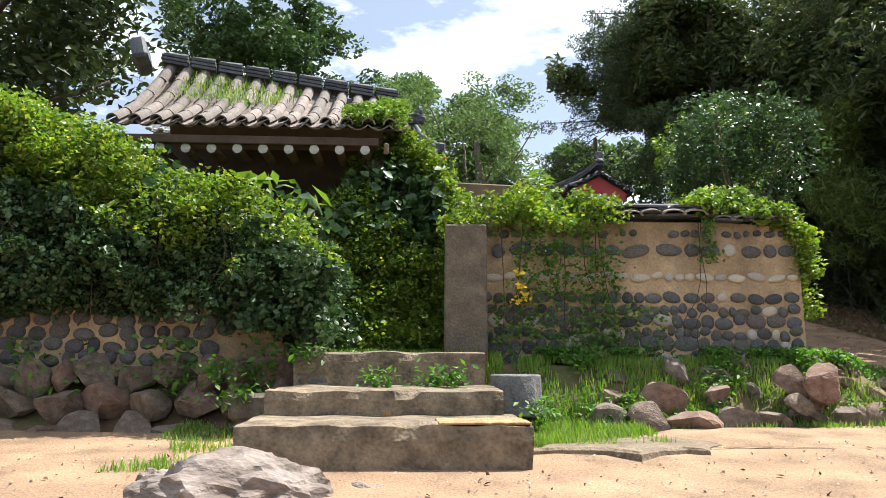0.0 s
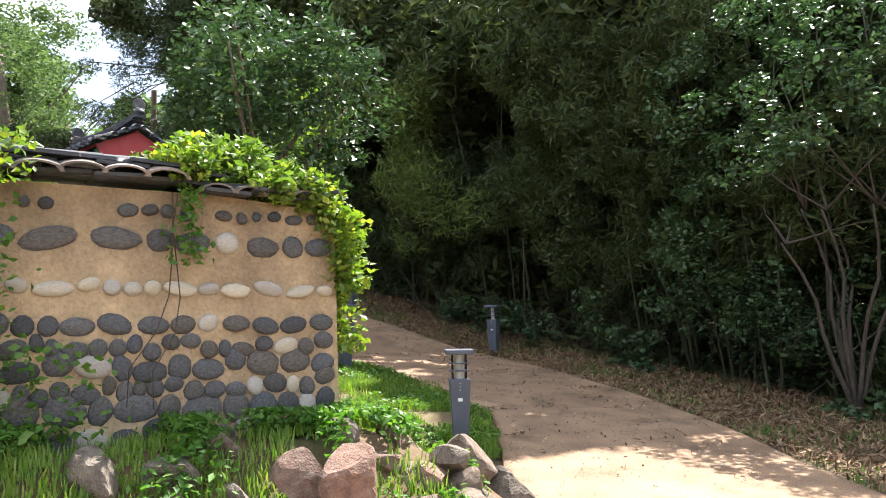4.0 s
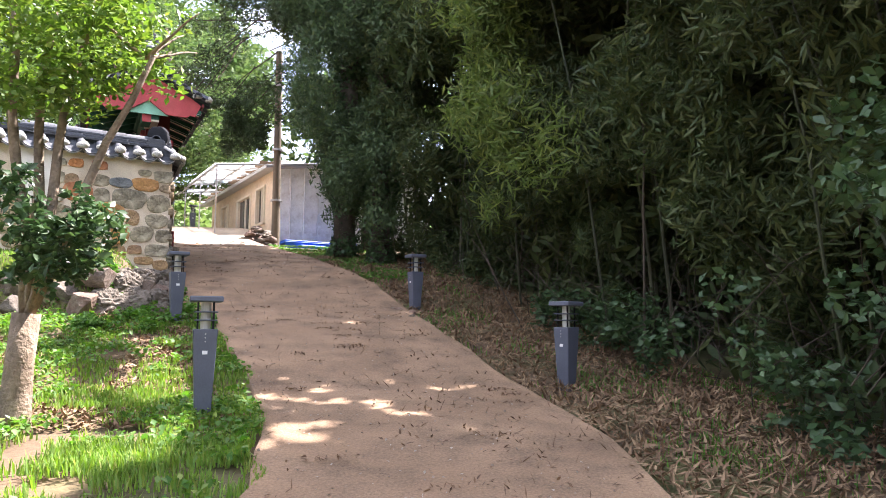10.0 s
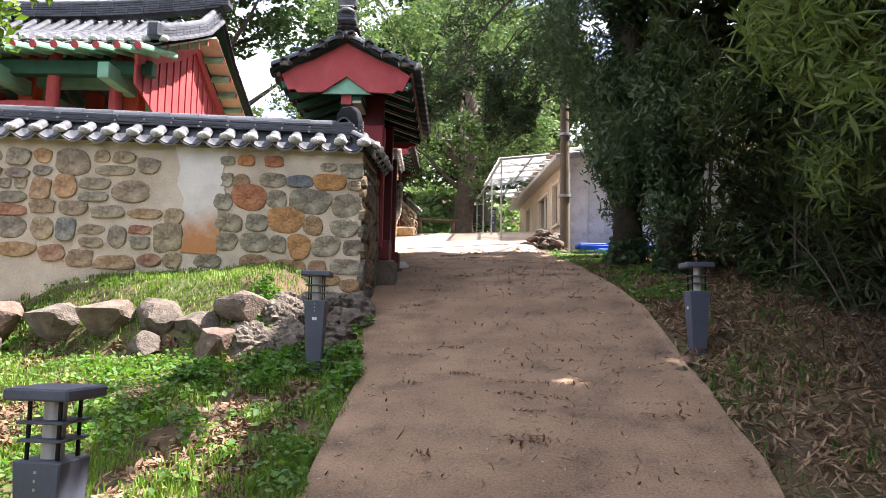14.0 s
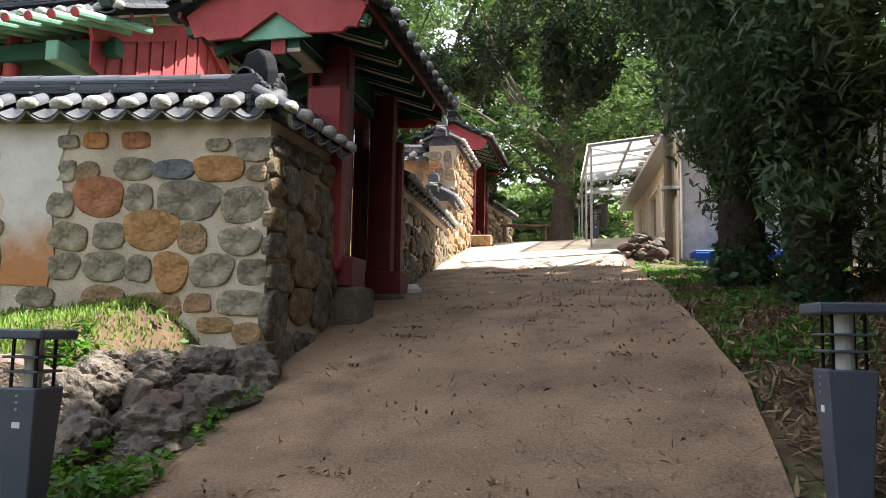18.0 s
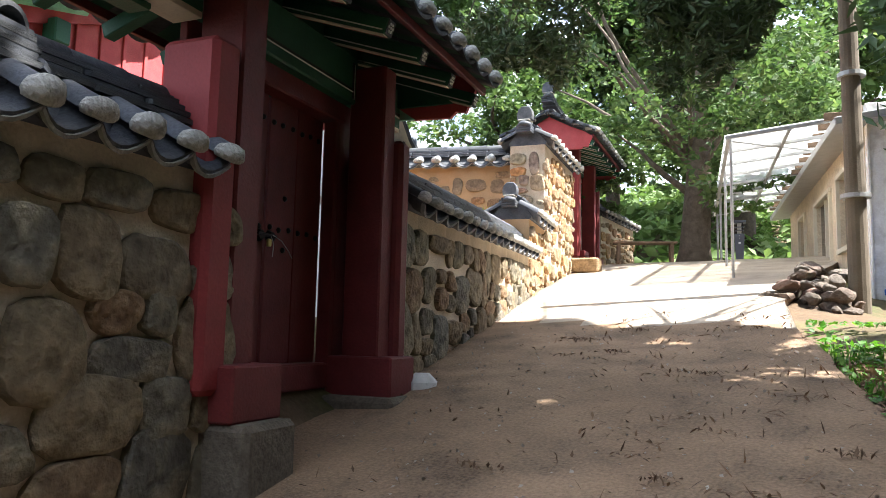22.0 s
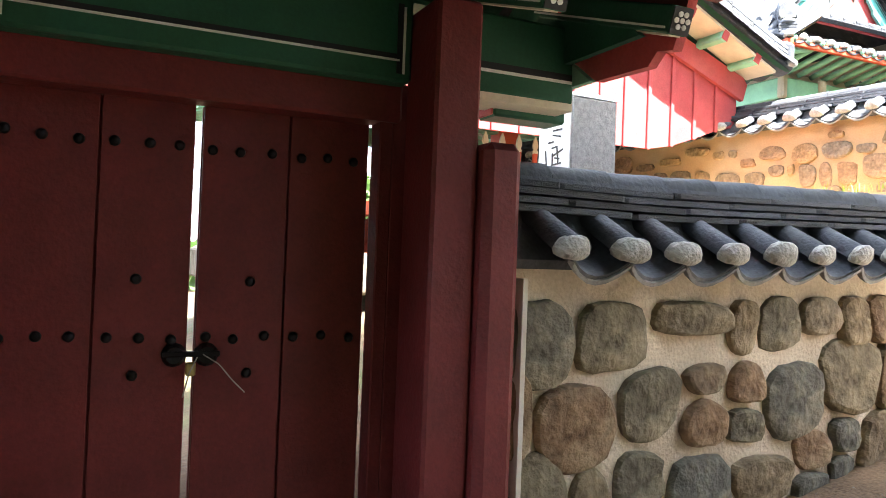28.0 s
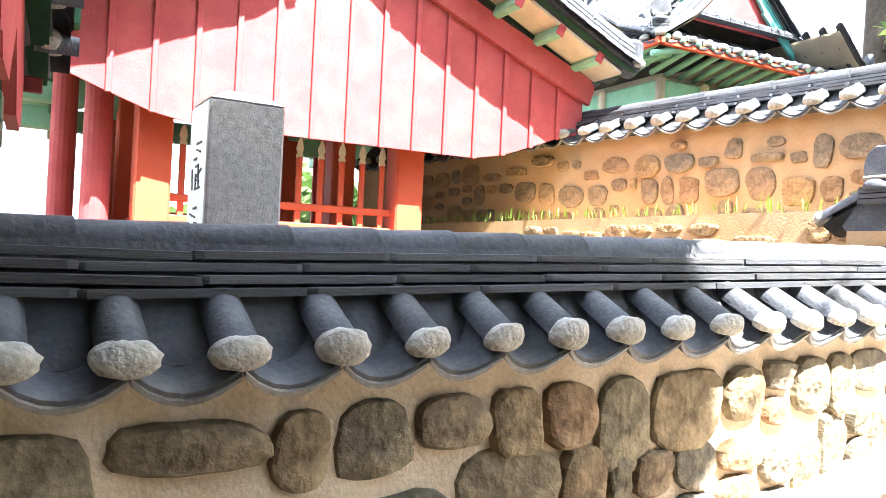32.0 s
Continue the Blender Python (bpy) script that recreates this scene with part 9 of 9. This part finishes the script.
tagged(cards("leaf_wads", np.concatenate(wads), 0.045, M_DEADLEAF, 3.0, 0.98), "wads of dead cedar twigs and leaves on the paving", "leaf litter", kind="stuff")
tw = scatter(900, ((4.5, 9.4), (8.0, 26.0)), lambda x, y: (path_left(y) if y < 18.5 else path_right(y) - 3.0) + 0.05 < x < path_right(y) - 0.02 and rnd.random() < 0.35 + 0.65 * (x > path_right(y) - 1.5))
tw[:, 2] = [profile(p[1]) + 0.05 for p in tw]
tagged(cards("path_twigs", tw, 0.085, M_DEADLEAF, 14.0, 0.985, jitter=0.8), "thin dark twigs and needles scattered on the paving", "leaf litter", kind="stuff")
gr = np.stack([U(-9, 9, 16000), U(1.5, 26, 16000), np.zeros(16000)], 1)
ok = np.array([(p[1] < 6.3) or (p[1] > 7 and (path_left(p[1]) if p[1] < 18.5 else path_right(p[1]) - 3.0) < p[0] < path_right(p[1])) for p in gr])
gr = gr[ok]
gr[:, 2] = [profile(p[1]) + 0.045 for p in gr]
tagged(cards("path_grit", gr, 0.022, M_GRIT, 1.3, 0.95), "loose grit and pebbles on the paving", "grit", kind="stuff")
pl = np.stack([U(-5, 6, 140), U(2.5, 6.6, 140), np.zeros(140)], 1)
pl[:, 2] = [profile(p[1]) + 0.046 for p in pl]
tagged(cards("path_litter", pl, 0.05, M_DEADLEAF, 2.0, 0.985), "a few dead leaves on the sunny paving", "leaf litter", kind="stuff")
# weeds on the retaining wall and the old roof
wp = [(2.1 - 0.88 * s, 28.05 - 0.49 * s, 5.43 - 0.02 * s) for s in np.linspace(0.2, 5.6, 200)]
blades("wall_weeds", np.array(wp) + nprng.normal(0, 0.08, (200, 3)) * np.array((1, 1, 0.15)), 0.11, M_GRASS, "dry and green weeds along the retaining wall")
wp = [ER0.lerp(ER1, rnd.uniform(0.1, 0.6)).lerp(RG0.lerp(RG1, rnd.uniform(0.1, 0.6)), rnd.uniform(0.45, 1.0)) + Vector((0, 0, 0.02)) for _ in range(900)]
blades("roof_weeds", np.array([tuple(p) for p in wp]), 0.11, M_GRASS, "weeds growing on the derelict roof")
